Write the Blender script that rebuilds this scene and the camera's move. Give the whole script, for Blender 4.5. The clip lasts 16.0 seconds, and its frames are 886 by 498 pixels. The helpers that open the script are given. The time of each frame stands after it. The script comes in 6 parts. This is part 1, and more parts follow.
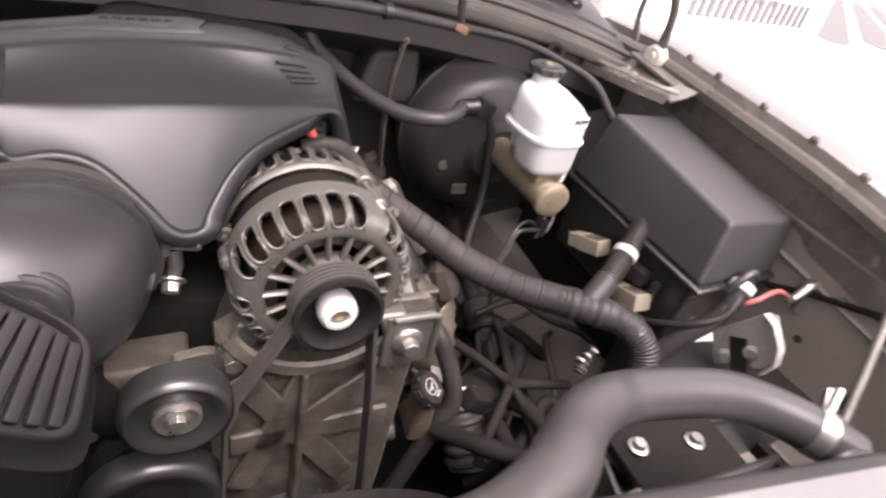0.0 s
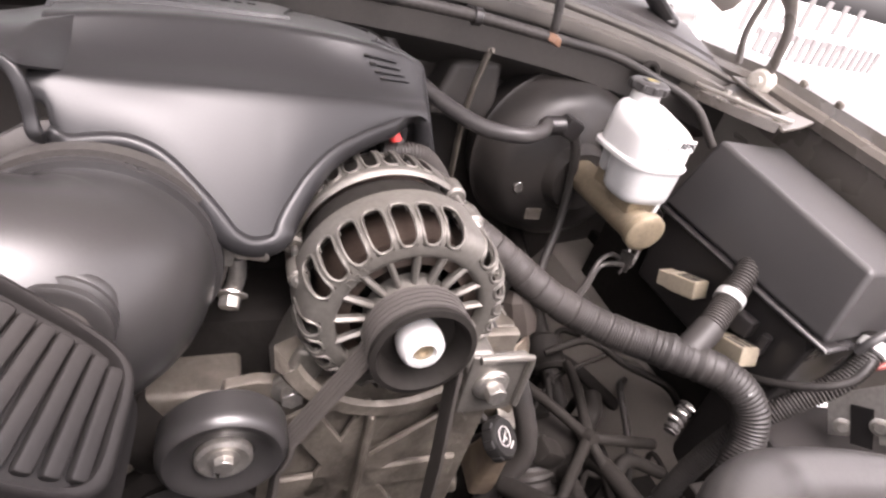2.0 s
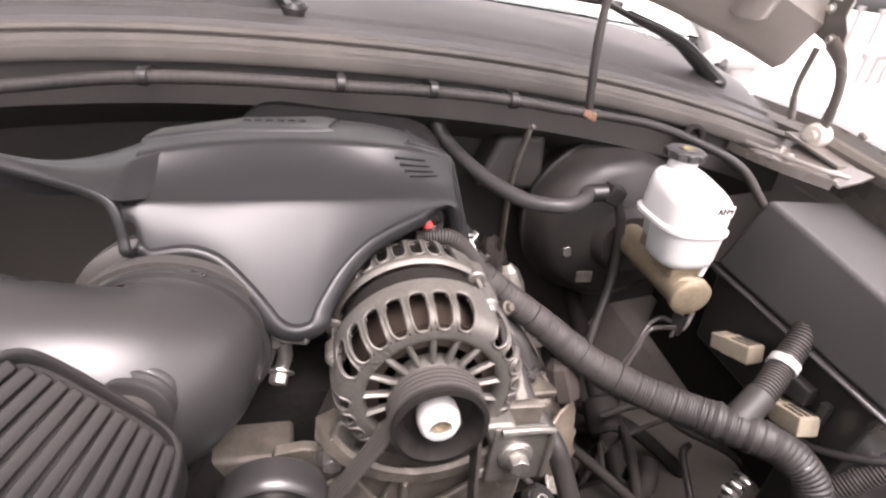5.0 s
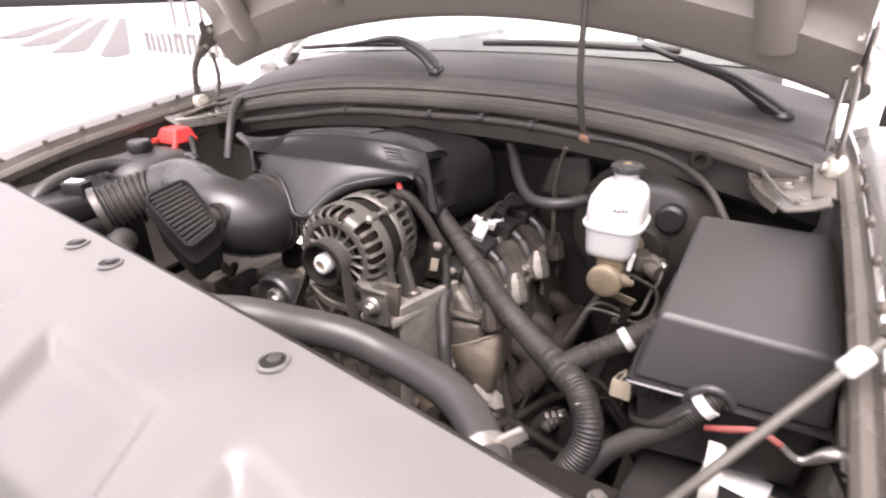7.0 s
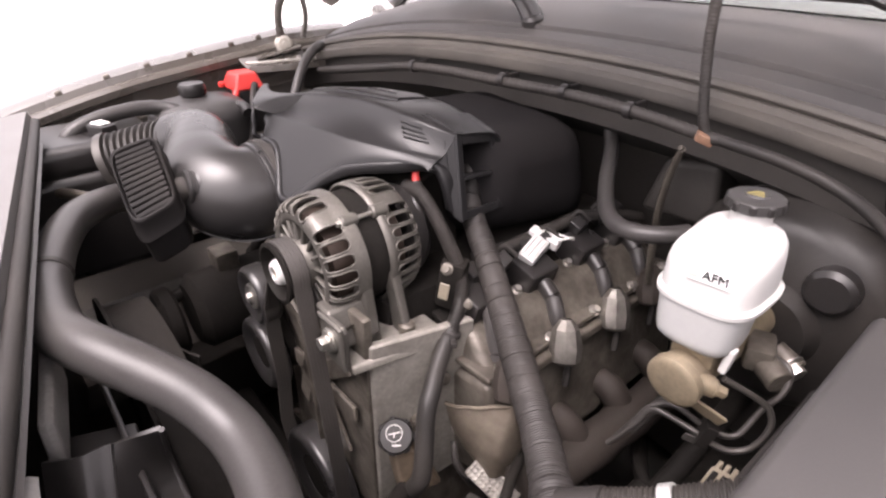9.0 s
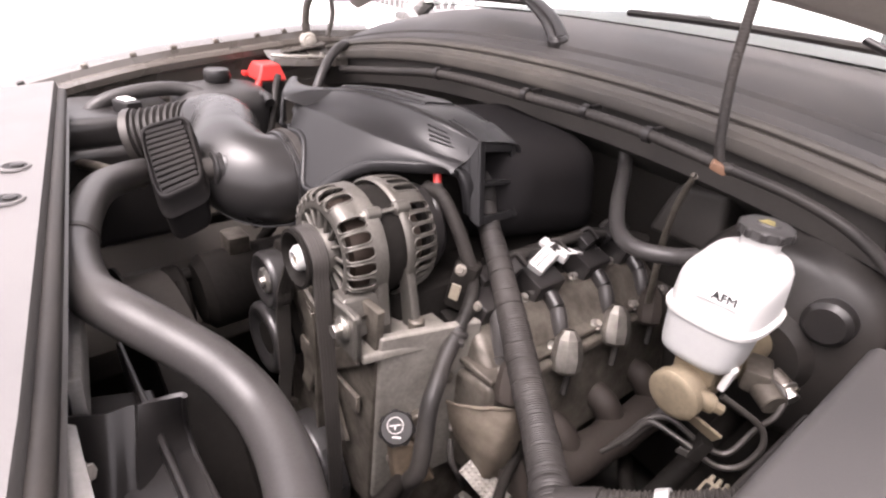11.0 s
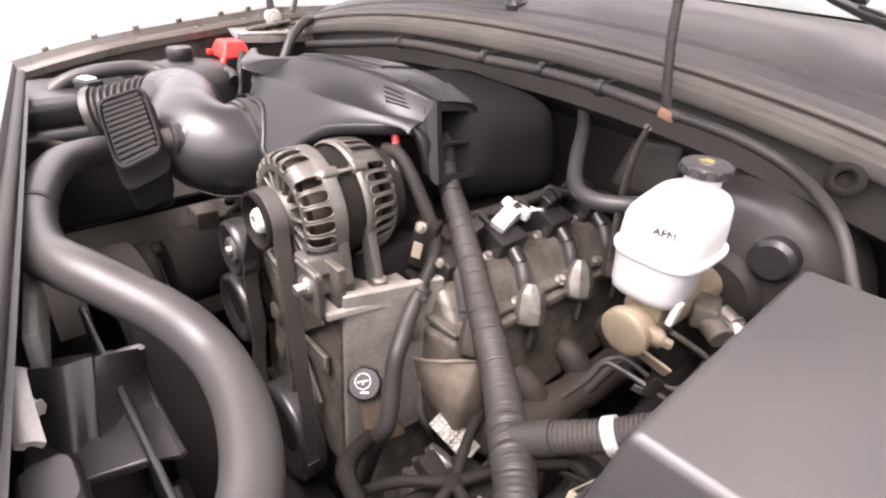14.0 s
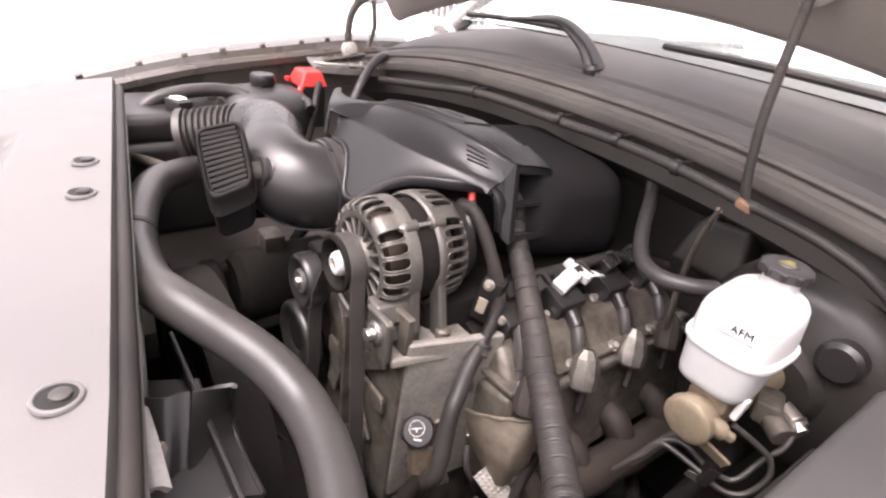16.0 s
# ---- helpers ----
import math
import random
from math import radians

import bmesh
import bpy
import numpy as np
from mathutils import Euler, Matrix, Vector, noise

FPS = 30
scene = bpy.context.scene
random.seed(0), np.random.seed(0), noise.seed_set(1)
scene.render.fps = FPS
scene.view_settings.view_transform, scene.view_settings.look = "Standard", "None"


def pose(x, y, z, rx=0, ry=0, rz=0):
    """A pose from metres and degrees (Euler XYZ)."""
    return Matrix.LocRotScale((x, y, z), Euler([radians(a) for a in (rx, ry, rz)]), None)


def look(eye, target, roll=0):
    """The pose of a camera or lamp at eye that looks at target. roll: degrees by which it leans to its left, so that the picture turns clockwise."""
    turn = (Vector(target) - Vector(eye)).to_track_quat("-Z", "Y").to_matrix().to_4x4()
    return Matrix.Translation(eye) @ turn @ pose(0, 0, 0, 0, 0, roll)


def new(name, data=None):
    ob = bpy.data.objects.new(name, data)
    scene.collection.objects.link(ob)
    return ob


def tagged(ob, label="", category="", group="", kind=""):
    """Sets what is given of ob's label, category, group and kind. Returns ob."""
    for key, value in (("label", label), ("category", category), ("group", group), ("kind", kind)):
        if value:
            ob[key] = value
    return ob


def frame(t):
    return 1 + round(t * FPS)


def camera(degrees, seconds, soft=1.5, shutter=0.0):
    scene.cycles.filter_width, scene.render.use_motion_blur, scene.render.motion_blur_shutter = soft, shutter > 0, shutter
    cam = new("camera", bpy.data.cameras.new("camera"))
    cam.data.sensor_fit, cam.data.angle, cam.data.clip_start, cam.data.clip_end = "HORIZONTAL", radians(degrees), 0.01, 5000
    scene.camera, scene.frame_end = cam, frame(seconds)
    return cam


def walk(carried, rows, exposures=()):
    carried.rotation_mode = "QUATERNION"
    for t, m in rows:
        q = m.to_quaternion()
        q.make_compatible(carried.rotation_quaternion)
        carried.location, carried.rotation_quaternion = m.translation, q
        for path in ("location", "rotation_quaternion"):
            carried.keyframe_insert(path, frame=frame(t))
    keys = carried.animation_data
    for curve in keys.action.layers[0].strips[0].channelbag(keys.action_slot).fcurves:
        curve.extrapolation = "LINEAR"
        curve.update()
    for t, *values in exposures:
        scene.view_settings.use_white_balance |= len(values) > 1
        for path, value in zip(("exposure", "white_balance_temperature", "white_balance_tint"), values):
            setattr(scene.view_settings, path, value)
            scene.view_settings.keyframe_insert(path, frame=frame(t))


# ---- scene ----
cam = camera(78.0, 16.0, soft=2.3, shutter=0.6)
PATH = [
    (0, pose(-0.0674, -0.3280, 1.3173, 55.99, -11.87, -24.00)),
    (0.5, pose(-0.0736, -0.2766, 1.2723, 55.84, -12.42, -21.77)),
    (1, pose(-0.0689, -0.2693, 1.2747, 56.39, -12.57, -20.72)),
    (1.5, pose(-0.0677, -0.2672, 1.2635, 56.34, -12.64, -19.91)),
    (2, pose(-0.0791, -0.2543, 1.2634, 57.58, -12.93, -18.35)),
    (2.5, pose(-0.0871, -0.2444, 1.2609, 58.16, -13.64, -16.85)),
    (3, pose(-0.0914, -0.2296, 1.2766, 58.99, -12.91, -15.69)),
    (3.5, pose(-0.0760, -0.2400, 1.2830, 59.33, -12.23, -15.60)),
    (4, pose(-0.0699, -0.2470, 1.2864, 59.75, -11.90, -15.86)),
    (4.5, pose(-0.0669, -0.2516, 1.2865, 60.06, -11.52, -15.55)),
    (4.7, pose(-0.0687, -0.2612, 1.3007, 60.61, -9.76, -14.72)),
    (6.8, pose(0.5809, -0.5722, 1.3805, 64.61, -0.38, 28.55)),
    (7, pose(0.6310, -0.5768, 1.3940, 64.94, 1.35, 30.23)),
    (7.5, pose(0.7503, -0.3714, 1.3810, 65.83, 1.81, 38.52)),
    (8, pose(0.7118, -0.2200, 1.4060, 64.37, 4.16, 48.80)),
    (8.5, pose(0.6315, -0.2031, 1.3703, 59.87, 2.05, 51.24)),
    (9, pose(0.6242, -0.2060, 1.3458, 60.98, 0.98, 49.67)),
    (9.2, pose(0.6220, -0.2070, 1.3494, 61.68, 0.68, 49.76)),
    (11.3, pose(0.6220, -0.2506, 1.3433, 61.89, -4.54, 51.13)),
    (11.5, pose(0.6358, -0.2387, 1.3437, 60.99, -4.15, 50.92)),
    (12, pose(0.6664, -0.2297, 1.3219, 60.68, -2.96, 49.40)),
    (12.5, pose(0.6668, -0.2344, 1.3264, 60.56, -2.93, 49.76)),
    (13, pose(0.6641, -0.2361, 1.3249, 60.66, -2.62, 49.73)),
    (13.5, pose(0.6645, -0.2385, 1.3281, 61.24, -2.76, 49.58)),
    (14, pose(0.6729, -0.2355, 1.3184, 60.81, -2.44, 49.21)),
    (14.5, pose(0.6734, -0.2379, 1.3311, 61.81, -2.18, 49.42)),
    (15, pose(0.6536, -0.2570, 1.3390, 60.77, -3.95, 52.09)),
    (15.5, pose(0.6370, -0.2760, 1.3633, 61.43, -5.38, 53.25)),
    (16, pose(0.6272, -0.2874, 1.3693, 62.35, -7.02, 54.30)),
]
EXPOSURES = [(0, 2.42, 6800, 24), (0.5, 2.64, 6800, 24), (1, 2.73, 6800, 24), (1.5, 2.83, 6800, 24), (4.5, 2.80, 6800, 24), (5.7, 2.62, 6800, 24), (7, 2.34, 6800, 24), (7.5, 2.29, 6800, 24), (8, 2.27, 6800, 24), (8.5, 2.07, 6800, 24), (9, 2.17, 6800, 24), (10.2, 2.32, 6800, 24), (11.5, 2.42, 6800, 24), (12.5, 2.64, 6800, 24), (13.5, 2.76, 6800, 24), (15, 2.70, 6800, 24), (15.5, 2.69, 6800, 24), (16, 2.37, 6800, 24)]

walk(cam, PATH, EXPOSURES)

# ---- light ----
world = bpy.data.worlds.new("overcast_sky")
scene.world = world
world.use_nodes = True
wn, wl = world.node_tree.nodes, world.node_tree.links
sky = wn.new("ShaderNodeTexSky")
sky.sky_type = "NISHITA"
sky.sun_disc = False
sky.sun_elevation, sky.sun_rotation = radians(69), radians(166)
sky.dust_density, sky.air_density = 6.0, 1.0
grey = wn.new("ShaderNodeHueSaturation")
grey.inputs["Saturation"].default_value = 0.08
wl.new(sky.outputs[0], grey.inputs["Color"])
wl.new(grey.outputs[0], wn["Background"].inputs["Color"])
wn["Background"].inputs["Strength"].default_value = 0.15
sun = new("sun", bpy.data.lights.new("sun", "SUN"))
sun.data.energy, sun.data.angle, sun.data.color = 0.6, radians(50), (1.0, 0.975, 0.945)
sun.matrix_world = look((0.35, -1.3, 4.8), (0, 0.1, 1.0))


# ---- materials ----
def nodes(name):
    m = bpy.data.materials.new(name)
    m.use_nodes = True
    return m, m.node_tree.nodes, m.node_tree.links, m.node_tree.nodes["Principled BSDF"]


def surface(name, base, rough=0.5, metal=0.0, dust=0.15, dust_colour=(0.22, 0.19, 0.165), grain=180.0, bump=0.12,
            stain=7.0, spread=0.35, coat=0.0, vary=0.0, relief=0.0, sheen=0.5):
    """A worn surface: base colour with large stains, fine grain in colour, gloss and relief, and a film of dust."""
    m, n, l, p = nodes(name)
    co = n.new("ShaderNodeTexCoord")
    big, fine = n.new("ShaderNodeTexNoise"), n.new("ShaderNodeTexNoise")
    big.inputs["Scale"].default_value, big.inputs["Detail"].default_value = stain, 6.0
    fine.inputs["Scale"].default_value, fine.inputs["Detail"].default_value = grain, 3.0
    for tex in (big, fine):
        l.new(co.outputs["Object"], tex.inputs["Vector"])
    lo = [c * (1 - spread) for c in base] + [1]
    hi = [min(1, c * (1 + spread)) for c in base] + [1]
    ramp = n.new("ShaderNodeMix")
    ramp.data_type = "RGBA"
    ramp.inputs[6].default_value, ramp.inputs[7].default_value = lo, hi
    l.new(fine.outputs["Fac"], ramp.inputs[0])
    film = n.new("ShaderNodeMix")
    film.data_type = "RGBA"
    film.inputs[7].default_value = (*dust_colour, 1)
    l.new(ramp.outputs[2], film.inputs[6])
    amount = n.new("ShaderNodeMapRange")
    amount.inputs["From Min"].default_value, amount.inputs["From Max"].default_value = 0.38, 0.72
    amount.inputs["To Min"].default_value, amount.inputs["To Max"].default_value = dust * 0.25, dust
    l.new(big.outputs["Fac"], amount.inputs["Value"])
    l.new(amount.outputs[0], film.inputs[0])
    out = film.outputs[2]
    if vary:
        info, hsv = n.new("ShaderNodeObjectInfo"), n.new("ShaderNodeHueSaturation")
        span = n.new("ShaderNodeMapRange")
        span.inputs["To Min"].default_value, span.inputs["To Max"].default_value = 1 - vary, 1 + vary
        l.new(info.outputs["Random"], span.inputs["Value"])
        l.new(span.outputs[0], hsv.inputs["Value"])
        l.new(out, hsv.inputs["Color"])
        out = hsv.outputs[0]
    l.new(out, p.inputs["Base Color"])
    gloss = n.new("ShaderNodeMapRange")
    gloss.inputs["To Min"].default_value, gloss.inputs["To Max"].default_value = max(0.02, rough - 0.13), min(1, rough + 0.16)
    l.new(big.outputs["Fac"], gloss.inputs["Value"])
    l.new(gloss.outputs[0], p.inputs["Roughness"])
    p.inputs["Metallic"].default_value = metal
    p.inputs["Specular IOR Level"].default_value = sheen
    p.inputs["Coat Weight"].default_value = coat
    if bump:
        b = n.new("ShaderNodeBump")
        b.inputs["Strength"].default_value, b.inputs["Distance"].default_value = bump, 0.0006
        l.new(fine.outputs["Fac"], b.inputs["Height"])
        if relief:
            mid, c = n.new("ShaderNodeTexNoise"), n.new("ShaderNodeBump")
            mid.inputs["Scale"].default_value, mid.inputs["Detail"].default_value = grain * 0.3, 5.0
            l.new(co.outputs["Object"], mid.inputs["Vector"])
            c.inputs["Strength"].default_value, c.inputs["Distance"].default_value = 0.6, relief
            l.new(mid.outputs["Fac"], c.inputs["Height"])
            l.new(c.outputs[0], b.inputs["Normal"])
        l.new(b.outputs[0], p.inputs["Normal"])
    return m


def glass(name, tint=(0.85, 0.93, 0.9)):
    m, n, l, p = nodes(name)
    p.inputs["Base Color"].default_value = (*tint, 1)
    p.inputs["Roughness"].default_value, p.inputs["Transmission Weight"].default_value = 0.02, 1.0
    p.inputs["IOR"].default_value = 1.45
    return m


PLASTIC = surface("black_plastic", (0.012, 0.0115, 0.012), 0.3, dust=0.06, grain=420, bump=0.10, sheen=0.4)
COVER = surface("satin_cover_plastic", (0.013, 0.0127, 0.0132), 0.32, sheen=0.28, dust=0.0, grain=700, bump=0.08, spread=0.15, stain=2)
DUCT = surface("smooth_duct_plastic", (0.017, 0.0165, 0.0168), 0.3, dust=0.07, dust_colour=(0.1, 0.085, 0.072), grain=420, bump=0.05, spread=0.15, stain=7)
LID = surface("grey_black_lid_plastic", (0.025, 0.0243, 0.0248), 0.44, dust=0.06, sheen=0.5, grain=600, bump=0.1, spread=0.15, stain=5)
SHIELD = surface("grey_sight_shield_plastic", (0.092, 0.088, 0.087), 0.36, dust=0.2, dust_colour=(0.2, 0.185, 0.175), grain=600, bump=0.1, spread=0.1)
RESIN = surface("matt_black_resin", (0.0095, 0.0092, 0.0096), 0.5, dust=0.05, grain=500, bump=0.12, sheen=0.05)
RUBBER = surface("black_rubber", (0.013, 0.0125, 0.0125), 0.45, dust=0.12, grain=260, bump=0.15, sheen=0.2)
HOSE = surface("dusty_hose_rubber", (0.03, 0.0288, 0.0288), 0.33, dust=0.12, dust_colour=(0.15, 0.13, 0.115), grain=300, bump=0.15, sheen=0.3)
LOOM = surface("corrugated_loom_plastic", (0.014, 0.0133, 0.0132), 0.55, dust=0.14, grain=300, bump=0.08, sheen=0.25)
TAPE = surface("cloth_loom_tape", (0.014, 0.0132, 0.0132), 0.48, dust=0.16, dust_colour=(0.15, 0.13, 0.115), grain=500, bump=0.3, sheen=0.25)
DARK = surface("grimy_black_metal", (0.011, 0.0102, 0.0095), 0.58, dust=0.09, dust_colour=(0.07, 0.058, 0.048), grain=120, bump=0.3, relief=0.003, sheen=0.04)
BELT = surface("belt_rubber", (0.024, 0.022, 0.021), 0.55, dust=0.2, grain=300, bump=0.2)
ALU = surface("cast_aluminium", (0.128, 0.121, 0.11), 0.48, 0.6, dust=0.7, dust_colour=(0.08, 0.072, 0.062), grain=260, bump=0.4, stain=18)
ALUDIRTY = surface("grimy_cast_aluminium", (0.15, 0.134, 0.113), 0.48, 0.4, dust=0.9, dust_colour=(0.032, 0.026, 0.021), grain=150, bump=0.6, stain=26, relief=0.005)
CASTING = surface("oily_grey_casting", (0.27, 0.255, 0.23), 0.52, 0.35, dust=0.6, dust_colour=(0.085, 0.073, 0.06), grain=160, bump=0.4, stain=24, relief=0.002)
STEEL = surface("zinc_steel", (0.47, 0.455, 0.43), 0.32, 0.9, dust=0.3, dust_colour=(0.3, 0.26, 0.2), grain=300, bump=0.15, stain=40)
LINE = surface("dark_coated_steel", (0.05, 0.047, 0.045), 0.42, 0.4, dust=0.3, dust_colour=(0.1, 0.085, 0.07), grain=300, bump=0.1)
RUST = surface("rusty_iron", (0.03, 0.024, 0.02), 0.7, 0.3, dust=0.5, dust_colour=(0.034, 0.025, 0.02), grain=140, bump=0.5, stain=22)
COPPER = surface("copper_winding", (0.04, 0.028, 0.022), 0.45, 0.5, dust=0.3, dust_colour=(0.06, 0.045, 0.035), grain=400, bump=0.4)
GOLD = surface("yellow_zinc_casting", (0.28, 0.23, 0.16), 0.42, 0.5, dust=0.5, dust_colour=(0.13, 0.105, 0.075), grain=200, bump=0.25, stain=25)
WHITE = surface("white_plastic", (0.45, 0.447, 0.44), 0.4, dust=0.12, dust_colour=(0.33, 0.3, 0.25), grain=200, bump=0.04, spread=0.03)
# Opaque, greyer copy of WHITE; the grey stands for light lost in the tank.
DULLWHITE = surface("dulled_white_plastic", (0.31, 0.313, 0.31), 0.35, dust=0.15, dust_colour=(0.3, 0.28, 0.24), grain=200, bump=0.04, spread=0.05)
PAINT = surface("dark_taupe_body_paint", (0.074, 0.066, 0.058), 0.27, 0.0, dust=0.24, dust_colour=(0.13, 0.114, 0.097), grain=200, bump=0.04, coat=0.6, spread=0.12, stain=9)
# Brighter copy of the body paint, standing in for light on inner panels.
LITPAINT = surface("brightened_inner_body_paint", (0.145, 0.132, 0.117), 0.38, 0.0, dust=0.35, dust_colour=(0.13, 0.114, 0.097), grain=200, bump=0.05, spread=0.12, stain=6)
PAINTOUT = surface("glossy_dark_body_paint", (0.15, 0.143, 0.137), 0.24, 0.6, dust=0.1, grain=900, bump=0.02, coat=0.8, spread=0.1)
COWL = surface("grey_cowl_plastic", (0.02, 0.019, 0.0195), 0.5, dust=0.14, grain=800, bump=0.2, spread=0.2)
SEAL = surface("weatherstrip_rubber", (0.026, 0.0245, 0.0235), 0.65, dust=0.35, dust_colour=(0.17, 0.15, 0.125), grain=300, bump=0.3)
REDTAPE = surface("dull_red_tape", (0.2, 0.035, 0.03), 0.5, dust=0.3, grain=200, bump=0.1)
RED = surface("red_plastic", (0.5, 0.03, 0.026), 0.4, dust=0.06, grain=200, bump=0.05, spread=0.08)
CREAM = surface("cream_connector_plastic", (0.19, 0.165, 0.115), 0.45, dust=0.6, grain=200, bump=0.1)
OILMARK = surface("worn_white_print", (0.42, 0.41, 0.4), 0.5, dust=0.3, grain=200, bump=0.0)
BLACKCAP = surface("black_cap_plastic", (0.009, 0.0088, 0.0088), 0.5, dust=0.08, dust_colour=(0.06, 0.05, 0.043), grain=200, bump=0.1, sheen=0.25)
OCHRE = surface("oil_stained_casting", (0.15, 0.115, 0.08), 0.6, 0.1, dust=0.8, dust_colour=(0.06, 0.045, 0.034), grain=140, bump=0.5, stain=40)
BUSH = surface("pale_nylon_bush", (0.36, 0.34, 0.3), 0.45, dust=0.4, grain=200, bump=0.1)
YELLOW = surface("yellow_print", (0.22, 0.18, 0.05), 0.5, dust=0.3, grain=200, bump=0.0)
BLACKPRINT = surface("black_print", (0.02, 0.02, 0.02), 0.5, dust=0.02, grain=200, bump=0.0)
LABEL = surface("white_paper_label", (0.8, 0.8, 0.79), 0.5, dust=0.05, grain=200, bump=0.0, spread=0.02)
CONCRETE = surface("pale_concrete", (0.66, 0.655, 0.645), 0.8, dust=0.15, dust_colour=(0.6, 0.58, 0.55), grain=40, bump=0.2, stain=0.7, spread=0.06)
INTERIOR = surface("dark_cabin_trim", (0.05, 0.05, 0.052), 0.7, dust=0.1, grain=200, bump=0.1)
# Bulkhead paint darkened to stand in for the raised hood's shade.
BULKHEAD = surface("shaded_bulkhead_paint", (0.018, 0.016, 0.0145), 0.6, dust=0.25, dust_colour=(0.05, 0.043, 0.036), grain=150, bump=0.4, stain=6)
ZINC = surface("dull_zinc_plate", (0.34, 0.325, 0.305), 0.42, 0.15, dust=0.35, dust_colour=(0.16, 0.14, 0.12), grain=150, bump=0.1, stain=14)
FELT = surface("sooty_foam_cover", (0.009, 0.0085, 0.009), 0.9, dust=0.02, grain=900, bump=0.6, sheen=0.05)
BOOSTER = surface("dusty_black_enamel", (0.013, 0.0122, 0.0118), 0.42, dust=0.14, dust_colour=(0.12, 0.1, 0.085), grain=160, bump=0.1, stain=14, sheen=0.35)
GLASS = glass("windscreen_glass")
ORANGE = surface("orange_brown_clip", (0.16, 0.08, 0.045), 0.5, dust=0.3)
FOIL = surface("heat_shield_foil", (0.3, 0.285, 0.26), 0.5, 0.9, dust=0.6, dust_colour=(0.06, 0.048, 0.038), grain=90, bump=0.8, stain=40, relief=0.006)


# ---- mesh helpers ----
def smooth(bm, angle=40):
    for f in bm.faces:
        f.smooth = True
    for e in bm.edges:
        if len(e.link_faces) == 2 and e.calc_face_angle(0) > radians(angle):
            e.smooth = False
    return bm


def part(name, bm, material, parent=None, label="", angle=40):
    """Links a bmesh as one mesh object, under a thing where one is given."""
    bmesh.ops.recalc_face_normals(bm, faces=bm.faces)
    smooth(bm, angle)
    me = bpy.data.meshes.new(name)
    bm.to_mesh(me)
    bm.free()
    me.materials.append(material)
    ob = new(name, me)
    if len(me.polygons) < 900:
        w = ob.modifiers.new("weighted_normal", "WEIGHTED_NORMAL")
        w.mode, w.weight, w.keep_sharp = "FACE_AREA", 50, True
    if parent:
        ob.parent = parent
        ob.matrix_parent_inverse = parent.matrix_world.inverted()
    if label:
        tagged(ob, label)
    return ob


def thing(name, at, label, category, group="", kind=""):
    """An Empty at a thing's base, to parent its parts."""
    ob = new(name)
    ob.empty_display_size = 0.02
    ob.location = at
    ob.matrix_world = Matrix.Translation(at)
    return tagged(ob, label, category, group, kind)


def add(bm, other):
    """Joins a second bmesh into the first."""
    me = bpy.data.meshes.new("tmp")
    other.to_mesh(me)
    other.free()
    bm.from_mesh(me)
    bpy.data.meshes.remove(me)
    return bm


def joined(*some):
    bm = some[0]
    for o in some[1:]:
        add(bm, o)
    return bm


def rbox(sx, sy, sz, m=Matrix(), bevel=0.004, seg=2, taper=1.0):
    """A box with rounded edges, about its centre; taper scales its top."""
    bm = bmesh.new()
    bmesh.ops.create_cube(bm, size=1)
    for v in bm.verts:
        k = taper if v.co.z > 0 else 1
        v.co = Vector((v.co.x * sx * k, v.co.y * sy * k, v.co.z * sz))
    if bevel:
        bmesh.ops.bevel(bm, geom=bm.edges[:], offset=min(bevel, 0.45 * min(sx, sy, sz)), segments=seg, profile=0.5, affect="EDGES")
    bm.transform(m)
    return bm


def hull8(corners, bevel=0.006, seg=3):
    """A box from eight corners: four below, four above, each going round the same way."""
    bm = bmesh.new()
    v = [bm.verts.new(c) for c in corners]
    for f in ((0, 1, 2, 3), (4, 5, 6, 7), (0, 1, 5, 4), (1, 2, 6, 5), (2, 3, 7, 6), (3, 0, 4, 7)):
        bm.faces.new([v[i] for i in f])
    if bevel:
        bmesh.ops.bevel(bm, geom=bm.edges[:], offset=bevel, segments=seg, profile=0.5, affect="EDGES")
    return bm


def lathe(profile, m=Matrix(), seg=32, turn=360):
    """Rows of (radius, height) turned round the local z axis."""
    bm = bmesh.new()
    full = turn >= 360
    rings = []
    for i in range(seg if full else seg + 1):
        a = radians(turn) * i / seg
        rings.append([bm.verts.new((r * math.cos(a), r * math.sin(a), h)) for r, h in profile])
    for i in range(seg):
        a, b = rings[i], rings[(i + 1) % len(rings)]
        for j in range(len(profile) - 1):
            bm.faces.new((a[j], b[j], b[j + 1], a[j + 1]))
    bmesh.ops.remove_doubles(bm, verts=bm.verts, dist=1e-6)
    bm.transform(m)
    return bm


def rod(r, h, m=Matrix(), bevel=0.001, seg=20):
    """A solid round bar from z = 0 to h."""
    b = min(bevel, r * 0.4, h * 0.4)
    return lathe([(0, 0), (r - b, 0), (r, b), (r, h - b), (r - b, h), (0, h)], m, seg)


def hexhead(r, h, m=Matrix(), flange=True):
    """A flanged hexagon bolt head."""
    bm = bmesh.new()
    bmesh.ops.create_cone(bm, cap_ends=True, segments=6, radius1=r, radius2=r * 0.97, depth=h, matrix=Matrix.Translation((0, 0, h * 0.65)))
    bmesh.ops.bevel(bm, geom=bm.edges[:], offset=r * 0.08, segments=1, affect="EDGES")
    if flange:
        add(bm, lathe([(0, 0), (r * 1.45, 0), (r * 1.45, h * 0.16), (r * 1.05, h * 0.3), (0, h * 0.3)], Matrix(), 18))
    bm.transform(m)
    return bm


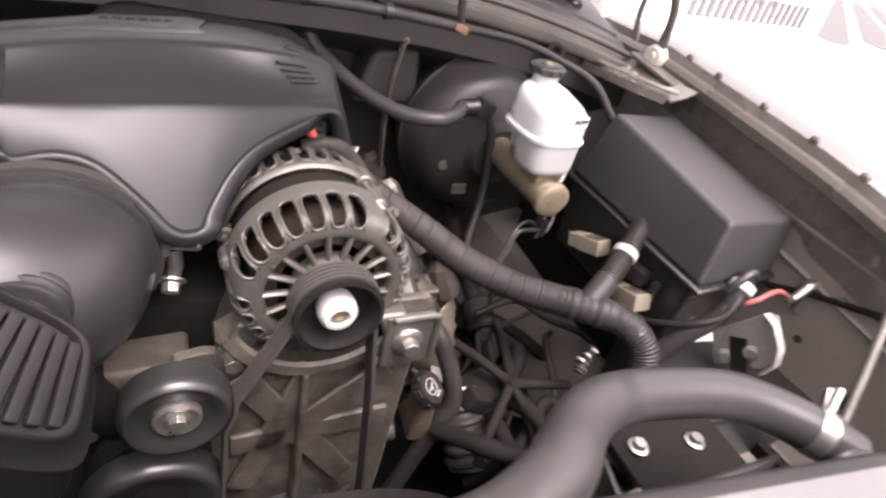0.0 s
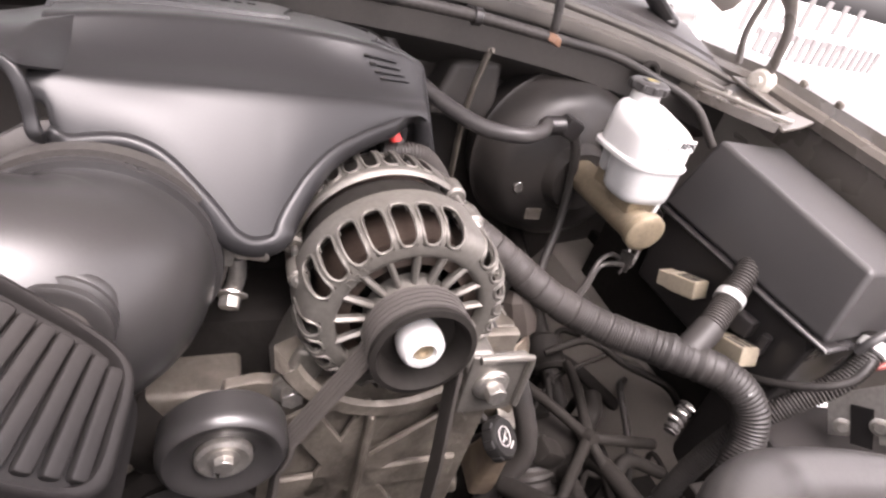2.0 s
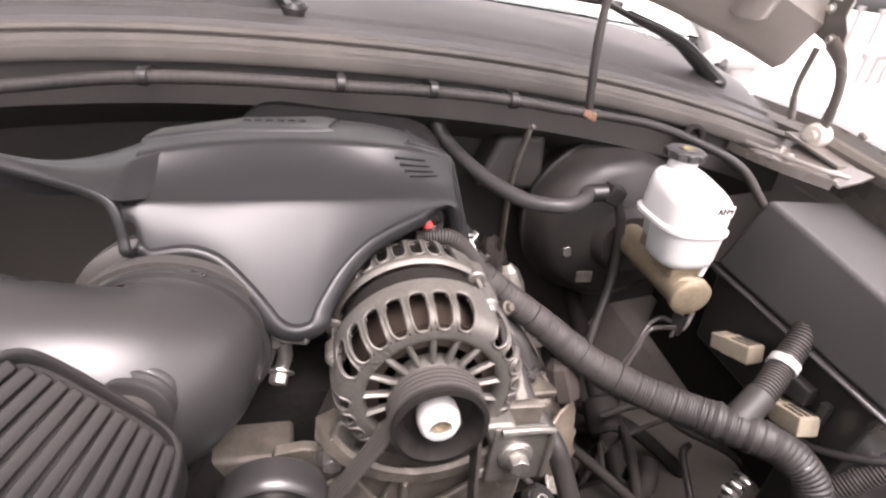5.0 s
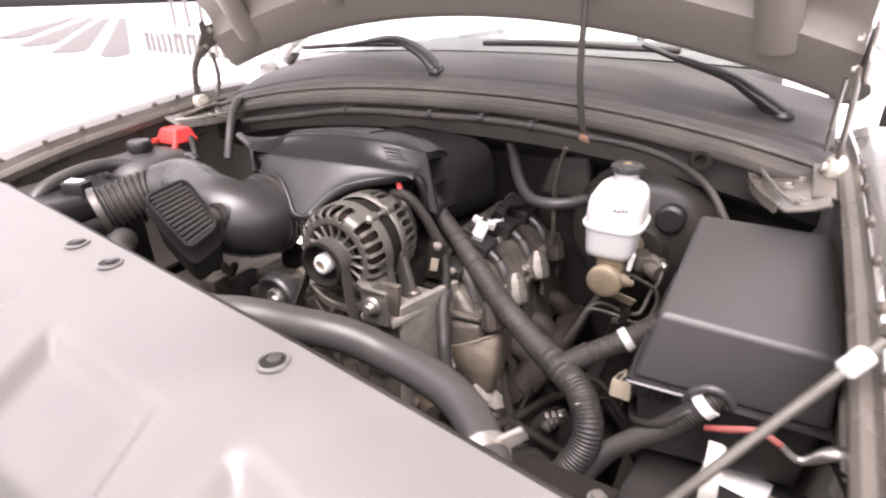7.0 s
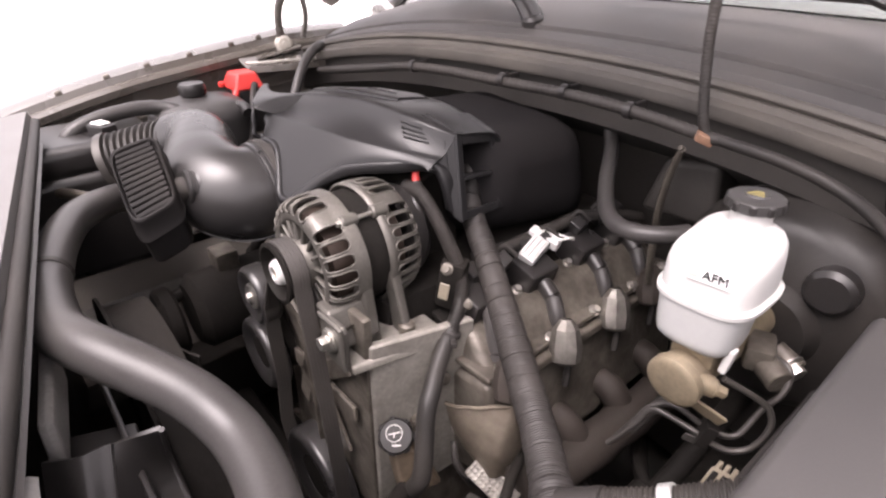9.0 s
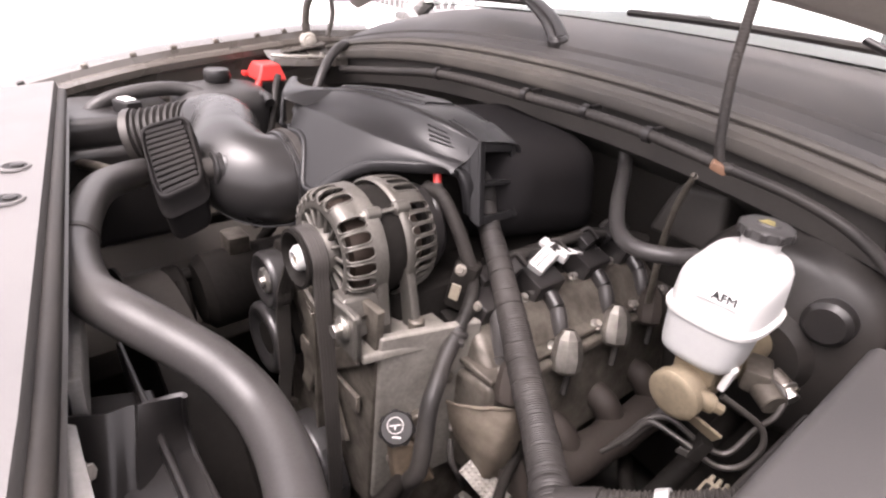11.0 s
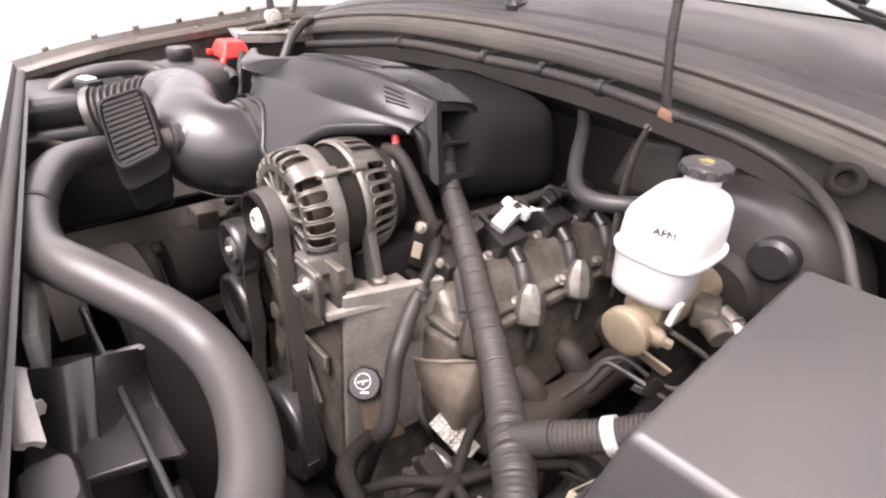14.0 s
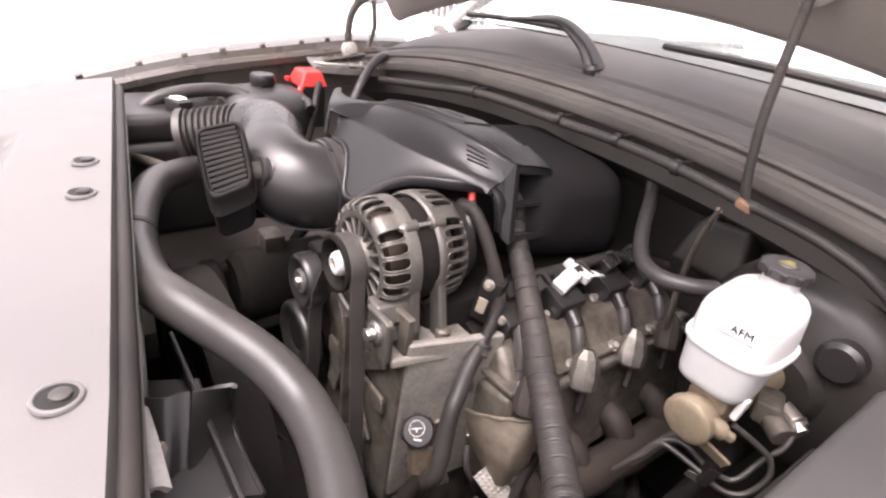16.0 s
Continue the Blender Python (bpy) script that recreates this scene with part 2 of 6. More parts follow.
def curve(points, n):
    """n points evenly along a smooth line through the given ones."""
    p = np.array(points, float)
    q = np.vstack([2 * p[0] - p[1], p, 2 * p[-1] - p[-2]])
    out = []
    for i in range(len(p) - 1):
        a, b, c, d = q[i:i + 4]
        for u in np.linspace(0, 1, 12, endpoint=False):
            out.append(0.5 * (2 * b + (c - a) * u + (2 * a - 5 * b + 4 * c - d) * u ** 2 + (3 * b - a - 3 * c + d) * u ** 3))
    out.append(p[-1])
    out = np.array(out)
    s = np.r_[0, np.cumsum(np.linalg.norm(np.diff(out, axis=0), axis=1))]
    t = np.linspace(0, s[-1], n)
    return np.stack([np.interp(t, s, out[:, k]) for k in range(3)], 1), s[-1]


def tube(points, r, n=40, seg=14, ribs=0, depth=0.0, flat=1.0, lumps=0.0, seed=1):
    """A round hose along a smooth line; ribs: corrugations in all, of that depth; r may be a list along the line."""
    if ribs:
        n = max(n, ribs * 4 + 1)
    p, length = curve(points, n)
    tan = np.gradient(p, axis=0)
    tan /= np.linalg.norm(tan, axis=1)[:, None]
    side = np.cross(tan[0], (0, 0, 1) if abs(tan[0][2]) < 0.9 else (1, 0, 0))
    side /= np.linalg.norm(side)
    radii = np.interp(np.linspace(0, 1, n), np.linspace(0, 1, len(r)), r) if isinstance(r, (list, tuple)) else np.full(n, r)
    bm, last = bmesh.new(), None
    for i in range(n):
        side = side - tan[i] * (side @ tan[i])
        side /= np.linalg.norm(side)
        up = np.cross(tan[i], side)
        k = radii[i]
        if ribs:
            k += depth * (1 if i % 4 in (1, 2) else -1)
        if lumps:
            k *= 1 + lumps * noise.noise(Vector(p[i]) * 60 + Vector((seed, 0, 0)))
        ring = [bm.verts.new(p[i] + k * (math.cos(a) * side + flat * math.sin(a) * up)) for a in np.linspace(0, 2 * math.pi, seg, endpoint=False)]
        if last:
            for j in range(seg):
                bm.faces.new((last[j], last[(j + 1) % seg], ring[(j + 1) % seg], ring[j]))
        else:
            bm.faces.new(ring)
        last = ring
    bm.faces.new(last[::-1])
    return bm


def loft(sections, caps=True, closed=True):
    """Faces between rows of points, each row with as many points."""
    bm = bmesh.new()
    rows = [[bm.verts.new(p) for p in s] for s in sections]
    k = len(rows[0])
    for a, b in zip(rows, rows[1:]):
        for j in range(k if closed else k - 1):
            bm.faces.new((a[j], a[(j + 1) % k], b[(j + 1) % k], b[j]))
    if caps and closed:
        bm.faces.new(rows[0])
        bm.faces.new(rows[-1][::-1])
    return bm


def sheet(rows, thick):
    """A curved panel from rows of points, with thickness."""
    bm = loft(rows, False, False)
    bmesh.ops.recalc_face_normals(bm, faces=bm.faces)
    bmesh.ops.solidify(bm, geom=bm.faces[:], thickness=thick)
    return bm


def prism(poly, depth, m=Matrix(), bevel=0.002, seg=2):
    """A flat outline, in x and y, raised to z = depth."""
    bm = bmesh.new()
    f = bm.faces.new([bm.verts.new((x, y, 0)) for x, y in poly])
    up = bmesh.ops.extrude_face_region(bm, geom=[f])
    for v in up["geom"]:
        if isinstance(v, bmesh.types.BMVert):
            v.co.z += depth
    bmesh.ops.recalc_face_normals(bm, faces=bm.faces)
    if bevel:
        bmesh.ops.bevel(bm, geom=bm.edges[:], offset=bevel, segments=seg, profile=0.5, affect="EDGES", clamp_overlap=True)
    bm.transform(m)
    return bm


def along(a, b, roll=0.0):
    """A pose at a whose z axis points to b."""
    d = Vector(b) - Vector(a)
    return Matrix.Translation(a) @ d.to_track_quat("Z", "Y").to_matrix().to_4x4() @ Matrix.Rotation(roll, 4, "Z")


def superell(cx, cy, cz, w, h, power, n, axis="y"):
    """A rounded rectangle of points about a centre, across the given axis."""
    out = []
    for i in range(n):
        a = 2 * math.pi * (i + 0.5) / n
        c, s = math.cos(a), math.sin(a)
        u, v = abs(c) ** (2 / power) * math.copysign(w / 2, c), abs(s) ** (2 / power) * math.copysign(h / 2, s)
        out.append((cx + u, cy, cz + v) if axis == "y" else (cx, cy + u, cz + v) if axis == "x" else (cx + u, cy + v, cz))
    return out


# ---- setting ----
FRONT = Matrix.Rotation(radians(90), 4, "X")  # local z to the front of the vehicle


def ground_sheet():
    bm = bmesh.new()
    bmesh.ops.create_grid(bm, x_segments=24, y_segments=24, size=300)
    return bm


tagged(part("ground", ground_sheet(), CONCRETE), "pale sunlit concrete yard under the vehicle", "ground", kind="structure")


def fender(side):
    """The front wing: outer skin, inner ledge with its gutter, and the apron below."""
    s = side
    f = thing("front_fender", (s * 0.85, 0.0, 0.45), "dark painted front wing with a bolted inner ledge", "car fender", "front wings")
    ys = np.linspace(-0.62, 0.62, 26)

    def top(y):
        return 1.163 - 0.115 * max(0, 0.42 - y) - 0.19 * max(0, 0.10 - y) ** 1.6

    skin = [[(s * x, y, top(y) + dz) for x, dz in ((0.765, -0.006), (0.785, 0.004), (0.82, 0.004), (0.87, -0.006), (0.92, -0.03), (0.96, -0.08), (0.98, -0.17), (0.985, -0.35), (0.975, -0.6))] for y in ys]
    part("outer_skin", sheet(skin, 0.003), PAINTOUT, f)
    ledge = [[(s * x, y, top(y) + dz) for x, dz in ((0.762, -0.006), (0.758, -0.022), (0.748, -0.024), (0.744, -0.03), (0.746, -0.042), (0.768, -0.05), (0.777, -0.16))] for y in ys]
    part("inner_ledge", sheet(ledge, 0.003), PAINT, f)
    for y in (-0.42, -0.3, -0.19, -0.075, 0.02, 0.105, 0.2, 0.3, 0.37):
        part("ledge_clip", rbox(0.008, 0.014, 0.012, pose(s * 0.762, y, top(y) - 0.002, 8, 0, 0), 0.003, 1), ALUDIRTY if y > -0.1 else PLASTIC, f)
    return f


fender(-1)
fender(1)


def apron(side):
    """The wheelhouse wall inside the engine bay."""
    s = side
    rows = [[(s * x, y, z) for x, z in ((0.772, 1.09 - 0.12 * max(0, 0.4 - y)), (0.776, 0.98), (0.776, 0.8), (0.73, 0.72), (0.6, 0.68), (0.52, 0.55), (0.5, 0.35))] for y in np.linspace(-0.4, 0.62, 14)]
    a = thing("wheelhouse_apron", (s * 0.72, 0.1, 0.35), "dusty taupe painted inner wheelhouse panel", "body panel", "wheelhouse aprons")
    part("panel", sheet(rows, 0.004), LITPAINT, a)
    part("pressed_rib", tube([(s * 0.772, 0.33, 0.99), (s * 0.772, 0.1, 0.965), (s * 0.773, -0.12, 0.93), (s * 0.773, -0.3, 0.9)], 0.007, 20, 8, flat=0.6), LITPAINT, a)
    part("seam_flange", hull8([(s * 0.768, -0.33, 0.985), (s * 0.776, -0.33, 0.985), (s * 0.776, 0.45, 1.035), (s * 0.768, 0.45, 1.035), (s * 0.768, -0.33, 0.992), (s * 0.776, -0.33, 0.992), (s * 0.776, 0.45, 1.043), (s * 0.768, 0.45, 1.043)], 0.002, 1), LITPAINT, a)
    for y in (-0.22, -0.05, 0.12, 0.29):
        part("flange_bolt", hexhead(0.005, 0.005, along((s * 0.77, y, 0.955 + 0.06 * y), (s * 0.6, y, 0.955 + 0.06 * y))), ALUDIRTY, a)
    return a


apron(-1)
apron(1)


def cowl():
    """Firewall top, cowl lip with its rubber seal, and the plastic cowl panel up to the screen."""
    c = thing("cowl", (0, 0.55, 0.5), "dusty grey plastic cowl panel above the bulkhead", "cowl panel", kind="structure")
    xs = np.linspace(-0.74, 0.74, 33)

    def lip(x):
        return 1.192 - 0.075 * (abs(x) / 0.72) ** 2.4

    def fore(x):
        return 0.49 - 0.04 * (x / 0.72) ** 2

    rows = [[(x, fore(x) + dy, lip(x) + dz) for dy, dz in ((0.16, -0.75), (0.15, -0.3), (0.12, -0.14), (0.05, -0.10), (0.02, -0.085), (0.018, -0.03))] for x in xs]
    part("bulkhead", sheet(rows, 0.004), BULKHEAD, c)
    rows = [[(x, fore(x) + dy, lip(x) + dz) for dy, dz in ((0.018, -0.03), (0.0, -0.03), (-0.004, -0.024), (-0.004, -0.012), (0.006, -0.008), (0.014, -0.008), (0.016, 0.0), (0.045, 0.002))] for x in xs]
    part("lip_channel", sheet(rows, 0.003), SEAL, c)
    part("rubber_seal", tube([(x, fore(x) + 0.028, lip(x) + 0.006) for x in xs], 0.008, 80, 10, flat=0.8), SEAL, c)
    rows = [[(x, fore(x) + 0.045 + dy, lip(x) + dz) for dy, dz in ((0, 0.0), (0.006, 0.0), (0.012, 0.016), (0.04, 0.024), (0.042, 0.018), (0.048, 0.018), (0.05, 0.03), (0.08, 0.042), (0.15, 0.063), (0.24, 0.078))] for x in xs]
    part("cowl_panel", sheet(rows, 0.004), COWL, c)
    return c


cowl()


def screen():
    w = thing("windscreen", (0, 0.75, 1.2), "sloping laminated windscreen above the cowl", "windscreen", kind="structure")
    xs = np.linspace(-0.72, 0.72, 15)
    rows = [[(x * (1 - 0.1 * v), 0.71 + 0.06 * (x / 0.72) ** 2 + 0.62 * v, 1.262 - 0.03 * (x / 0.72) ** 2 + 0.46 * v) for x in xs] for v in np.linspace(0, 1, 7)]
    g = part("pane", sheet(rows, 0.005), GLASS, w)
    g.visible_shadow = False
    for s in (-1, 1):
        part("screen_pillar", tube([(s * 0.76, 0.76, 1.2), (s * 0.73, 1.0, 1.42), (s * 0.68, 1.36, 1.72)], 0.035, 12, 10), PAINTOUT, w)
    part("roof", sheet([[(x, 1.34 + 1.3 * v, 1.72 + 0.03 * math.sin(v * 3)) for x in xs] for v in np.linspace(0, 1, 6)], 0.03), PAINTOUT, w)
    part("dashboard", rbox(1.3, 0.5, 0.3, pose(0, 1.3, 1.08), 0.08, 4), INTERIOR, w)
    part("steering_wheel", lathe([(0.17 + 0.014 * math.cos(a), 0.014 * math.sin(a)) for a in np.linspace(0, 6.283, 9)], pose(0.37, 1.5, 1.28, 65), 28), INTERIOR, w)
    # Doors are unseen, added so that the ground beneath stays in shade.
    for s in (-1, 1):
        part("door", rbox(0.1, 1.9, 0.9, pose(s * 0.88, 1.75, 0.75), 0.03, 2), PAINTOUT, w)
    return w


screen()


def hood():
    """The raised hood: outer skin, inner frame and its hinges."""
    h = thing("hood", (0, 0.55, 1.2), "dark raised hood seen from below, with pressed inner frame", "car hood")
    xs = np.linspace(-0.74, 0.74, 25)
    up = Vector((0, -0.55, 0.84)).normalized()

    def rear(x):
        return Vector((x, 0.56, 1.34 - 0.245 * x * x))

    def row(v, drop):
        out = []
        for x in xs:
            p = rear(x) + up * (1.05 * v) + Vector((0, 0.84, 0.55)) * drop
            out.append(p)
        return out

    part("outer_skin", sheet([row(v, 0.05) for v in np.linspace(0, 1, 9)], 0.003), PAINTOUT, h)
    inner = []
    for v, d in ((0, 0.05), (0.0, 0.012), (0.02, 0.0), (0.10, 0.0), (0.115, 0.02), (0.14, 0.03), (0.9, 0.03), (0.93, 0.0), (1.0, 0.0), (1.0, 0.05)):
        inner.append(row(v, d))
    part("inner_panel", sheet(inner, 0.003), LITPAINT, h)
    for s in (-1, 1):
        part("inner_rib", tube([rear(s * 0.62) + up * 0.06 + Vector((0, 0.84, 0.55)) * 0.005, rear(s * 0.58) + up * 0.5, rear(s * 0.5) + up * 0.95], 0.035, 16, 10, flat=0.6), LITPAINT, h)
        part("inner_rib", tube([rear(s * 0.3) + up * 0.08, rear(s * 0.12) + up * 0.5, rear(s * 0.05) + up * 0.95], 0.03, 16, 10, flat=0.6), LITPAINT, h)
    return h


HOOD = hood()


def radiator_cover():
    """The plastic sight shield over the radiator: a sheet with recesses and fastener wells."""
    r = thing("radiator_cover", (0, -0.5, 0.95), "satin black plastic radiator cover with fastener wells and recesses", "radiator cover")

    def edge(x):
        return -0.236 - 0.145 * x - 0.02 * max(0, x - 0.3)

    rows = []
    vs = np.linspace(0, 1, 96)

    def within(x, y, poly):
        """How far inside a convex outline a place lies."""
        return min(((bx - ax) * (y - ay) - (by - ay) * (x - ax)) / math.hypot(bx - ax, by - ay) for (ax, ay), (bx, by) in zip(poly, poly[1:] + poly[:1]))

    dents = ([(0.007, -0.358), (0.09, -0.5), (0.3, -0.51), (0.237, -0.38)], [(0.325, -0.395), (0.35, -0.5), (0.55, -0.5), (0.405, -0.397), (0.345, -0.383)], [(-0.33, -0.30), (-0.25, -0.45), (-0.04, -0.46), (-0.1, -0.335)])
    for x in np.linspace(-0.62, 0.66, 190):
        row = []
        for v in vs:
            y = edge(x) - 0.52 * v
            z = 1.096 - 0.05 * v - 0.09 * max(0, v - 0.6)
            for poly in dents:
                k = max(0.0, min(1.0, within(x, y, poly) / 0.026))
                z -= 0.016 * k * k * (3 - 2 * k)
            row.append((x, y, z))
        lip = (row[0][0], row[0][1] + 0.004, row[0][2] - 0.012)
        rows.append([(lip[0], lip[1] - 0.004, lip[2] - 0.014), lip] + row)
    part("shield", sheet(rows, 0.003), SHIELD, r)
    for x in (0.287, -0.05, -0.153):
        y = -0.265 - 0.145 * x
        z = 1.088
        part("fastener_well", lathe([(0.016, 0.0065), (0.0152, 0.0086), (0.014, 0.0092), (0.0128, 0.009), (0.012, 0.0078)], pose(x, y, z), 28), SHIELD, r)
        # Flat black disc painted for the shade that a deeper well would hold.
        part("well_shade", lathe([(0.0125, 0.0083), (0.008, 0.0083), (0, 0.0083)], pose(x, y, z), 24), BLACKCAP, r, "black disc standing in for the shade of a deep well")
        part("fastener", lathe([(0.0068, 0.0083), (0.0065, 0.0102), (0.003, 0.011), (0, 0.0106)], pose(x, y + 0.002, z), 16), LINE if x > 0.2 else PLASTIC, r)
    part("edge_seal", tube([(x, edge(x) + 0.008, 1.078) for x in np.linspace(-0.6, 0.66, 12)], 0.009, 50, 10), RUBBER, r)
    part("crossmember", rbox(1.3, 0.04, 0.1, pose(0.0, -0.36, 0.98, 0, 0, -7.5), 0.012), DARK, r)
    return r


radiator_cover()


# ---- engine ----
def engine():
    """Block, head with rocker cover, and the front casting, as one engine."""
    e = thing("engine", (0.0, 0.3, 0.45), "grimy cast aluminium engine block with dusty ribs", "engine")
    part("block", hull8([(-0.2, 0.08, 0.42), (0.2, 0.08, 0.42), (0.2, 0.62, 0.42), (-0.2, 0.62, 0.42), (-0.16, 0.08, 0.84), (0.13, 0.08, 0.84), (0.13, 0.62, 0.84), (-0.16, 0.62, 0.84)], 0.02), ALUDIRTY, e)
    part("cylinder_head", hull8([(0.13, 0.17, 0.64), (0.285, 0.17, 0.68), (0.285, 0.62, 0.68), (0.13, 0.62, 0.64), (0.12, 0.17, 0.83), (0.255, 0.17, 0.85), (0.255, 0.62, 0.85), (0.12, 0.62, 0.83)], 0.012), ALUDIRTY, e)
    part("head_step", hull8([(0.25, 0.18, 0.835), (0.268, 0.18, 0.835), (0.268, 0.61, 0.83), (0.25, 0.61, 0.83), (0.25, 0.18, 0.85), (0.266, 0.18, 0.85), (0.266, 0.61, 0.845), (0.25, 0.61, 0.845)], 0.004), ALUDIRTY, e)
    part("rocker_cover", hull8([(0.10, 0.18, 0.845), (0.245, 0.18, 0.852), (0.245, 0.61, 0.852), (0.10, 0.61, 0.845), (0.10, 0.19, 0.89), (0.2, 0.19, 0.9), (0.2, 0.6, 0.9), (0.10, 0.6, 0.89)], 0.014), ALUDIRTY, e)
    part("cover_flange", hull8([(0.1, 0.172, 0.848), (0.256, 0.172, 0.852), (0.256, 0.615, 0.852), (0.1, 0.615, 0.848), (0.1, 0.172, 0.857), (0.256, 0.172, 0.861), (0.256, 0.615, 0.861), (0.1, 0.615, 0.857)], 0.003), ALUDIRTY, e)
    for y in (0.2, 0.3, 0.4, 0.5, 0.59):
        part("cover_bolt", hexhead(0.0065, 0.008, along((0.25, y, 0.86), (0.3, y, 0.93))), STEEL, e)
    part("front_cover", hull8([(-0.13, 0.075, 0.55), (0.15, 0.075, 0.55), (0.16, 0.18, 0.55), (-0.13, 0.18, 0.55), (-0.13, 0.075, 0.80), (0.15, 0.075, 0.80), (0.17, 0.18, 0.82), (-0.13, 0.18, 0.82)], 0.015), ALUDIRTY, e)
    for x, y, z, r in ((0.178, 0.12, 0.77, 0.012), (0.183, 0.16, 0.83, 0.01), (0.17, 0.09, 0.70, 0.014)):
        part("boss", rod(r, 0.03, along((x - 0.015, y, z), (x + 0.02, y - 0.012, z + 0.005)), 0.003), ALUDIRTY, e)
    # Housing drawn in black metal to darken this shaded corner of the engine.
    part("pump_housing", joined(rod(0.055, 0.05, Matrix.Translation((-0.1, 0.09, 0.79)) @ FRONT, 0.01, 28), rod(0.03, 0.09, along((-0.1, 0.075, 0.82), (-0.17, 0.08, 0.9)), 0.006, 20), rod(0.026, 0.1, along((-0.05, 0.08, 0.84), (-0.14, 0.085, 0.86)), 0.006, 20)), DARK, e)
    part("front_ledge", hull8([(-0.2, 0.07, 0.875), (-0.06, 0.06, 0.875), (-0.06, 0.16, 0.875), (-0.2, 0.16, 0.875), (-0.2, 0.075, 0.897), (-0.06, 0.066, 0.902), (-0.06, 0.16, 0.905), (-0.2, 0.16, 0.9)], 0.006), ALUDIRTY, e)
    for x, z in ((-0.185, 0.86), (-0.15, 0.845), (-0.19, 0.81)):
        part("boss", rod(0.013, 0.05, Matrix.Translation((x, 0.1, z)) @ FRONT, 0.003), ALUDIRTY, e)
    part("valley", rbox(0.3, 0.5, 0.12, pose(-0.02, 0.36, 0.88), 0.02), DARK, e)
    return e


engine()


def alternator_bracket():
    b = thing("alternator_bracket", (0.06, 0.06, 0.6), "grimy cast aluminium front bracket with triangular ribs", "engine bracket")
    plate = [(-0.13, 0.60), (0.15, 0.60), (0.165, 0.90), (0.17, 0.965), (0.12, 0.965), (0.11, 0.92), (0.0, 0.92), (-0.05, 0.93), (-0.075, 0.925), (-0.085, 0.86), (-0.05, 0.82), (-0.05, 0.70), (-0.09, 0.62)]
    part("front_plate", prism([(x, z) for x, z in plate], 0.012, Matrix.Translation((0, 0.062, 0)) @ FRONT, 0.003), ALUDIRTY, b)
    part("side_wall", hull8([(0.142, 0.055, 0.62), (0.156, 0.055, 0.62), (0.2, 0.2, 0.66), (0.186, 0.2, 0.66), (0.156, 0.055, 0.925), (0.17, 0.055, 0.925), (0.2, 0.2, 0.915), (0.186, 0.2, 0.915)], 0.004), CASTING, b)
    part("bolt_tab", prism([(0.112, 0.9), (0.162, 0.9), (0.167, 0.906), (0.168, 0.96), (0.163, 0.967), (0.112, 0.967)], 0.008, Matrix.Translation((0, 0.031, 0)) @ FRONT, 0.003), ALU, b)
    part("tab_rim", tube([(0.118, 0.0215, 0.9655), (0.16, 0.0215, 0.9655), (0.1665, 0.0215, 0.958), (0.1665, 0.0215, 0.908)], 0.0035, 14, 8), ALU, b)
    part("top_shelf", hull8([(0.1, 0.03, 0.895), (0.17, 0.03, 0.895), (0.19, 0.17, 0.885), (0.1, 0.17, 0.885), (0.1, 0.03, 0.908), (0.168, 0.03, 0.908), (0.187, 0.17, 0.9), (0.1, 0.17, 0.9)], 0.004), CASTING, b)
    part("shelf_lug", rod(0.011, 0.022, pose(0.15, 0.125, 0.897), 0.003), ALUDIRTY, b)
    part("lower_arc", lathe([(0.086, 0.0), (0.104, 0.002), (0.105, 0.026), (0.1, 0.034), (0.089, 0.034), (0.086, 0.03)], Matrix.Translation((0.055, 0.064, 1.0)) @ FRONT @ Matrix.Rotation(radians(205), 4, "Z"), 30, 128), ALUDIRTY, b)
    for a, c in (((0.05, 0.90), (-0.02, 0.72)), ((-0.02, 0.90), (0.1, 0.70)), ((0.13, 0.88), (0.0, 0.78)), ((-0.03, 0.80), (0.14, 0.80)), ((0.04, 0.66), (0.04, 0.9))):
        part("rib", rbox(0.007, 0.03, math.dist(a, c), along((a[0], 0.042, a[1]), (c[0], 0.042, c[1])) @ Matrix.Translation((0, 0, math.dist(a, c) / 2)), 0.002, 1), ALUDIRTY, b)
    return b


alternator_bracket()


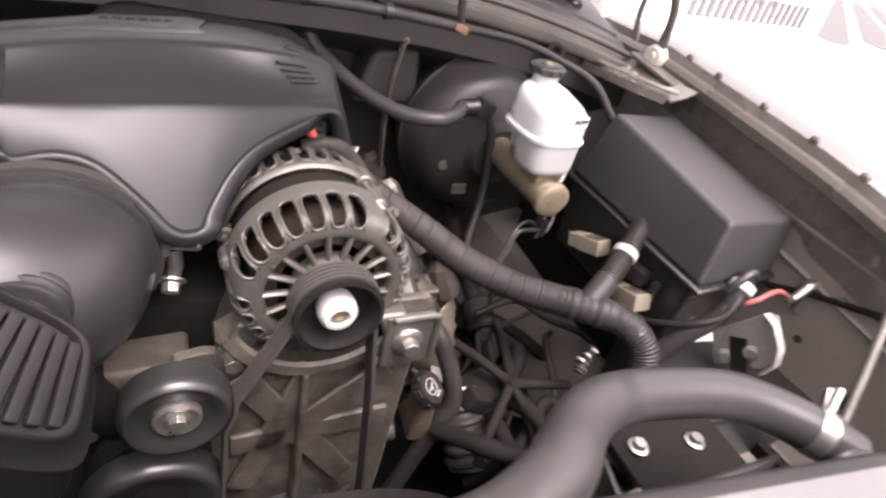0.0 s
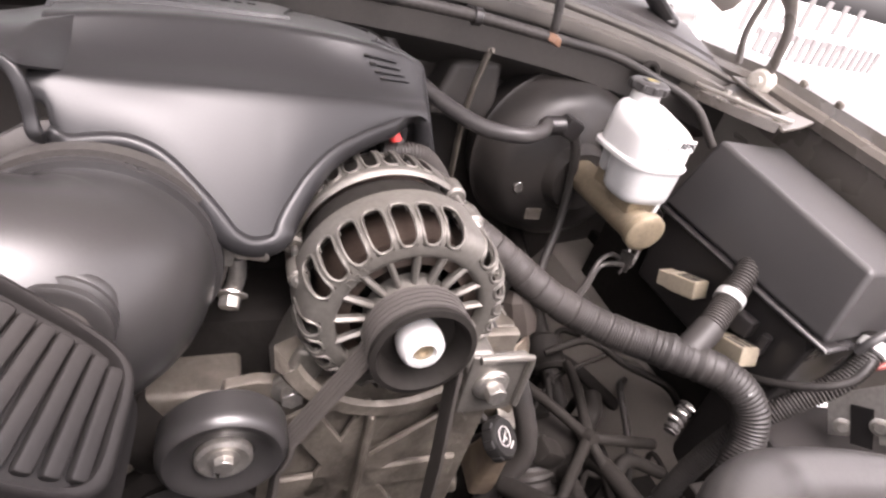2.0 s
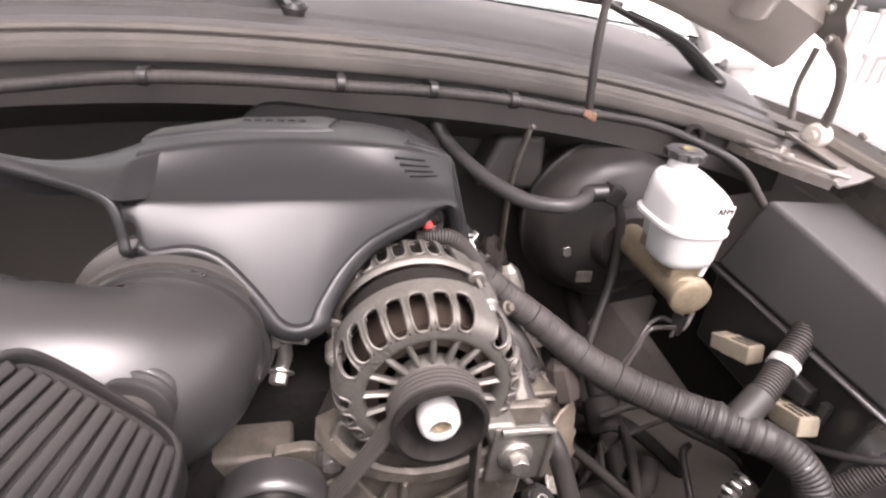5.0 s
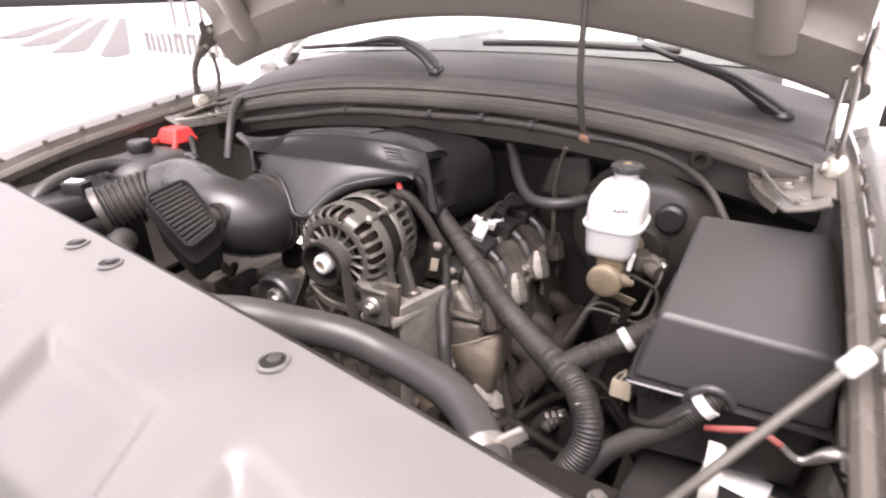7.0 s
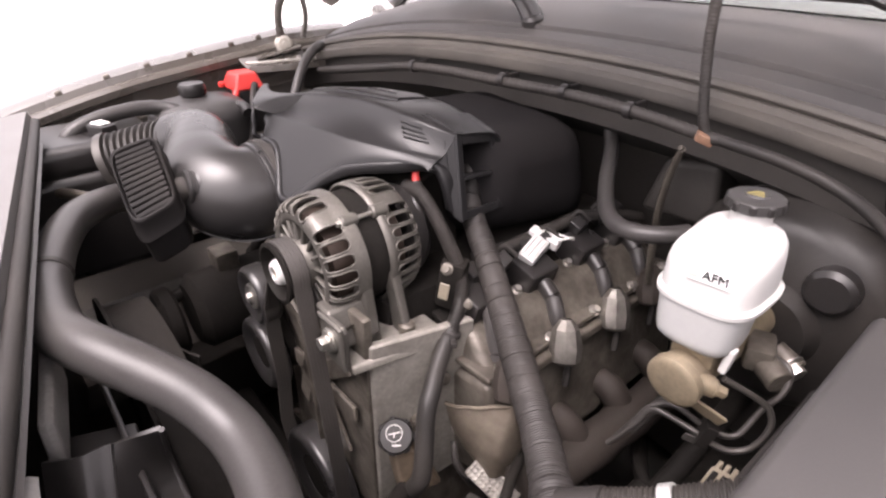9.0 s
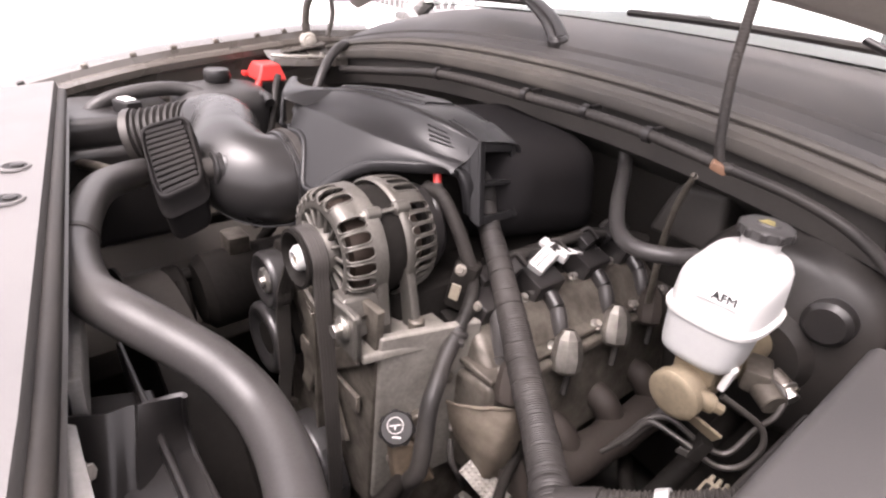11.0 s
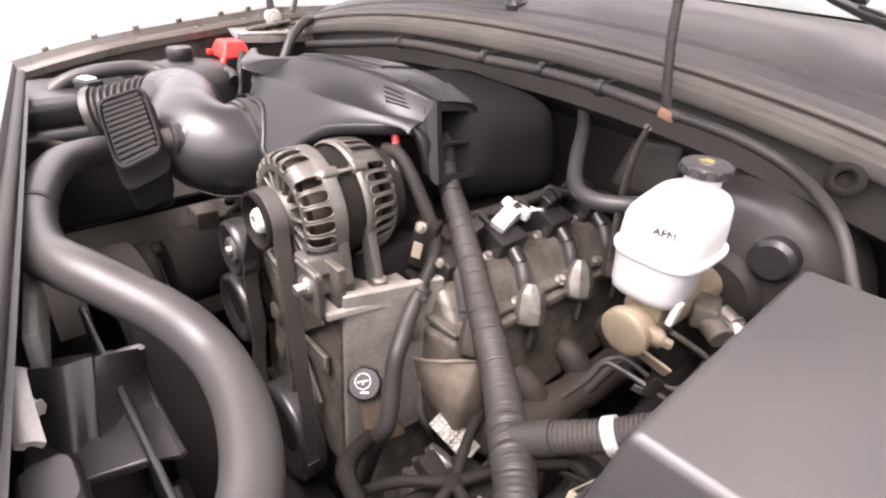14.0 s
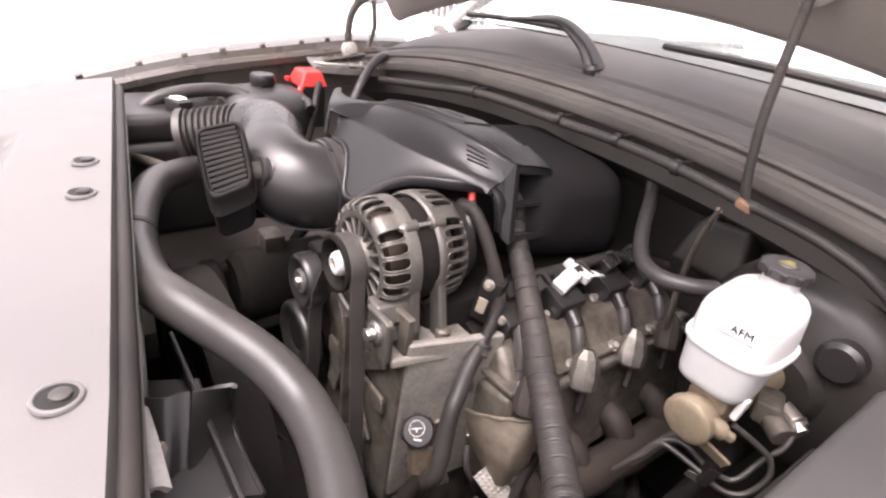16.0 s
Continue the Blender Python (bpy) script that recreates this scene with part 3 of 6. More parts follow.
def alternator():
    ax, az = 0.055, 1.0
    a = thing("alternator", (ax, 0.1, az - 0.09), "cast aluminium alternator with slotted housing and copper windings", "alternator")
    m = Matrix.Translation((ax, 0, az)) @ Matrix.Rotation(radians(-90), 4, "X")  # local z to the rear

    part("stator", lathe([(0.070, 0.083), (0.0745, 0.086), (0.0745, 0.12), (0.070, 0.123)], m, 48), DARK, a)
    for y0, y1, foot in ((0.072, 0.089, 0.1485), (0.117, 0.131, 0.158)):
        part("mounting_leg", hull8([(foot - 0.03, y0, 0.898), (foot, y0, 0.898), (foot, y1, 0.898), (foot - 0.03, y1, 0.898), (0.112, y0, 0.985), (0.1345, y0, 0.99), (0.1345, y1, 0.99), (0.112, y1, 0.985)], 0.004), ALU, a)
    part("winding", lathe([(0.045, 0.045), (0.064, 0.05), (0.066, 0.085), (0.066, 0.15), (0.05, 0.16)], m, 40), COPPER, a)
    # front housing: a shell with slots over the shoulder, spokes and hub
    def slotted(profile, count, first, last, keep=(), wall=0.0035):
        """A turned shell with round-ended slots between two rows of its profile."""
        bm, cols = bmesh.new(), count * 10
        rings = [[bm.verts.new((r * math.cos(2 * math.pi * i / cols), r * math.sin(2 * math.pi * i / cols), h)) for r, h in profile] for i in range(cols)]
        for i in range(cols):
            for j in range(len(profile) - 1):
                slot = i // 10 not in keep and first <= j < last and i % 10 not in (0, 1)
                if slot and j == last - 1 and i % 10 in (2, 9):
                    slot = False
                if not slot:
                    bm.faces.new((rings[i][j], rings[(i + 1) % cols][j], rings[(i + 1) % cols][j + 1], rings[i][j + 1]))
        bmesh.ops.recalc_face_normals(bm, faces=bm.faces)
        bmesh.ops.solidify(bm, geom=bm.faces[:], thickness=wall)
        bm.transform(m)
        return bm

    part("front_hub", lathe([(0.0, 0.026), (0.028, 0.028), (0.033, 0.034), (0.034, 0.05), (0, 0.05)], m, 32), ALU, a)
    front = [(0.055, 0.0445), (0.0565, 0.0375), (0.06, 0.036), (0.064, 0.0362), (0.067, 0.0365), (0.0725, 0.0375), (0.0765, 0.040), (0.0792, 0.044), (0.0805, 0.049), (0.0812, 0.056), (0.0818, 0.064), (0.0822, 0.070), (0.0832, 0.073), (0.0832, 0.087), (0.080, 0.089)]
    rear = [(0.080, 0.1165), (0.0832, 0.119), (0.0832, 0.1245), (0.0822, 0.128), (0.0818, 0.137), (0.0812, 0.147), (0.08, 0.157), (0.077, 0.165), (0.071, 0.171), (0.06, 0.175), (0.045, 0.178)]

    def slot_rims(profile, count, first, last, keep=(), r=0.0013):
        """A rounded bead round each slot."""
        rim = bmesh.new()
        pr = np.array(profile[first:last + 1])
        s = np.r_[0, np.cumsum(np.hypot(*np.diff(pr, axis=0).T))]
        mid, half = s[-1] / 2, 0.4 * 2 * math.pi * 0.079 / count
        for i in range(count):
            if i in keep:
                continue
            t0, loop = 2 * math.pi * (i + 0.6) / count, []
            for k in range(29):
                q = 2 * math.pi * k / 28
                across = half * math.copysign(abs(math.cos(q)) ** 0.75, math.cos(q))
                v = mid + (mid - 0.0002) * math.copysign(abs(math.sin(q)) ** 0.42, math.sin(q))
                rad, h = float(np.interp(v, s, pr[:, 0])), float(np.interp(v, s, pr[:, 1]))
                t = t0 + across / 0.079
                loop.append((rad * math.cos(t), rad * math.sin(t), h))
            add(rim, tube(loop, r, 40, 6))
        rim.transform(m)
        return rim

    part("front_housing", slotted(front, 26, 4, 11, (4, 8, 13, 21)), ALU, a, angle=55)
    part("slot_rim", slot_rims(front, 26, 4, 11, (4, 8, 13, 21)), ALU, a, angle=80)
    for i in range(17):
        t = 2 * math.pi * (i + 0.5) / 17
        part("spoke", rbox(0.03, 0.0048, 0.008, m @ Matrix.Rotation(t, 4, "Z") @ Matrix.Translation((0.0445, 0, 0.0405)), 0.0018, 1), ALU, a)
    part("rear_housing", slotted(rear, 32, 3, 8, (5, 10, 16, 26)), ALU, a, angle=55)
    part("slot_rim", slot_rims(rear, 32, 3, 8, (5, 10, 16, 26), 0.0013), ALU, a, angle=80)
    part("rear_cap", lathe([(0.0, 0.2), (0.052, 0.2), (0.06, 0.196), (0.064, 0.19), (0.065, 0.174), (0.05, 0.17)], m, 36), PLASTIC, a)
    for t in (68, 128, 188, 308):
        k = m @ Matrix.Rotation(radians(t), 4, "Z") @ Matrix.Translation((0.0795, 0, 0))
        part("front_boss", rod(0.0085, 0.022, k @ Matrix.Translation((0, 0, 0.071)), 0.002), ALU, a)
        part("rear_boss", rod(0.009, 0.022, k @ Matrix.Translation((0, 0, 0.114)), 0.002), ALU, a)
        part("through_bolt", joined(rod(0.0028, 0.06, k @ Matrix.Translation((0, 0, 0.068))), hexhead(0.0045, 0.005, k @ Matrix.Translation((0, 0, 0.071)) @ Matrix.Rotation(math.pi, 4, "X"))), STEEL, a)
    # mounting ears with their bolts
    for (x, y, z) in ((-0.025, 0.043, 0.919), (0.136, 0.013, 0.935)):
        part("mounting_ear", hull8([(x - 0.014, y + 0.012, z - 0.014), (x + 0.014, y + 0.012, z - 0.014), (x + 0.014, y + 0.075, z - 0.014), (x - 0.014, y + 0.075, z - 0.014),
                                     (x - 0.016 + (ax - x) * 0.25, y + 0.012, z + 0.035), (x + 0.016 + (ax - x) * 0.25, y + 0.012, z + 0.035), (x + 0.016 + (ax - x) * 0.25, y + 0.075, z + 0.035), (x - 0.016 + (ax - x) * 0.25, y + 0.075, z + 0.035)], 0.005), ALU, a)
        k = Matrix.Translation((x, y + 0.012, z)) @ FRONT
        part("washer", lathe([(0, 0), (0.0165, 0), (0.0165, 0.004), (0.0155, 0.005), (0, 0.005)], k, 24), STEEL, a)
        part("mounting_bolt", hexhead(0.0095, 0.011, k @ Matrix.Translation((0, 0, 0.005))), STEEL, a)
    cu = bpy.data.curves.new("casting_mark", "FONT")
    cu.body, cu.size, cu.extrude, cu.align_x, cu.align_y = "DR37", 0.0105, 0.0006, "CENTER", "CENTER"
    tmp = new("casting_tmp", cu)
    me = bpy.data.meshes.new_from_object(tmp.evaluated_get(bpy.context.evaluated_depsgraph_get()))
    bpy.data.objects.remove(tmp)
    mark = bmesh.new()
    mark.from_mesh(me)
    mark.transform(Matrix.Translation((0.0105, 0.0358, 1.0415)) @ FRONT @ Matrix.Rotation(radians(50), 4, "Z"))
    part("casting_mark", mark, ALU, a)
    # pulley and its pale nut
    pm = Matrix.Translation((ax, 0, az)) @ FRONT
    grooves = [(0.036 + (0.0012 if i % 2 else -0.0012), -0.029 + 0.0022 * i) for i in range(12)]
    part("pulley", lathe([(0.0, -0.03), (0.034, -0.03), (0.0385, -0.029)] + grooves[1:] + [(0.0395, -0.004), (0.0395, 0.0), (0.035, 0.001), (0.0335, -0.003), (0.029, -0.018), (0.018, -0.02), (0.0, -0.02)], pm, 44), DARK, a)
    part("pulley_nut", lathe([(0, -0.022), (0.0165, -0.021), (0.0175, -0.012), (0.0165, -0.004), (0.0135, 0.0), (0.009, 0.001), (0.0085, -0.008), (0.0, -0.008)], pm, 32), WHITE, a)
    part("shaft_end", lathe([(0, -0.012), (0.0075, -0.012), (0.0075, -0.002), (0.004, -0.0015), (0.0035, -0.004), (0, -0.004)], pm, 16), GOLD, a)
    return a


alternator()


def idler(x, y, z, r, w, hub, name, label):
    p = thing(name, (x, y, z - r), label, "pulley", "belt pulleys")
    m = Matrix.Translation((x, y, z)) @ FRONT
    part("rim", lathe([(r * 0.45, -w), (r * 0.96, -w), (r, -w + 0.002), (r, -0.011), (r * 0.985, -0.006), (r * 0.94, -0.002), (r * 0.88, 0.0), (r * 0.8, -0.0006), (r * 0.7, -0.003), (r * 0.58, -0.006), (r * 0.46, -0.0075), (r * 0.45, -0.02)], m, 64), DUCT, p)
    if hub:
        part("hub_washer", lathe([(0, -0.009), (r * 0.44, -0.009), (r * 0.44, -0.003), (r * 0.38, -0.001), (r * 0.2, -0.004), (0, -0.004)], m, 32), STEEL, p)
        part("hub_bolt", hexhead(r * 0.17, 0.007, m @ Matrix.Translation((0, 0, -0.004))), STEEL, p)
    else:
        part("hub_plate", lathe([(0, -0.012), (r * 0.45, -0.012), (r * 0.45, -0.008), (0, -0.006)], m, 32), DARK, p)
    return p


idler(-0.074, 0.004, 0.899, 0.0455, 0.03, True, "idler_pulley", "smooth black idler pulley with a zinc bolt")
idler(-0.10, 0.004, 0.775, 0.062, 0.03, False, "water_pump_pulley", "large black water pump pulley")
idler(0.03, 0.004, 0.60, 0.085, 0.04, False, "crank_pulley", "dark grooved crankshaft pulley")


def belt():
    """The ribbed belt: a flat loop round the pulleys."""
    pts = []
    for t in np.linspace(200, -20, 14):
        pts.append((0.055 + 0.0385 * math.cos(radians(t)), 1.0 + 0.0385 * math.sin(radians(t))))
    for x, z in ((0.105, 0.85), (0.115, 0.7), (0.115, 0.6)):
        pts.append((x, z))
    for t in np.linspace(0, -140, 8):
        pts.append((0.03 + 0.086 * math.cos(radians(t)), 0.6 + 0.086 * math.sin(radians(t))))
    for x, z in ((-0.06, 0.66), (-0.04, 0.75)):
        pts.append((x, z))
    for t in np.linspace(-35, 5, 5):
        pts.append((-0.074 + 0.0475 * math.cos(radians(t)), 0.899 + 0.0475 * math.sin(radians(t))))
    k = len(pts)

    def loop(o0, o1, y0, y1):
        bm, loops = bmesh.new(), []
        for i, (x, z) in enumerate(pts):
            px, pz = pts[i - 1]
            qx, qz = pts[(i + 1) % k]
            t = Vector((qx - px, 0, qz - pz)).normalized()
            nrm = Vector((t.z, 0, -t.x))
            loops.append([bm.verts.new(Vector((x, 0, z)) + nrm * o + Vector((0, y, 0))) for o, y in ((o0, y0), (o1, y0), (o1, y1), (o0, y1))])
        for i in range(k):
            a, b = loops[i], loops[(i + 1) % k]
            for j in range(4):
                bm.faces.new((a[j], a[(j + 1) % 4], b[(j + 1) % 4], b[j]))
        return bm

    b = thing("drive_belt", (0.03, 0.017, 0.51), "worn black ribbed drive belt round the pulleys", "belt")
    part("backing", loop(-0.001, 0.0012, 0.006, 0.028), BELT, b, angle=60)
    for i in range(5):
        for side in (0.0009, -0.0018):
            part("rib", loop(side, side + 0.001, 0.0066 + 0.0044 * i, 0.0094 + 0.0044 * i), BELT, b, angle=60)
    return b


belt()


def engine_cover():
    """The moulded cover over the intake: scooped front with two arches and a rolled rim, raised top, framed side."""
    c = thing("engine_cover", (-0.05, 0.25, 0.95), "satin black moulded plastic engine cover with arched front", "engine cover")
    rim = curve([(-0.176, 0, 1.112), (-0.172, 0, 1.101), (-0.163, 0, 1.0965), (-0.148, 0, 1.0985), (-0.13, 0, 1.098), (-0.11, 0, 1.0895), (-0.085, 0, 1.067), (-0.068, 0, 1.0485), (-0.058, 0, 1.0435), (-0.044, 0, 1.0435), (-0.037, 0, 1.055), (-0.02, 0, 1.074), (0.0, 0, 1.087), (0.02, 0, 1.093), (0.05, 0, 1.0975), (0.08, 0, 1.0985), (0.097, 0, 1.094), (0.109, 0, 1.08), (0.115, 0, 1.055), (0.117, 0, 1.03)], 180)[0]
    base = np.polyfit((-0.2, -0.17, -0.1, -0.05, 0.015, 0.06, 0.108, 0.125), (0.102, 0.099, 0.102, 0.118, 0.143, 0.175, 0.213, 0.23), 3)
    stations = (-0.19, -0.13, -0.07, -0.025, 0.02, 0.05, 0.075, 0.1)
    lines = {"ridge_y": (0.121, 0.133, 0.143, 0.153, 0.168, 0.186, 0.206, 0.226), "ridge_z": (1.128, 1.126, 1.1245, 1.122, 1.118, 1.1135, 1.109, 1.1035),
             "crest_y": (0.166, 0.198, 0.219, 0.221, 0.219, 0.226, 0.238, 0.252), "crest_z": (1.147, 1.1495, 1.151, 1.1505, 1.149, 1.1455, 1.139, 1.1285),
             "back_y": (0.25, 0.285, 0.315, 0.325, 0.318, 0.314, 0.322, 0.334), "back_z": (1.141, 1.143, 1.144, 1.1435, 1.143, 1.139, 1.131, 1.115)}
    fits = {k: np.polyfit(stations, v, 4) for k, v in lines.items()}

    def at(name, x):
        return float(np.polyval(fits[name], x))

    def foot(x, z):
        return float(np.polyval(base, x)) + 0.8 * (z - 1.093)

    def rim_z(x):
        return float(np.interp(x, rim[:, 0], rim[:, 2]))

    def face(x, z):
        """How deep the lower front face lies at a height."""
        zr, yr = min(rim_z(x), at("ridge_z", x) - 0.012), foot(x, min(rim_z(x), at("ridge_z", x) - 0.012))
        k = max(0.0, (z - zr) / (at("ridge_z", x) - zr))
        return yr + (at("ridge_y", x) - yr) * k - 0.002 * math.sin(math.pi * min(1, k)) if z > zr else foot(x, z)

    def upper(x, k):
        """The hollowed face from the ridge, at k = 0, to the crest, at k = 1."""
        y0, z0, y1, z1 = at("ridge_y", x) + 0.004, at("ridge_z", x) + 0.0006, at("crest_y", x), at("crest_z", x)
        hollow = 0.0045 * math.sin(math.pi * k) * max(0.0, min(1, (0.11 - x) / 0.06))
        return (x, y0 + (y1 - y0) * k + hollow * 0.5, z0 + (z1 - z0) * (0.8 * k + 0.2 * k * k) - hollow * 0.7)

    rows = []
    for x in np.linspace(-0.184, 0.101, 100):
        zr = rim_z(x)
        row = [(x, foot(x, zr) + 0.014, zr - 0.004)]
        for k in np.linspace(0, 1, 10):
            z = zr + (at("ridge_z", x) - 0.0012 - zr) * k
            row.append((x, face(x, z) + 0.002 * (1 - k) ** 3, z))
        row.append((x, at("ridge_y", x) + 0.0012, at("ridge_z", x)))
        row += [upper(x, k) for k in (0.0, 0.1, 0.22, 0.35, 0.5, 0.65, 0.78, 0.88, 0.95, 0.985)]
        cy, cz, by, bz = at("crest_y", x), at("crest_z", x), at("back_y", x), at("back_z", x)
        row += [(x, cy + 0.0025, cz + 0.0009), (x, cy + 0.007, cz + 0.0016)]
        row += [(x, cy + (by - cy) * k, cz + (bz - cz) * k + 0.003 * math.sin(math.pi * k)) for k in (0.2, 0.4, 0.6, 0.8, 0.92)]
        row += [(x, by, bz - 0.002), (x, by + 0.004, bz - 0.008), (x, by + 0.005, bz - 0.05)]
        rows.append(row)
    part("moulding", sheet(rows, 0.003), COVER, c, angle=60)
    # the rolled rim: a flat band with rounded edges that follows the wing, the notch and both arches
    line = [(-0.30, 0.168, 1.1405), (-0.26, 0.145, 1.1425), (-0.22, 0.122, 1.1435), (-0.197, 0.109, 1.1425), (-0.184, 0.1025, 1.137), (-0.1785, 0.0985, 1.126), (-0.1765, 0.0965, 1.112), (-0.1745, 0.0935, 1.102)]
    line = curve(line + [(x, face(x, z) + (0.2255 + 0.15 * (1.094 - z) - face(x, z)) * min(1, max(0, (x - 0.06) / 0.04)) ** 1.5, z) for x, _, z in rim[6::4]], 280)[0]
    tan = np.gradient(line, axis=0)
    band = []
    for p, t in zip(line, tan):
        nx, nz = -t[2] / math.hypot(t[0], t[2]), t[0] / math.hypot(t[0], t[2])
        slim = 0.45 + 0.55 * min(1, max(0, (p[0] + 0.176) / 0.012))
        band.append([(p[0] + nx * d * slim, p[1] + dy * slim ** 1.6, p[2] + nz * d * slim) for d, dy in ((-0.0135, 0.026), (-0.0145, 0.004), (-0.0135, 0.0), (-0.011, -0.003), (-0.006, -0.0042), (-0.001, -0.0042), (0.0015, -0.0026), (0.0022, 0.0), (0.0026, 0.010))])
    part("rolled_rim", loft(band, True, True), COVER, c, angle=70)
    # shoulder that falls away from the raised top to the rim of the wing
    wing = []
    for x in np.linspace(-0.30, -0.181, 22):
        k = (x + 0.30) / 0.119
        y0, z0 = float(np.interp(x, (-0.30, -0.26, -0.22, -0.2, -0.187, -0.18), (0.168, 0.146, 0.121, 0.1095, 0.1045, 0.1055))), float(np.interp(x, (-0.30, -0.26, -0.22, -0.2, -0.187, -0.18), (1.140, 1.142, 1.143, 1.1425, 1.1395, 1.137)))
        cy, cz, by, bz = y0 + 0.01 + (0.158 - y0) * k ** 2, 1.1445 + 0.0028 * k, y0 + 0.015 + (0.238 - y0) * k ** 2.5, 1.1435 - 0.002 * k
        wing.append([(x, y0 + (cy - y0) * u, z0 + (cz - z0) * math.sin(u * math.pi / 2) + (0.0015 if 0.05 < u < 0.9 else 0)) for u in (0.0, 0.06, 0.2, 0.4, 0.65, 0.9, 1.0)] + [(x, cy + (by - cy) * u, cz + (bz - cz) * u + 0.001 * math.sin(u * math.pi)) for u in (0.35, 0.7, 0.95)] + [(x, by, bz - 0.002), (x, by + 0.003, bz - 0.03)])
    x = -0.168
    cy, cz, by, bz = at("crest_y", x), at("crest_z", x), at("back_y", x), at("back_z", x)
    wing.append([(x, q[1], q[2] + 0.0003) for q in (upper(x, u) for u in (0.0, 0.06, 0.2, 0.4, 0.65, 0.9, 1.0))] + [(x, cy + (by - cy) * u, cz + (bz - cz) * u + 0.003 * math.sin(u * math.pi)) for u in (0.35, 0.7, 0.95)] + [(x, by, bz - 0.002), (x, by + 0.003, bz - 0.03)])
    part("wing", sheet(wing, 0.003), COVER, c, angle=70)
    # raised plate on the top, stepped at its edge
    step = [[(x, y, z) for x, y, z in row] for row in (
        [(-0.19, 0.205, 1.1445), (-0.12, 0.236, 1.1475), (-0.045, 0.246, 1.1475), (-0.020, 0.252, 1.147)],
        [(-0.188, 0.2075, 1.1495), (-0.12, 0.2385, 1.1535), (-0.049, 0.249, 1.1535), (-0.026, 0.256, 1.1525)],
        [(-0.186, 0.214, 1.151), (-0.12, 0.246, 1.155), (-0.052, 0.257, 1.155), (-0.03, 0.262, 1.1535)],
        [(-0.18, 0.24, 1.1495), (-0.11, 0.282, 1.152), (-0.038, 0.302, 1.152), (-0.02, 0.304, 1.15)],
        [(-0.18, 0.246, 1.141), (-0.11, 0.29, 1.143), (-0.034, 0.309, 1.143), (-0.012, 0.311, 1.142)])]
    part("top_plate", sheet(step, 0.002), COVER, c, angle=30)
    for i in range(6):
        part("plate_mark", rbox(0.007, 0.004, 0.0006, pose(-0.108 + 0.0105 * i, 0.264 + 0.0018 * i, 1.1547, -3, 0, 10), 0), RESIN, c)
    # the framed end: two posts and three bars in a leaning plane, with a ribbed front leg
    t1, b1, t2, b2 = Vector((0.101, 0.2555, 1.1265)), Vector((0.134, 0.2365, 1.021)), Vector((0.0945, 0.334, 1.1135)), Vector((0.124, 0.327, 1.012))
    out = (b1 - t1).cross(t2 - t1).normalized()
    out = out if out.x > 0 else -out

    def on(u, s, d=0.0):
        return (t1.lerp(b1, s)).lerp(t2.lerp(b2, s), u) + out * d

    def bar(name, u0, u1, s0, s1, thick=0.008):
        part(name, hull8([on(u0, s0, -thick), on(u1, s0, -thick), on(u1, s1, -thick), on(u0, s1, -thick), on(u0, s0), on(u1, s0), on(u1, s1), on(u0, s1)], 0.0018, 2), COVER, c)

    bar("front_post", 0.0, 0.15, 0.0, 1.0)
    bar("rear_post", 0.88, 1.0, 0.0, 1.0)
    bar("top_bar", 0.15, 0.88, 0.0, 0.1)
    bar("cross_bar", 0.15, 0.88, 0.47, 0.53, 0.02)
    bar("lower_bar", 0.15, 0.88, 0.9, 1.0)
    part("cap_slab", hull8([on(0, 0.02), on(1, 0.02), Vector((0.06, 0.317, 1.128)), Vector((0.05, 0.245, 1.136)), on(0, -0.05), on(1, -0.04), Vector((0.058, 0.317, 1.1395)), Vector((0.047, 0.243, 1.1468))], 0.0016, 2), COVER, c)
    part("front_leg", hull8([Vector((0.097, 0.232, 1.1)), t1 + Vector((0.0, 0.004, -0.004)), b1 + Vector((0, 0.004, 0)), Vector((0.118, 0.24, 1.024)), Vector((0.095, 0.227, 1.103)), t1 + Vector((0, -0.003, -0.002)), b1 + Vector((0, -0.003, 0)), Vector((0.117, 0.235, 1.024))], 0.0014, 2), COVER, c)
    part("leg_bead", tube([Vector((0.045, 0.243, 1.1465)), Vector((0.07, 0.247, 1.138)), Vector((0.089, 0.246, 1.1265)), Vector((0.096, 0.2405, 1.115)), Vector((0.1065, 0.236, 1.085)), Vector((0.1215, 0.234, 1.03))], 0.0019, 40, 8), COVER, c)
    part("leg_edge", tube([Vector((0.05, 0.247, 1.1475)), Vector((0.08, 0.254, 1.137)), Vector((0.0985, 0.256, 1.1275)), t1.lerp(b1, 0.06), t1.lerp(b1, 0.5), b1], 0.0023, 40, 8), COVER, c)
    for i, k in enumerate((0.84, 0.72, 0.6, 0.48)):
        part("vent_slit", tube([Vector(upper(x, k)) + Vector((0, -0.0012, 0.0012)) for x in np.linspace(0.038 + 0.005 * i, 0.066 + 0.005 * i, 7)], 0.0011, 20, 8), COVER, c)
        part("slit_notch", rbox(0.004, 0.004, 0.002, Matrix.Translation(Vector(upper(0.036 + 0.005 * i, k)) + Vector((0, -0.001, 0.001))), 0.001, 1), RESIN, c)
    return c


engine_cover()


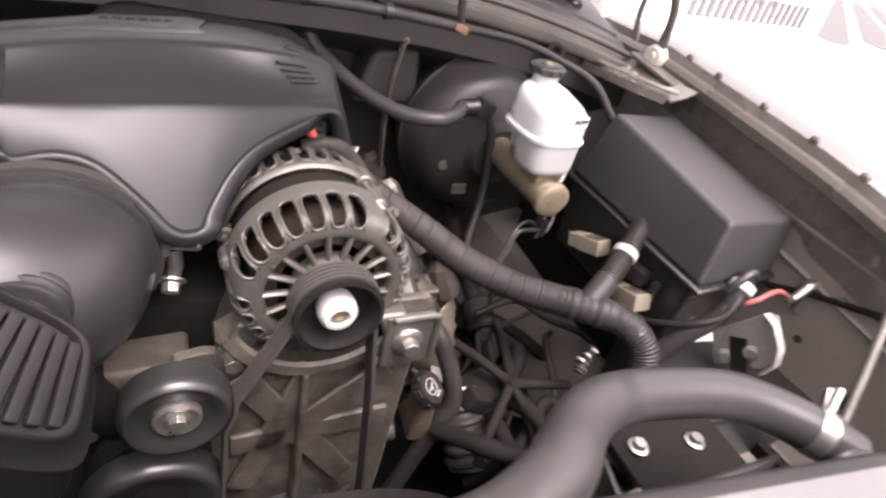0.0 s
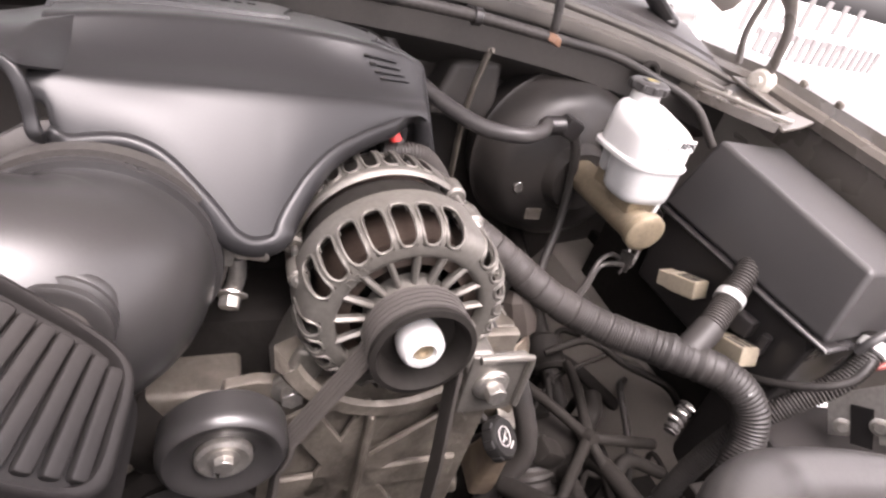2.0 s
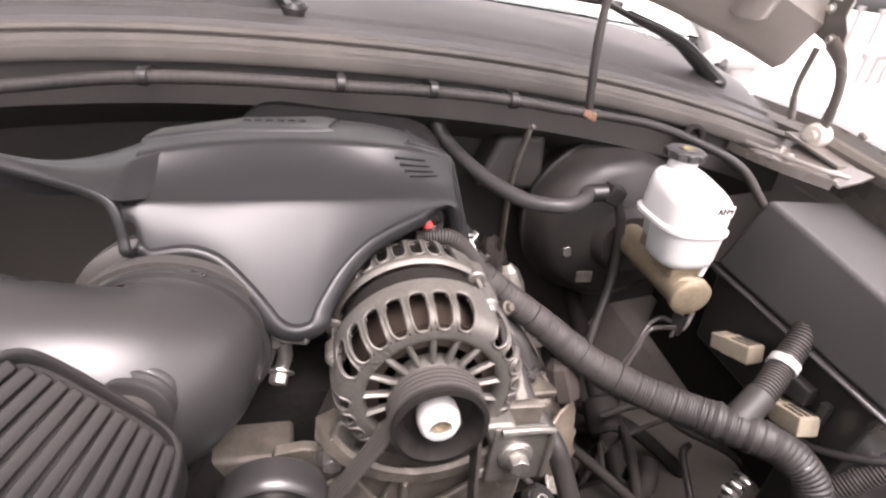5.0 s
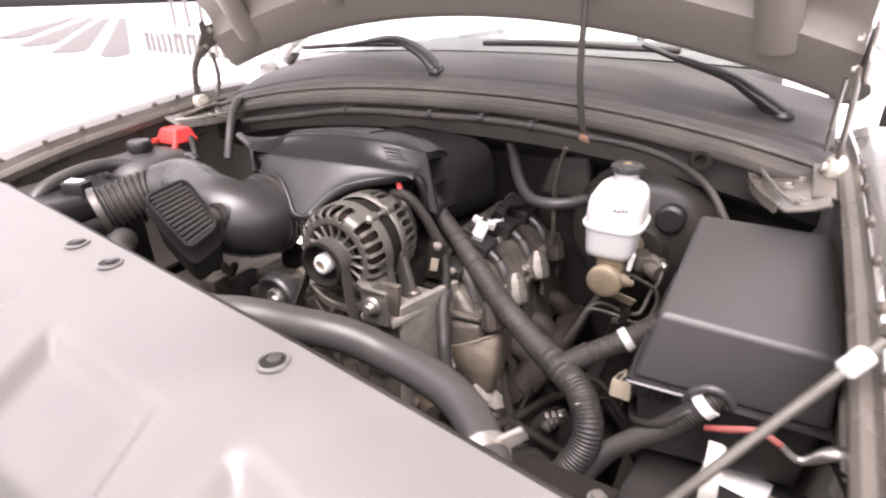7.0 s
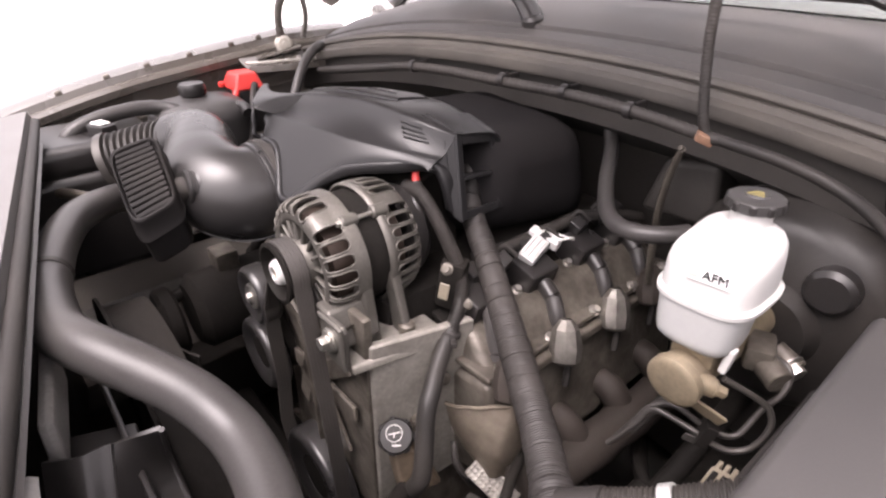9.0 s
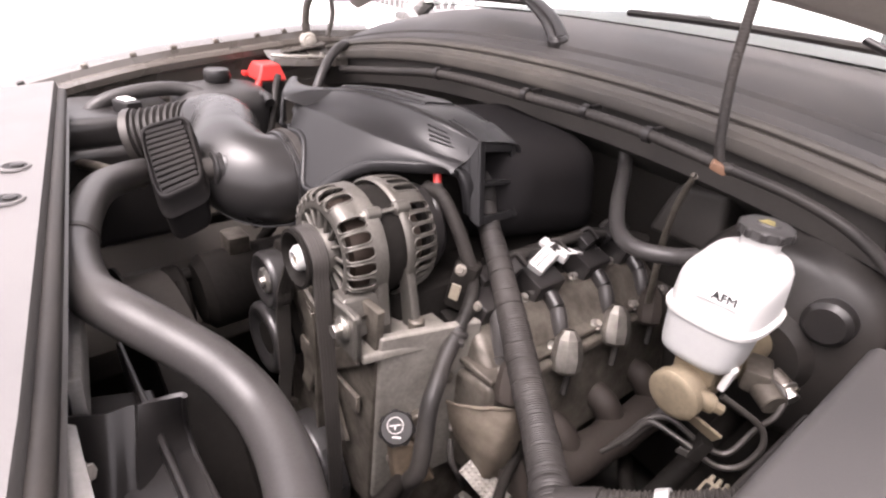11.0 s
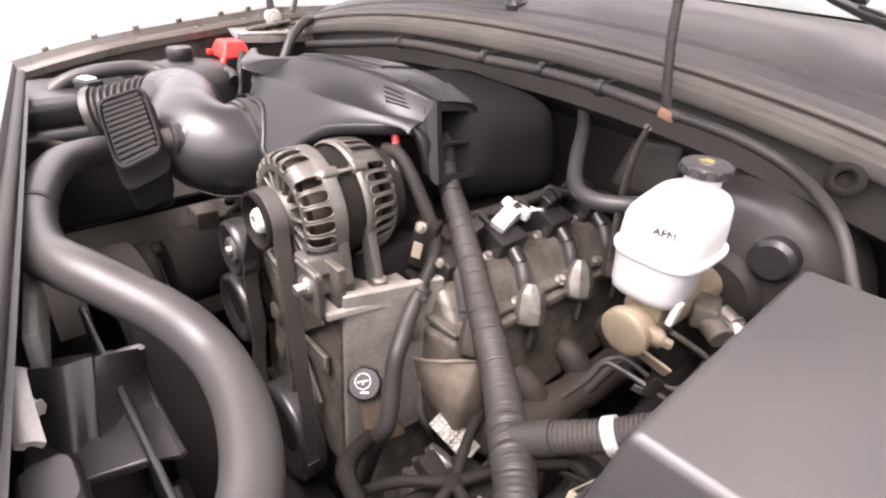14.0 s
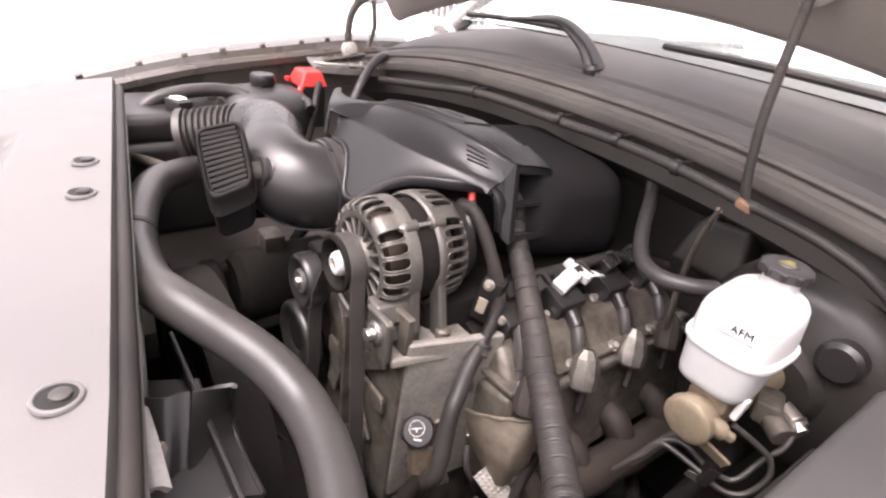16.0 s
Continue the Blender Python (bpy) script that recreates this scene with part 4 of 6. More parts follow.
def intake_manifold():
    i = thing("intake_manifold", (0.0, 0.35, 0.85), "dark plastic intake manifold under the cover", "intake manifold")
    part("plenum", hull8([(-0.16, 0.2, 0.9), (0.13, 0.288, 0.985), (0.15, 0.53, 0.93), (-0.16, 0.6, 0.9), (-0.16, 0.3, 1.125), (0.12, 0.305, 1.118), (0.142, 0.5, 1.108), (-0.14, 0.55, 1.115)], 0.055, 7), FELT, i)
    part("front_runner", hull8([(-0.15, 0.16, 0.93), (0.06, 0.2, 0.93), (0.06, 0.3, 0.93), (-0.15, 0.3, 0.93), (-0.15, 0.18, 1.05), (0.05, 0.22, 1.06), (0.05, 0.3, 1.08), (-0.15, 0.3, 1.08)], 0.012), DARK, i)
    return i


intake_manifold()


def throttle_and_duct():
    t = thing("throttle_body", (-0.15, 0.1, 0.95), "dark throttle body with a metal band clamp", "throttle body")
    m = Matrix.Translation((-0.15, 0.13, 1.022)) @ FRONT
    part("housing", lathe([(0.0, 0.0), (0.05, 0.0), (0.083, 0.004), (0.084, 0.016), (0.08, 0.02), (0.074, 0.022), (0.072, 0.05), (0, 0.05)], m, 36), LINE, t)
    part("band_clamp", lathe([(0.0735, 0.036), (0.0775, 0.036), (0.0775, 0.047), (0.0735, 0.047)], m, 48), LINE, t)
    part("clamp_screw", joined(rbox(0.011, 0.012, 0.034, pose(-0.073, 0.088, 1.032, 0, 6, 0), 0.003), rod(0.0115, 0.024, along((-0.068, 0.087, 1.034), (-0.044, 0.083, 1.033)), 0.002)), STEEL, t)
    part("clamp_bolt", joined(tube([(-0.067, 0.09, 1.02), (-0.066, 0.092, 1.0), (-0.07, 0.09, 0.985)], 0.0065, 8, 12), hexhead(0.0085, 0.01, along((-0.07, 0.09, 0.985), (-0.074, 0.07, 0.97)))), STEEL, t)
    for a in (20, 160):
        part("flange_lug", rod(0.009, 0.016, m @ Matrix.Rotation(radians(a), 4, "Z") @ Matrix.Translation((0.079, 0, 0.008)), 0.002), ALUDIRTY, t)
    d = thing("intake_duct", (-0.2, 0.05, 0.95), "smooth black plastic intake duct elbow", "air duct")
    spine = [(-0.15, 0.096, 1.022), (-0.1505, 0.08, 1.022), (-0.152, 0.062, 1.0225), (-0.158, 0.043, 1.026), (-0.174, 0.028, 1.033), (-0.2, 0.0235, 1.041), (-0.232, 0.028, 1.048), (-0.27, 0.040, 1.055), (-0.312, 0.054, 1.0595), (-0.35, 0.0575, 1.0595), (-0.385, 0.035, 1.052)]
    part("elbow", tube(spine, [0.0705, 0.0705, 0.07, 0.0675, 0.064, 0.0595, 0.0565, 0.0545, 0.0535, 0.053, 0.0505], 110, 40), DUCT, d)
    part("collar", lathe([(0.068, 0.0), (0.0755, 0.001), (0.077, 0.004), (0.0755, 0.008), (0.0735, 0.010), (0.0735, 0.014), (0.0752, 0.016), (0.0745, 0.020), (0.068, 0.021)], Matrix.Translation((-0.1502, 0.094, 1.022)) @ FRONT, 56), DUCT, d)
    part("mould_seam", tube([(-0.098, 0.09, 0.974), (-0.105, 0.06, 0.966), (-0.122, 0.02, 0.968), (-0.15, -0.016, 0.984), (-0.18, -0.034, 1.008)], 0.0013, 30, 6), DUCT, d)
    base, tip = Vector((-0.148, 0.0, 1.055)), Vector((-0.151, -0.036, 1.057))
    part("port_boss", lathe([(0.0285, -0.03), (0.0272, -0.012), (0.0262, 0.0), (0.0255, 0.008), (0.0248, 0.011), (0.0235, 0.0125), (0.0, 0.0125)], along(base, tip), 40), DUCT, d)
    part("port_collar", lathe([(0.012, 0), (0.0235, 0.0), (0.025, 0.0015), (0.025, 0.004), (0.0225, 0.0055), (0.0225, 0.0075), (0.025, 0.009), (0.025, 0.0125), (0.0225, 0.014), (0.012, 0.0145)], along(base.lerp(tip, 0.32), tip), 36), DUCT, d)
    part("port", tube([base.lerp(tip, 0.5), base.lerp(tip, 0.8), tip + (tip - base) * 0.15], 0.0165, 8, 22), RUBBER, d)
    part("bellows", tube([(-0.372, 0.042, 1.053), (-0.398, 0.012, 1.045), (-0.422, -0.03, 1.034), (-0.44, -0.07, 1.025)], 0.0455, 30, 26, ribs=11, depth=0.0035), RUBBER, d)
    part("bellows_clamp", tube([(-0.432, -0.055, 1.029), (-0.438, -0.066, 1.026)], 0.0515, 3, 26), LINE, d)
    return d


throttle_and_duct()


def resonator():
    """A ribbed box whose face is a bent quadrilateral."""
    r = thing("air_resonator", (-0.2, -0.07, 0.95), "black plastic air resonator box with ribbed face", "air resonator")
    A, B, C, D = Vector((-0.24, -0.094, 1.103)), Vector((-0.189, -0.036, 1.1295)), Vector((-0.110, -0.046, 1.0575)), Vector((-0.1185, -0.108, 1.034))
    nrm = (C - D).cross(A - D).normalized()
    if nrm.z < 0:
        nrm = -nrm

    def place(u, v, h):
        """u runs from D to A along the long side, v from D to C."""
        return (D * (1 - u) + A * u) * (1 - v) + (C * (1 - u) + B * u) * v + nrm * (h - 0.003 * (2 * u - 1) ** 2)

    def ring(k, h, n=56, drop=Vector()):
        out = []
        for i in range(n):
            t = 2 * math.pi * (i + 0.5) / n
            c, q = math.cos(t), math.sin(t)
            out.append(tuple(place(0.5 + 0.5 * abs(c) ** 0.34 * math.copysign(1, c) * k, 0.5 + 0.5 * abs(q) ** 0.38 * math.copysign(1, q) * k, h) + drop))
        return out

    down = Vector((-0.12, 0.12, -1.0))
    body = [ring(0.84, -0.006, drop=down * 0.074), ring(0.9, -0.006, drop=down * 0.068), ring(0.97, -0.006, drop=down * 0.03), ring(0.99, -0.006, drop=down * 0.024), ring(1.07, -0.006, drop=down * 0.0225), ring(1.08, -0.006, drop=down * 0.0185), ring(1.02, -0.006, drop=down * 0.016)]
    part("body", loft(body + [ring(1.01, -0.006), ring(1.0, -0.001), ring(0.975, 0.0022), ring(0.94, 0.003), ring(0.9, 0.0022), ring(0.885, -0.002), ring(0.87, -0.0045)]), RESIN, r, angle=50)
    for i in range(12):
        u = 0.1 + 0.8 * i / 11
        e = 0.1 + 0.09 * abs(2 * u - 1) ** 4
        a, b = place(u, e, 0.0), place(u, 1 - e, 0.0)
        x = (b - a).normalized()
        y = (place(u + 0.02, 0.5, 0) - place(u - 0.02, 0.5, 0)).normalized()
        z = x.cross(y).normalized()
        y = z.cross(x)
        rot = Matrix((x, y, z)).transposed().to_4x4()
        part("rib", rbox((b - a).length, 0.0074, 0.01, Matrix.Translation((a + b) / 2 - nrm * 0.004) @ rot, 0.0022, 2), RESIN, r)
    return r


resonator()


# ---- brakes and fuse box ----
def brake_booster():
    b = thing("brake_booster", (0.42, 0.5, 0.83), "black painted brake booster on the bulkhead", "brake booster")
    m = Matrix.Translation((0.462, 0.585, 0.938)) @ FRONT
    part("shell", lathe([(0.0, 0.0), (0.135, 0.0), (0.14, 0.01), (0.145, 0.03), (0.15, 0.055), (0.153, 0.06), (0.153, 0.068), (0.148, 0.072), (0.142, 0.09), (0.13, 0.12), (0.11, 0.135), (0.06, 0.15), (0.05, 0.17), (0, 0.17)], m, 56), BOOSTER, b)
    part("stud_knob", rod(0.027, 0.03, m @ Matrix.Translation((0.052, 0.07, 0.13)), 0.006), PLASTIC, b)
    part("stud_nut", hexhead(0.011, 0.014, m @ Matrix.Translation((-0.09, -0.03, 0.125))), STEEL, b)
    return b


brake_booster()


def master_cylinder():
    c = thing("brake_master_cylinder", (0.45, 0.3, 0.9), "yellow-zinc brake master cylinder with white fluid reservoir", "brake cylinder")
    part("cylinder", joined(rod(0.024, 0.17, along((0.450, 0.246, 0.957), (0.455, 0.42, 0.955)), 0.003, 28), rbox(0.046, 0.05, 0.03, pose(0.452, 0.286, 0.982), 0.006), rbox(0.03, 0.04, 0.04, pose(0.453, 0.345, 0.985), 0.006)), GOLD, c, "dull yellow-zinc cylinder casting")
    part("end_plug", lathe([(0, 0), (0.0265, 0), (0.0285, 0.002), (0.0285, 0.012), (0.026, 0.014), (0.02, 0.016), (0, 0.016)], along((0.4515, 0.247, 0.958), (0.4505, 0.226, 0.956)), 32), GOLD, c)
    cx, cy = 0.447, 0.302

    def ring(z, w, h, dx=0.0, dy=0.0, slope=0.0, power=3.4):
        return [(x, y, q + slope * (y - cy)) for x, y, q in superell(cx + dx, cy + dy, z, w, h, power, 40, "z")]

    part("lower_tank", loft([ring(0.989, 0.06, 0.05, 0, -0.018), ring(0.9905, 0.07, 0.062, 0, -0.018), ring(0.995, 0.077, 0.07, 0, -0.018), ring(1.003, 0.08, 0.073, 0, -0.018), ring(1.043, 0.086, 0.078, 0, -0.016)]), DULLWHITE, c, "lower tank in a greyer white that stands in for translucency")
    part("rear_chamber", loft([ring(1.0, 0.04, 0.026, 0, 0.036), ring(1.004, 0.046, 0.03, 0, 0.036), ring(1.043, 0.056, 0.036, 0, 0.034)]), DULLWHITE, c)
    part("seam", loft([ring(1.0385, 0.088, 0.104, 0, 0.001), ring(1.0405, 0.099, 0.116, 0, 0.001), ring(1.0455, 0.1, 0.117, 0, 0.001), ring(1.048, 0.094, 0.11, 0, 0.001)]), WHITE, c)
    upper = [ring(1.045, 0.09, 0.107), ring(1.058, 0.091, 0.108), ring(1.078, 0.089, 0.106, 0, 0, 0.06), ring(1.087, 0.086, 0.103, 0, 0.0005, 0.13), ring(1.0925, 0.078, 0.096, 0, 0.001, 0.18), ring(1.0955, 0.066, 0.085, 0, 0.003, 0.2), ring(1.0975, 0.045, 0.06, 0, 0.008, 0.2)]
    part("upper_tank", loft(upper), WHITE, c)
    part("neck", lathe([(0.0, 0.0), (0.021, 0.0), (0.0195, 0.006), (0.019, 0.024), (0.0, 0.024)], pose(0.447, 0.337, 1.094), 28), WHITE, c)
    part("bolt_ear", rbox(0.008, 0.012, 0.03, pose(0.484, 0.272, 0.985, 0, 8, 0), 0.002), WHITE, c)
    part("cap", lathe([(0.0, 0.0), (0.0235, 0.0), (0.026, 0.002), (0.026, 0.011), (0.023, 0.0135), (0.012, 0.0135), (0.011, 0.015), (0.0, 0.015)], pose(0.447, 0.3385, 1.1165), 32), LID, c, "black ribbed filler cap with yellow print")
    return c


master_cylinder()


def fuse_box():
    f = thing("fuse_box", (0.66, 0.18, 0.85), "grey-black plastic fuse box with a large sloping lid", "fuse box")
    part("lid", hull8([(0.548, 0.02, 0.95), (0.764, 0.052, 0.927), (0.757, 0.345, 0.95), (0.552, 0.325, 0.96),
                       (0.566, 0.034, 1.042), (0.758, 0.064, 1.018), (0.748, 0.336, 1.063), (0.573, 0.3, 1.077)], 0.0075, 4), LID, f)
    part("base", hull8([(0.56, 0.04, 0.82), (0.75, 0.065, 0.82), (0.745, 0.33, 0.83), (0.56, 0.315, 0.83), (0.553, 0.028, 0.944), (0.76, 0.058, 0.925), (0.752, 0.34, 0.95), (0.558, 0.322, 0.958)], 0.006), PLASTIC, f)
    part("lid_flange", hull8([(0.54, 0.01, 0.944), (0.768, 0.046, 0.919), (0.762, 0.352, 0.943), (0.547, 0.331, 0.951), (0.54, 0.01, 0.951), (0.768, 0.046, 0.926), (0.762, 0.352, 0.95), (0.547, 0.331, 0.958)], 0.003, 1), PLASTIC, f)
    part("side_clip", joined(rbox(0.02, 0.036, 0.026, pose(0.543, 0.112, 0.905, 0, 0, 8), 0.004), rbox(0.012, 0.012, 0.03, pose(0.546, 0.075, 0.9, 0, 0, 8), 0.003)), PLASTIC, f)
    part("inlet_arch", tube([(0.613, 0.018, 0.938), (0.618, 0.014, 0.957), (0.634, 0.014, 0.969), (0.652, 0.017, 0.964), (0.664, 0.022, 0.945)], 0.0055, 24, 10), LID, f)
    return f


fuse_box()


# ---- hoses and looms ----
def upper_hose():
    h = thing("radiator_hose", (0.1, -0.18, 0.9), "thick dusty rubber upper radiator hose with clamps", "radiator hose")
    part("hose", tube([(-0.45, -0.04, 0.96), (-0.335, -0.09, 1.0), (-0.247, -0.15, 1.02), (-0.15, -0.187, 1.028), (-0.044, -0.212, 1.03), (0.03, -0.218, 1.034), (0.08, -0.217, 1.038), (0.118, -0.206, 1.04), (0.147, -0.189, 1.033), (0.175, -0.168, 1.02), (0.205, -0.15, 1.01), (0.235, -0.139, 1.002), (0.27, -0.131, 0.99), (0.32, -0.134, 0.985), (0.372, -0.147, 0.984), (0.41, -0.165, 0.98), (0.445, -0.195, 0.975), (0.475, -0.23, 0.966)], 0.0228, 120, 24), HOSE, h)
    part("band", tube([(-0.064, -0.208, 1.03), (-0.055, -0.2105, 1.03)], 0.024, 4, 24), RUBBER, h)
    part("hose_clamp", tube([(0.447, -0.197, 0.9745), (0.457, -0.208, 0.972)], 0.0244, 4, 24), STEEL, h)
    part("clamp_tail", joined(rbox(0.03, 0.008, 0.012, pose(0.475, -0.19, 0.99, 0, -30, 40), 0.002), rod(0.004, 0.03, along((0.462, -0.2, 0.99), (0.49, -0.185, 1.01)))), STEEL, h)
    return h


upper_hose()


def main_loom():
    l = thing("main_wiring_loom", (0.4, 0.12, 0.8), "taped corrugated wiring loom running to the fuse box", "wiring loom")
    # fine corrugations in short lengths, smooth tape where the branch joins, open corrugations on the bend
    route = [(0.07, 0.31, 1.06), (0.106, 0.279, 1.018), (0.171, 0.25, 0.972), (0.238, 0.217, 0.93), (0.299, 0.185, 0.893), (0.364, 0.143, 0.876), (0.427, 0.09, 0.879), (0.474, 0.05, 0.878), (0.50, 0.02, 0.855), (0.5, 0.0, 0.82), (0.48, -0.02, 0.78)]
    turns = random.Random(3)
    line = curve(route, 640)[0]
    run = np.r_[0, np.cumsum(np.linalg.norm(np.diff(line, axis=0), axis=1))]
    girth = np.interp(np.linspace(0, 1, 640), np.linspace(0, 1, 9), [0.0155, 0.0165, 0.018, 0.0198, 0.0205, 0.021, 0.021, 0.0205, 0.02])
    joints = np.cumsum([turns.uniform(0.019, 0.031) for _ in range(40)])
    size = [turns.uniform(0.985, 1.015) for _ in range(41)]
    taped = run[np.argmin(np.linalg.norm(line - np.array((0.44, 0.08, 0.879)), axis=1))]
    radii = []
    for g, r in zip(girth, run):
        k, near = int(np.searchsorted(joints, r)), abs(r - taped)
        rib = 0.0003 if near < 0.034 else 0.0004 if r < taped else 0.0007
        pitch = 0.0034 if r < taped else 0.0052
        groove = 0.0016 * math.exp(-(np.abs(joints - r).min() / 0.0011) ** 2) if near > 0.03 and r < taped else 0.0
        swell = 0.0012 * math.sin(r * 420) * math.sin(r * 97) + 0.001 if near < 0.034 else 0.0
        radii.append(float(g * size[k] + rib * math.sin(2 * math.pi * r / pitch) - groove + swell))
    part("trunk", tube(route, radii, 640, 22, lumps=0.03), TAPE, l, angle=35)
    part("sticker", lathe([(0, 0.0012), (0.0045, 0.001), (0.005, 0.0)], along((0.489, 0.034, 0.866), (0.4, -0.1, 1.05)) @ Matrix.Translation((0, 0, 0.0205)), 20), DULLWHITE, l, "small round white sticker")
    part("branch", tube([(0.44, 0.085, 0.886), (0.475, 0.1, 0.91), (0.518, 0.126, 0.932), (0.55, 0.145, 0.955), (0.57, 0.16, 0.965)], 0.0155, 30, 16, ribs=38, depth=0.001), LOOM, l)
    part("cuff", tube([(0.44, 0.085, 0.886), (0.4575, 0.0925, 0.898), (0.475, 0.1, 0.91)], 0.0178, 10, 18, lumps=0.03), TAPE, l)
    part("tie", joined(*(lathe([(0.016, q - 0.0022), (0.0185, q - 0.0018), (0.0185, q + 0.0018), (0.016, q + 0.0022)], along((0.518, 0.126, 0.932), (0.55, 0.145, 0.955)), 24) for q in (-0.004, 0.0, 0.004))), DULLWHITE, l)
    return l


main_loom()


def hose_runs():
    h = thing("breather_hose", (0.18, 0.17, 0.7), "thin dusty rubber breather hose with a plastic clip", "hose")
    part("conduit", tube([(0.06, 0.2, 1.06), (0.10, 0.197, 1.06), (0.137, 0.202, 1.016), (0.162, 0.208, 0.962), (0.174, 0.198, 0.932), (0.19, 0.167, 0.907)], 0.0092, 70, 14, ribs=84, depth=0.0008), RUBBER, h)
    part("lower_hose", tube([(0.189, 0.168, 0.908), (0.2, 0.138, 0.88), (0.218, 0.11, 0.86), (0.23, 0.09, 0.838), (0.249, 0.065, 0.768), (0.227, 0.06, 0.712), (0.182, 0.06, 0.573)], [0.0112, 0.0122, 0.0125, 0.0125, 0.012], 60, 16, lumps=0.06), RUBBER, h)
    part("clip", joined(rod(0.0142, 0.009, along((0.19, 0.167, 0.907), (0.193, 0.155, 0.882)), 0.002), rbox(0.02, 0.008, 0.008, pose(0.203, 0.16, 0.9, 0, 0, -40), 0.002)), LOOM, h)
    v = thing("vacuum_hose", (0.3, 0.4, 0.9), "rubber vacuum hose to the brake booster", "hose")
    part("hose", tube([(0.14, 0.55, 1.09), (0.16, 0.53, 1.06), (0.2, 0.465, 1.035), (0.25, 0.4, 1.022), (0.3, 0.37, 1.025), (0.34, 0.385, 1.028), (0.36, 0.41, 1.03)], 0.0115, 40, 14), HOSE, v)
    c = thing("cowl_loom", (0.1, 0.46, 1.05), "long corrugated wiring loom clipped along the cowl", "wiring loom")
    part("conduit", tube([(-0.6, 0.44, 1.09), (-0.4, 0.455, 1.12), (-0.27, 0.458, 1.14), (-0.15, 0.457, 1.148), (0.0, 0.457, 1.15), (0.115, 0.457, 1.152), (0.23, 0.45, 1.15), (0.343, 0.437, 1.143), (0.36, 0.4355, 1.1425)], [0.0085, 0.0085, 0.0085, 0.0085, 0.008, 0.0075], 260, 12, ribs=90, depth=0.0003), LOOM, c)
    part("smooth_tail", tube([(0.35, 0.4365, 1.143), (0.44, 0.428, 1.136), (0.51, 0.415, 1.12), (0.57, 0.37, 1.098), (0.61, 0.34, 1.05)], 0.0066, 40, 12), RUBBER, c, "smooth black rubber tail")
    return h


hose_runs()


# ---- hinges, wipers and other body fittings ----
def hood_hinge(s, h):
    """A hinge under the hood: a bent strap, a plate with a painted hole, bush and bolts."""
    x = s * 0.735
    arm = part("hinge", tube([(x, 0.422, 1.14), (x, 0.416, 1.17), (x, 0.42, 1.215), (x, 0.438, 1.25), (x, 0.468, 1.272)], [0.0115, 0.0105, 0.0105, 0.0115, 0.013], 26, 10, flat=0.4), PAINT, h, "dark painted hood hinge strap with a pale pivot bush")
    part("link", tube([(x - s * 0.012, 0.47, 1.15), (x - s * 0.012, 0.485, 1.2), (x - s * 0.012, 0.478, 1.262)], 0.0075, 16, 8, flat=0.5), PAINT, arm)
    part("pivot_bush", lathe([(0, 0), (0.017, 0), (0.021, 0.004), (0.021, 0.018), (0.015, 0.024), (0.008, 0.024), (0.007, 0.03), (0, 0.03)], along((x + s * 0.012, 0.424, 1.136), (x - s * 0.03, 0.415, 1.14)), 26), BUSH, arm)
    plate = [(0.452, 1.262), (0.472, 1.256), (0.492, 1.27), (0.525, 1.282), (0.566, 1.258), (0.578, 1.272), (0.54, 1.318), (0.512, 1.334), (0.49, 1.33), (0.484, 1.345), (0.468, 1.336), (0.47, 1.31), (0.456, 1.29)]
    part("hinge_plate", prism(plate, 0.005, Matrix(((0, 0, 1, x - 0.0025 + s * 0.01), (1, 0, 0, 0), (0, 1, 0, 0), (0, 0, 0, 1))), 0.0015), PAINT, arm)
    for y, z in ((0.47, 1.276), (0.492, 1.318), (0.52, 1.3)):
        part("hinge_bolt", hexhead(0.0055, 0.006, along((x - s * 0.002, y, z), (x - s * 0.1, y, z))), STEEL, arm)
    # Solid dark plug stands in for the shade of a hole in the plate.
    part("hole_shade", rod(0.008, 0.0075, along((x + s * 0.0055, 0.545, 1.285), (x - s * 0.05, 0.545, 1.285)), 0.0005), DARK, arm)
    part("base_plate", rbox(0.05, 0.12, 0.006, pose(s * 0.735, 0.4, 1.122, 8, 0, 0), 0.002), PAINT, arm)


hood_hinge(-1, HOOD)
hood_hinge(1, HOOD)


def wiper(points, blade, label):
    w = thing("windscreen_wiper", points[0], label, "wiper", "wipers")
    part("arm", tube(points, [0.022, 0.019, 0.013, 0.009, 0.008], 30, 12, flat=0.65), PLASTIC, w)
    part("arm_crease", tube([Vector(p) + Vector((0, -0.004, 0.011 - 0.002 * i)) for i, p in enumerate(points[:4])], 0.0035, 20, 8), PLASTIC, w)
    part("pivot_cap", rod(0.02, 0.03, along((points[0][0], points[0][1], points[0][2] - 0.02), (points[0][0], points[0][1] - 0.01, points[0][2] + 0.02)), 0.006), PLASTIC, w)
    part("blade", tube(blade, 0.008, 20, 8, flat=0.8), RUBBER, w)
    return w


wiper([(-0.075, 0.6, 1.226), (-0.12, 0.61, 1.262), (-0.2, 0.62, 1.292), (-0.3, 0.64, 1.285), (-0.42, 0.66, 1.27)], [(-0.55, 0.655, 1.262), (-0.4, 0.66, 1.272), (-0.2, 0.67, 1.278)], "black wiper arm parked above the cowl")
wiper([(0.655, 0.6, 1.18), (0.6, 0.6, 1.215), (0.555, 0.605, 1.24), (0.46, 0.615, 1.268), (0.39, 0.625, 1.292)], [(0.46, 0.64, 1.28), (0.2, 0.65, 1.287), (0.02, 0.66, 1.285)], "black wiper arm and long blade on the screen")


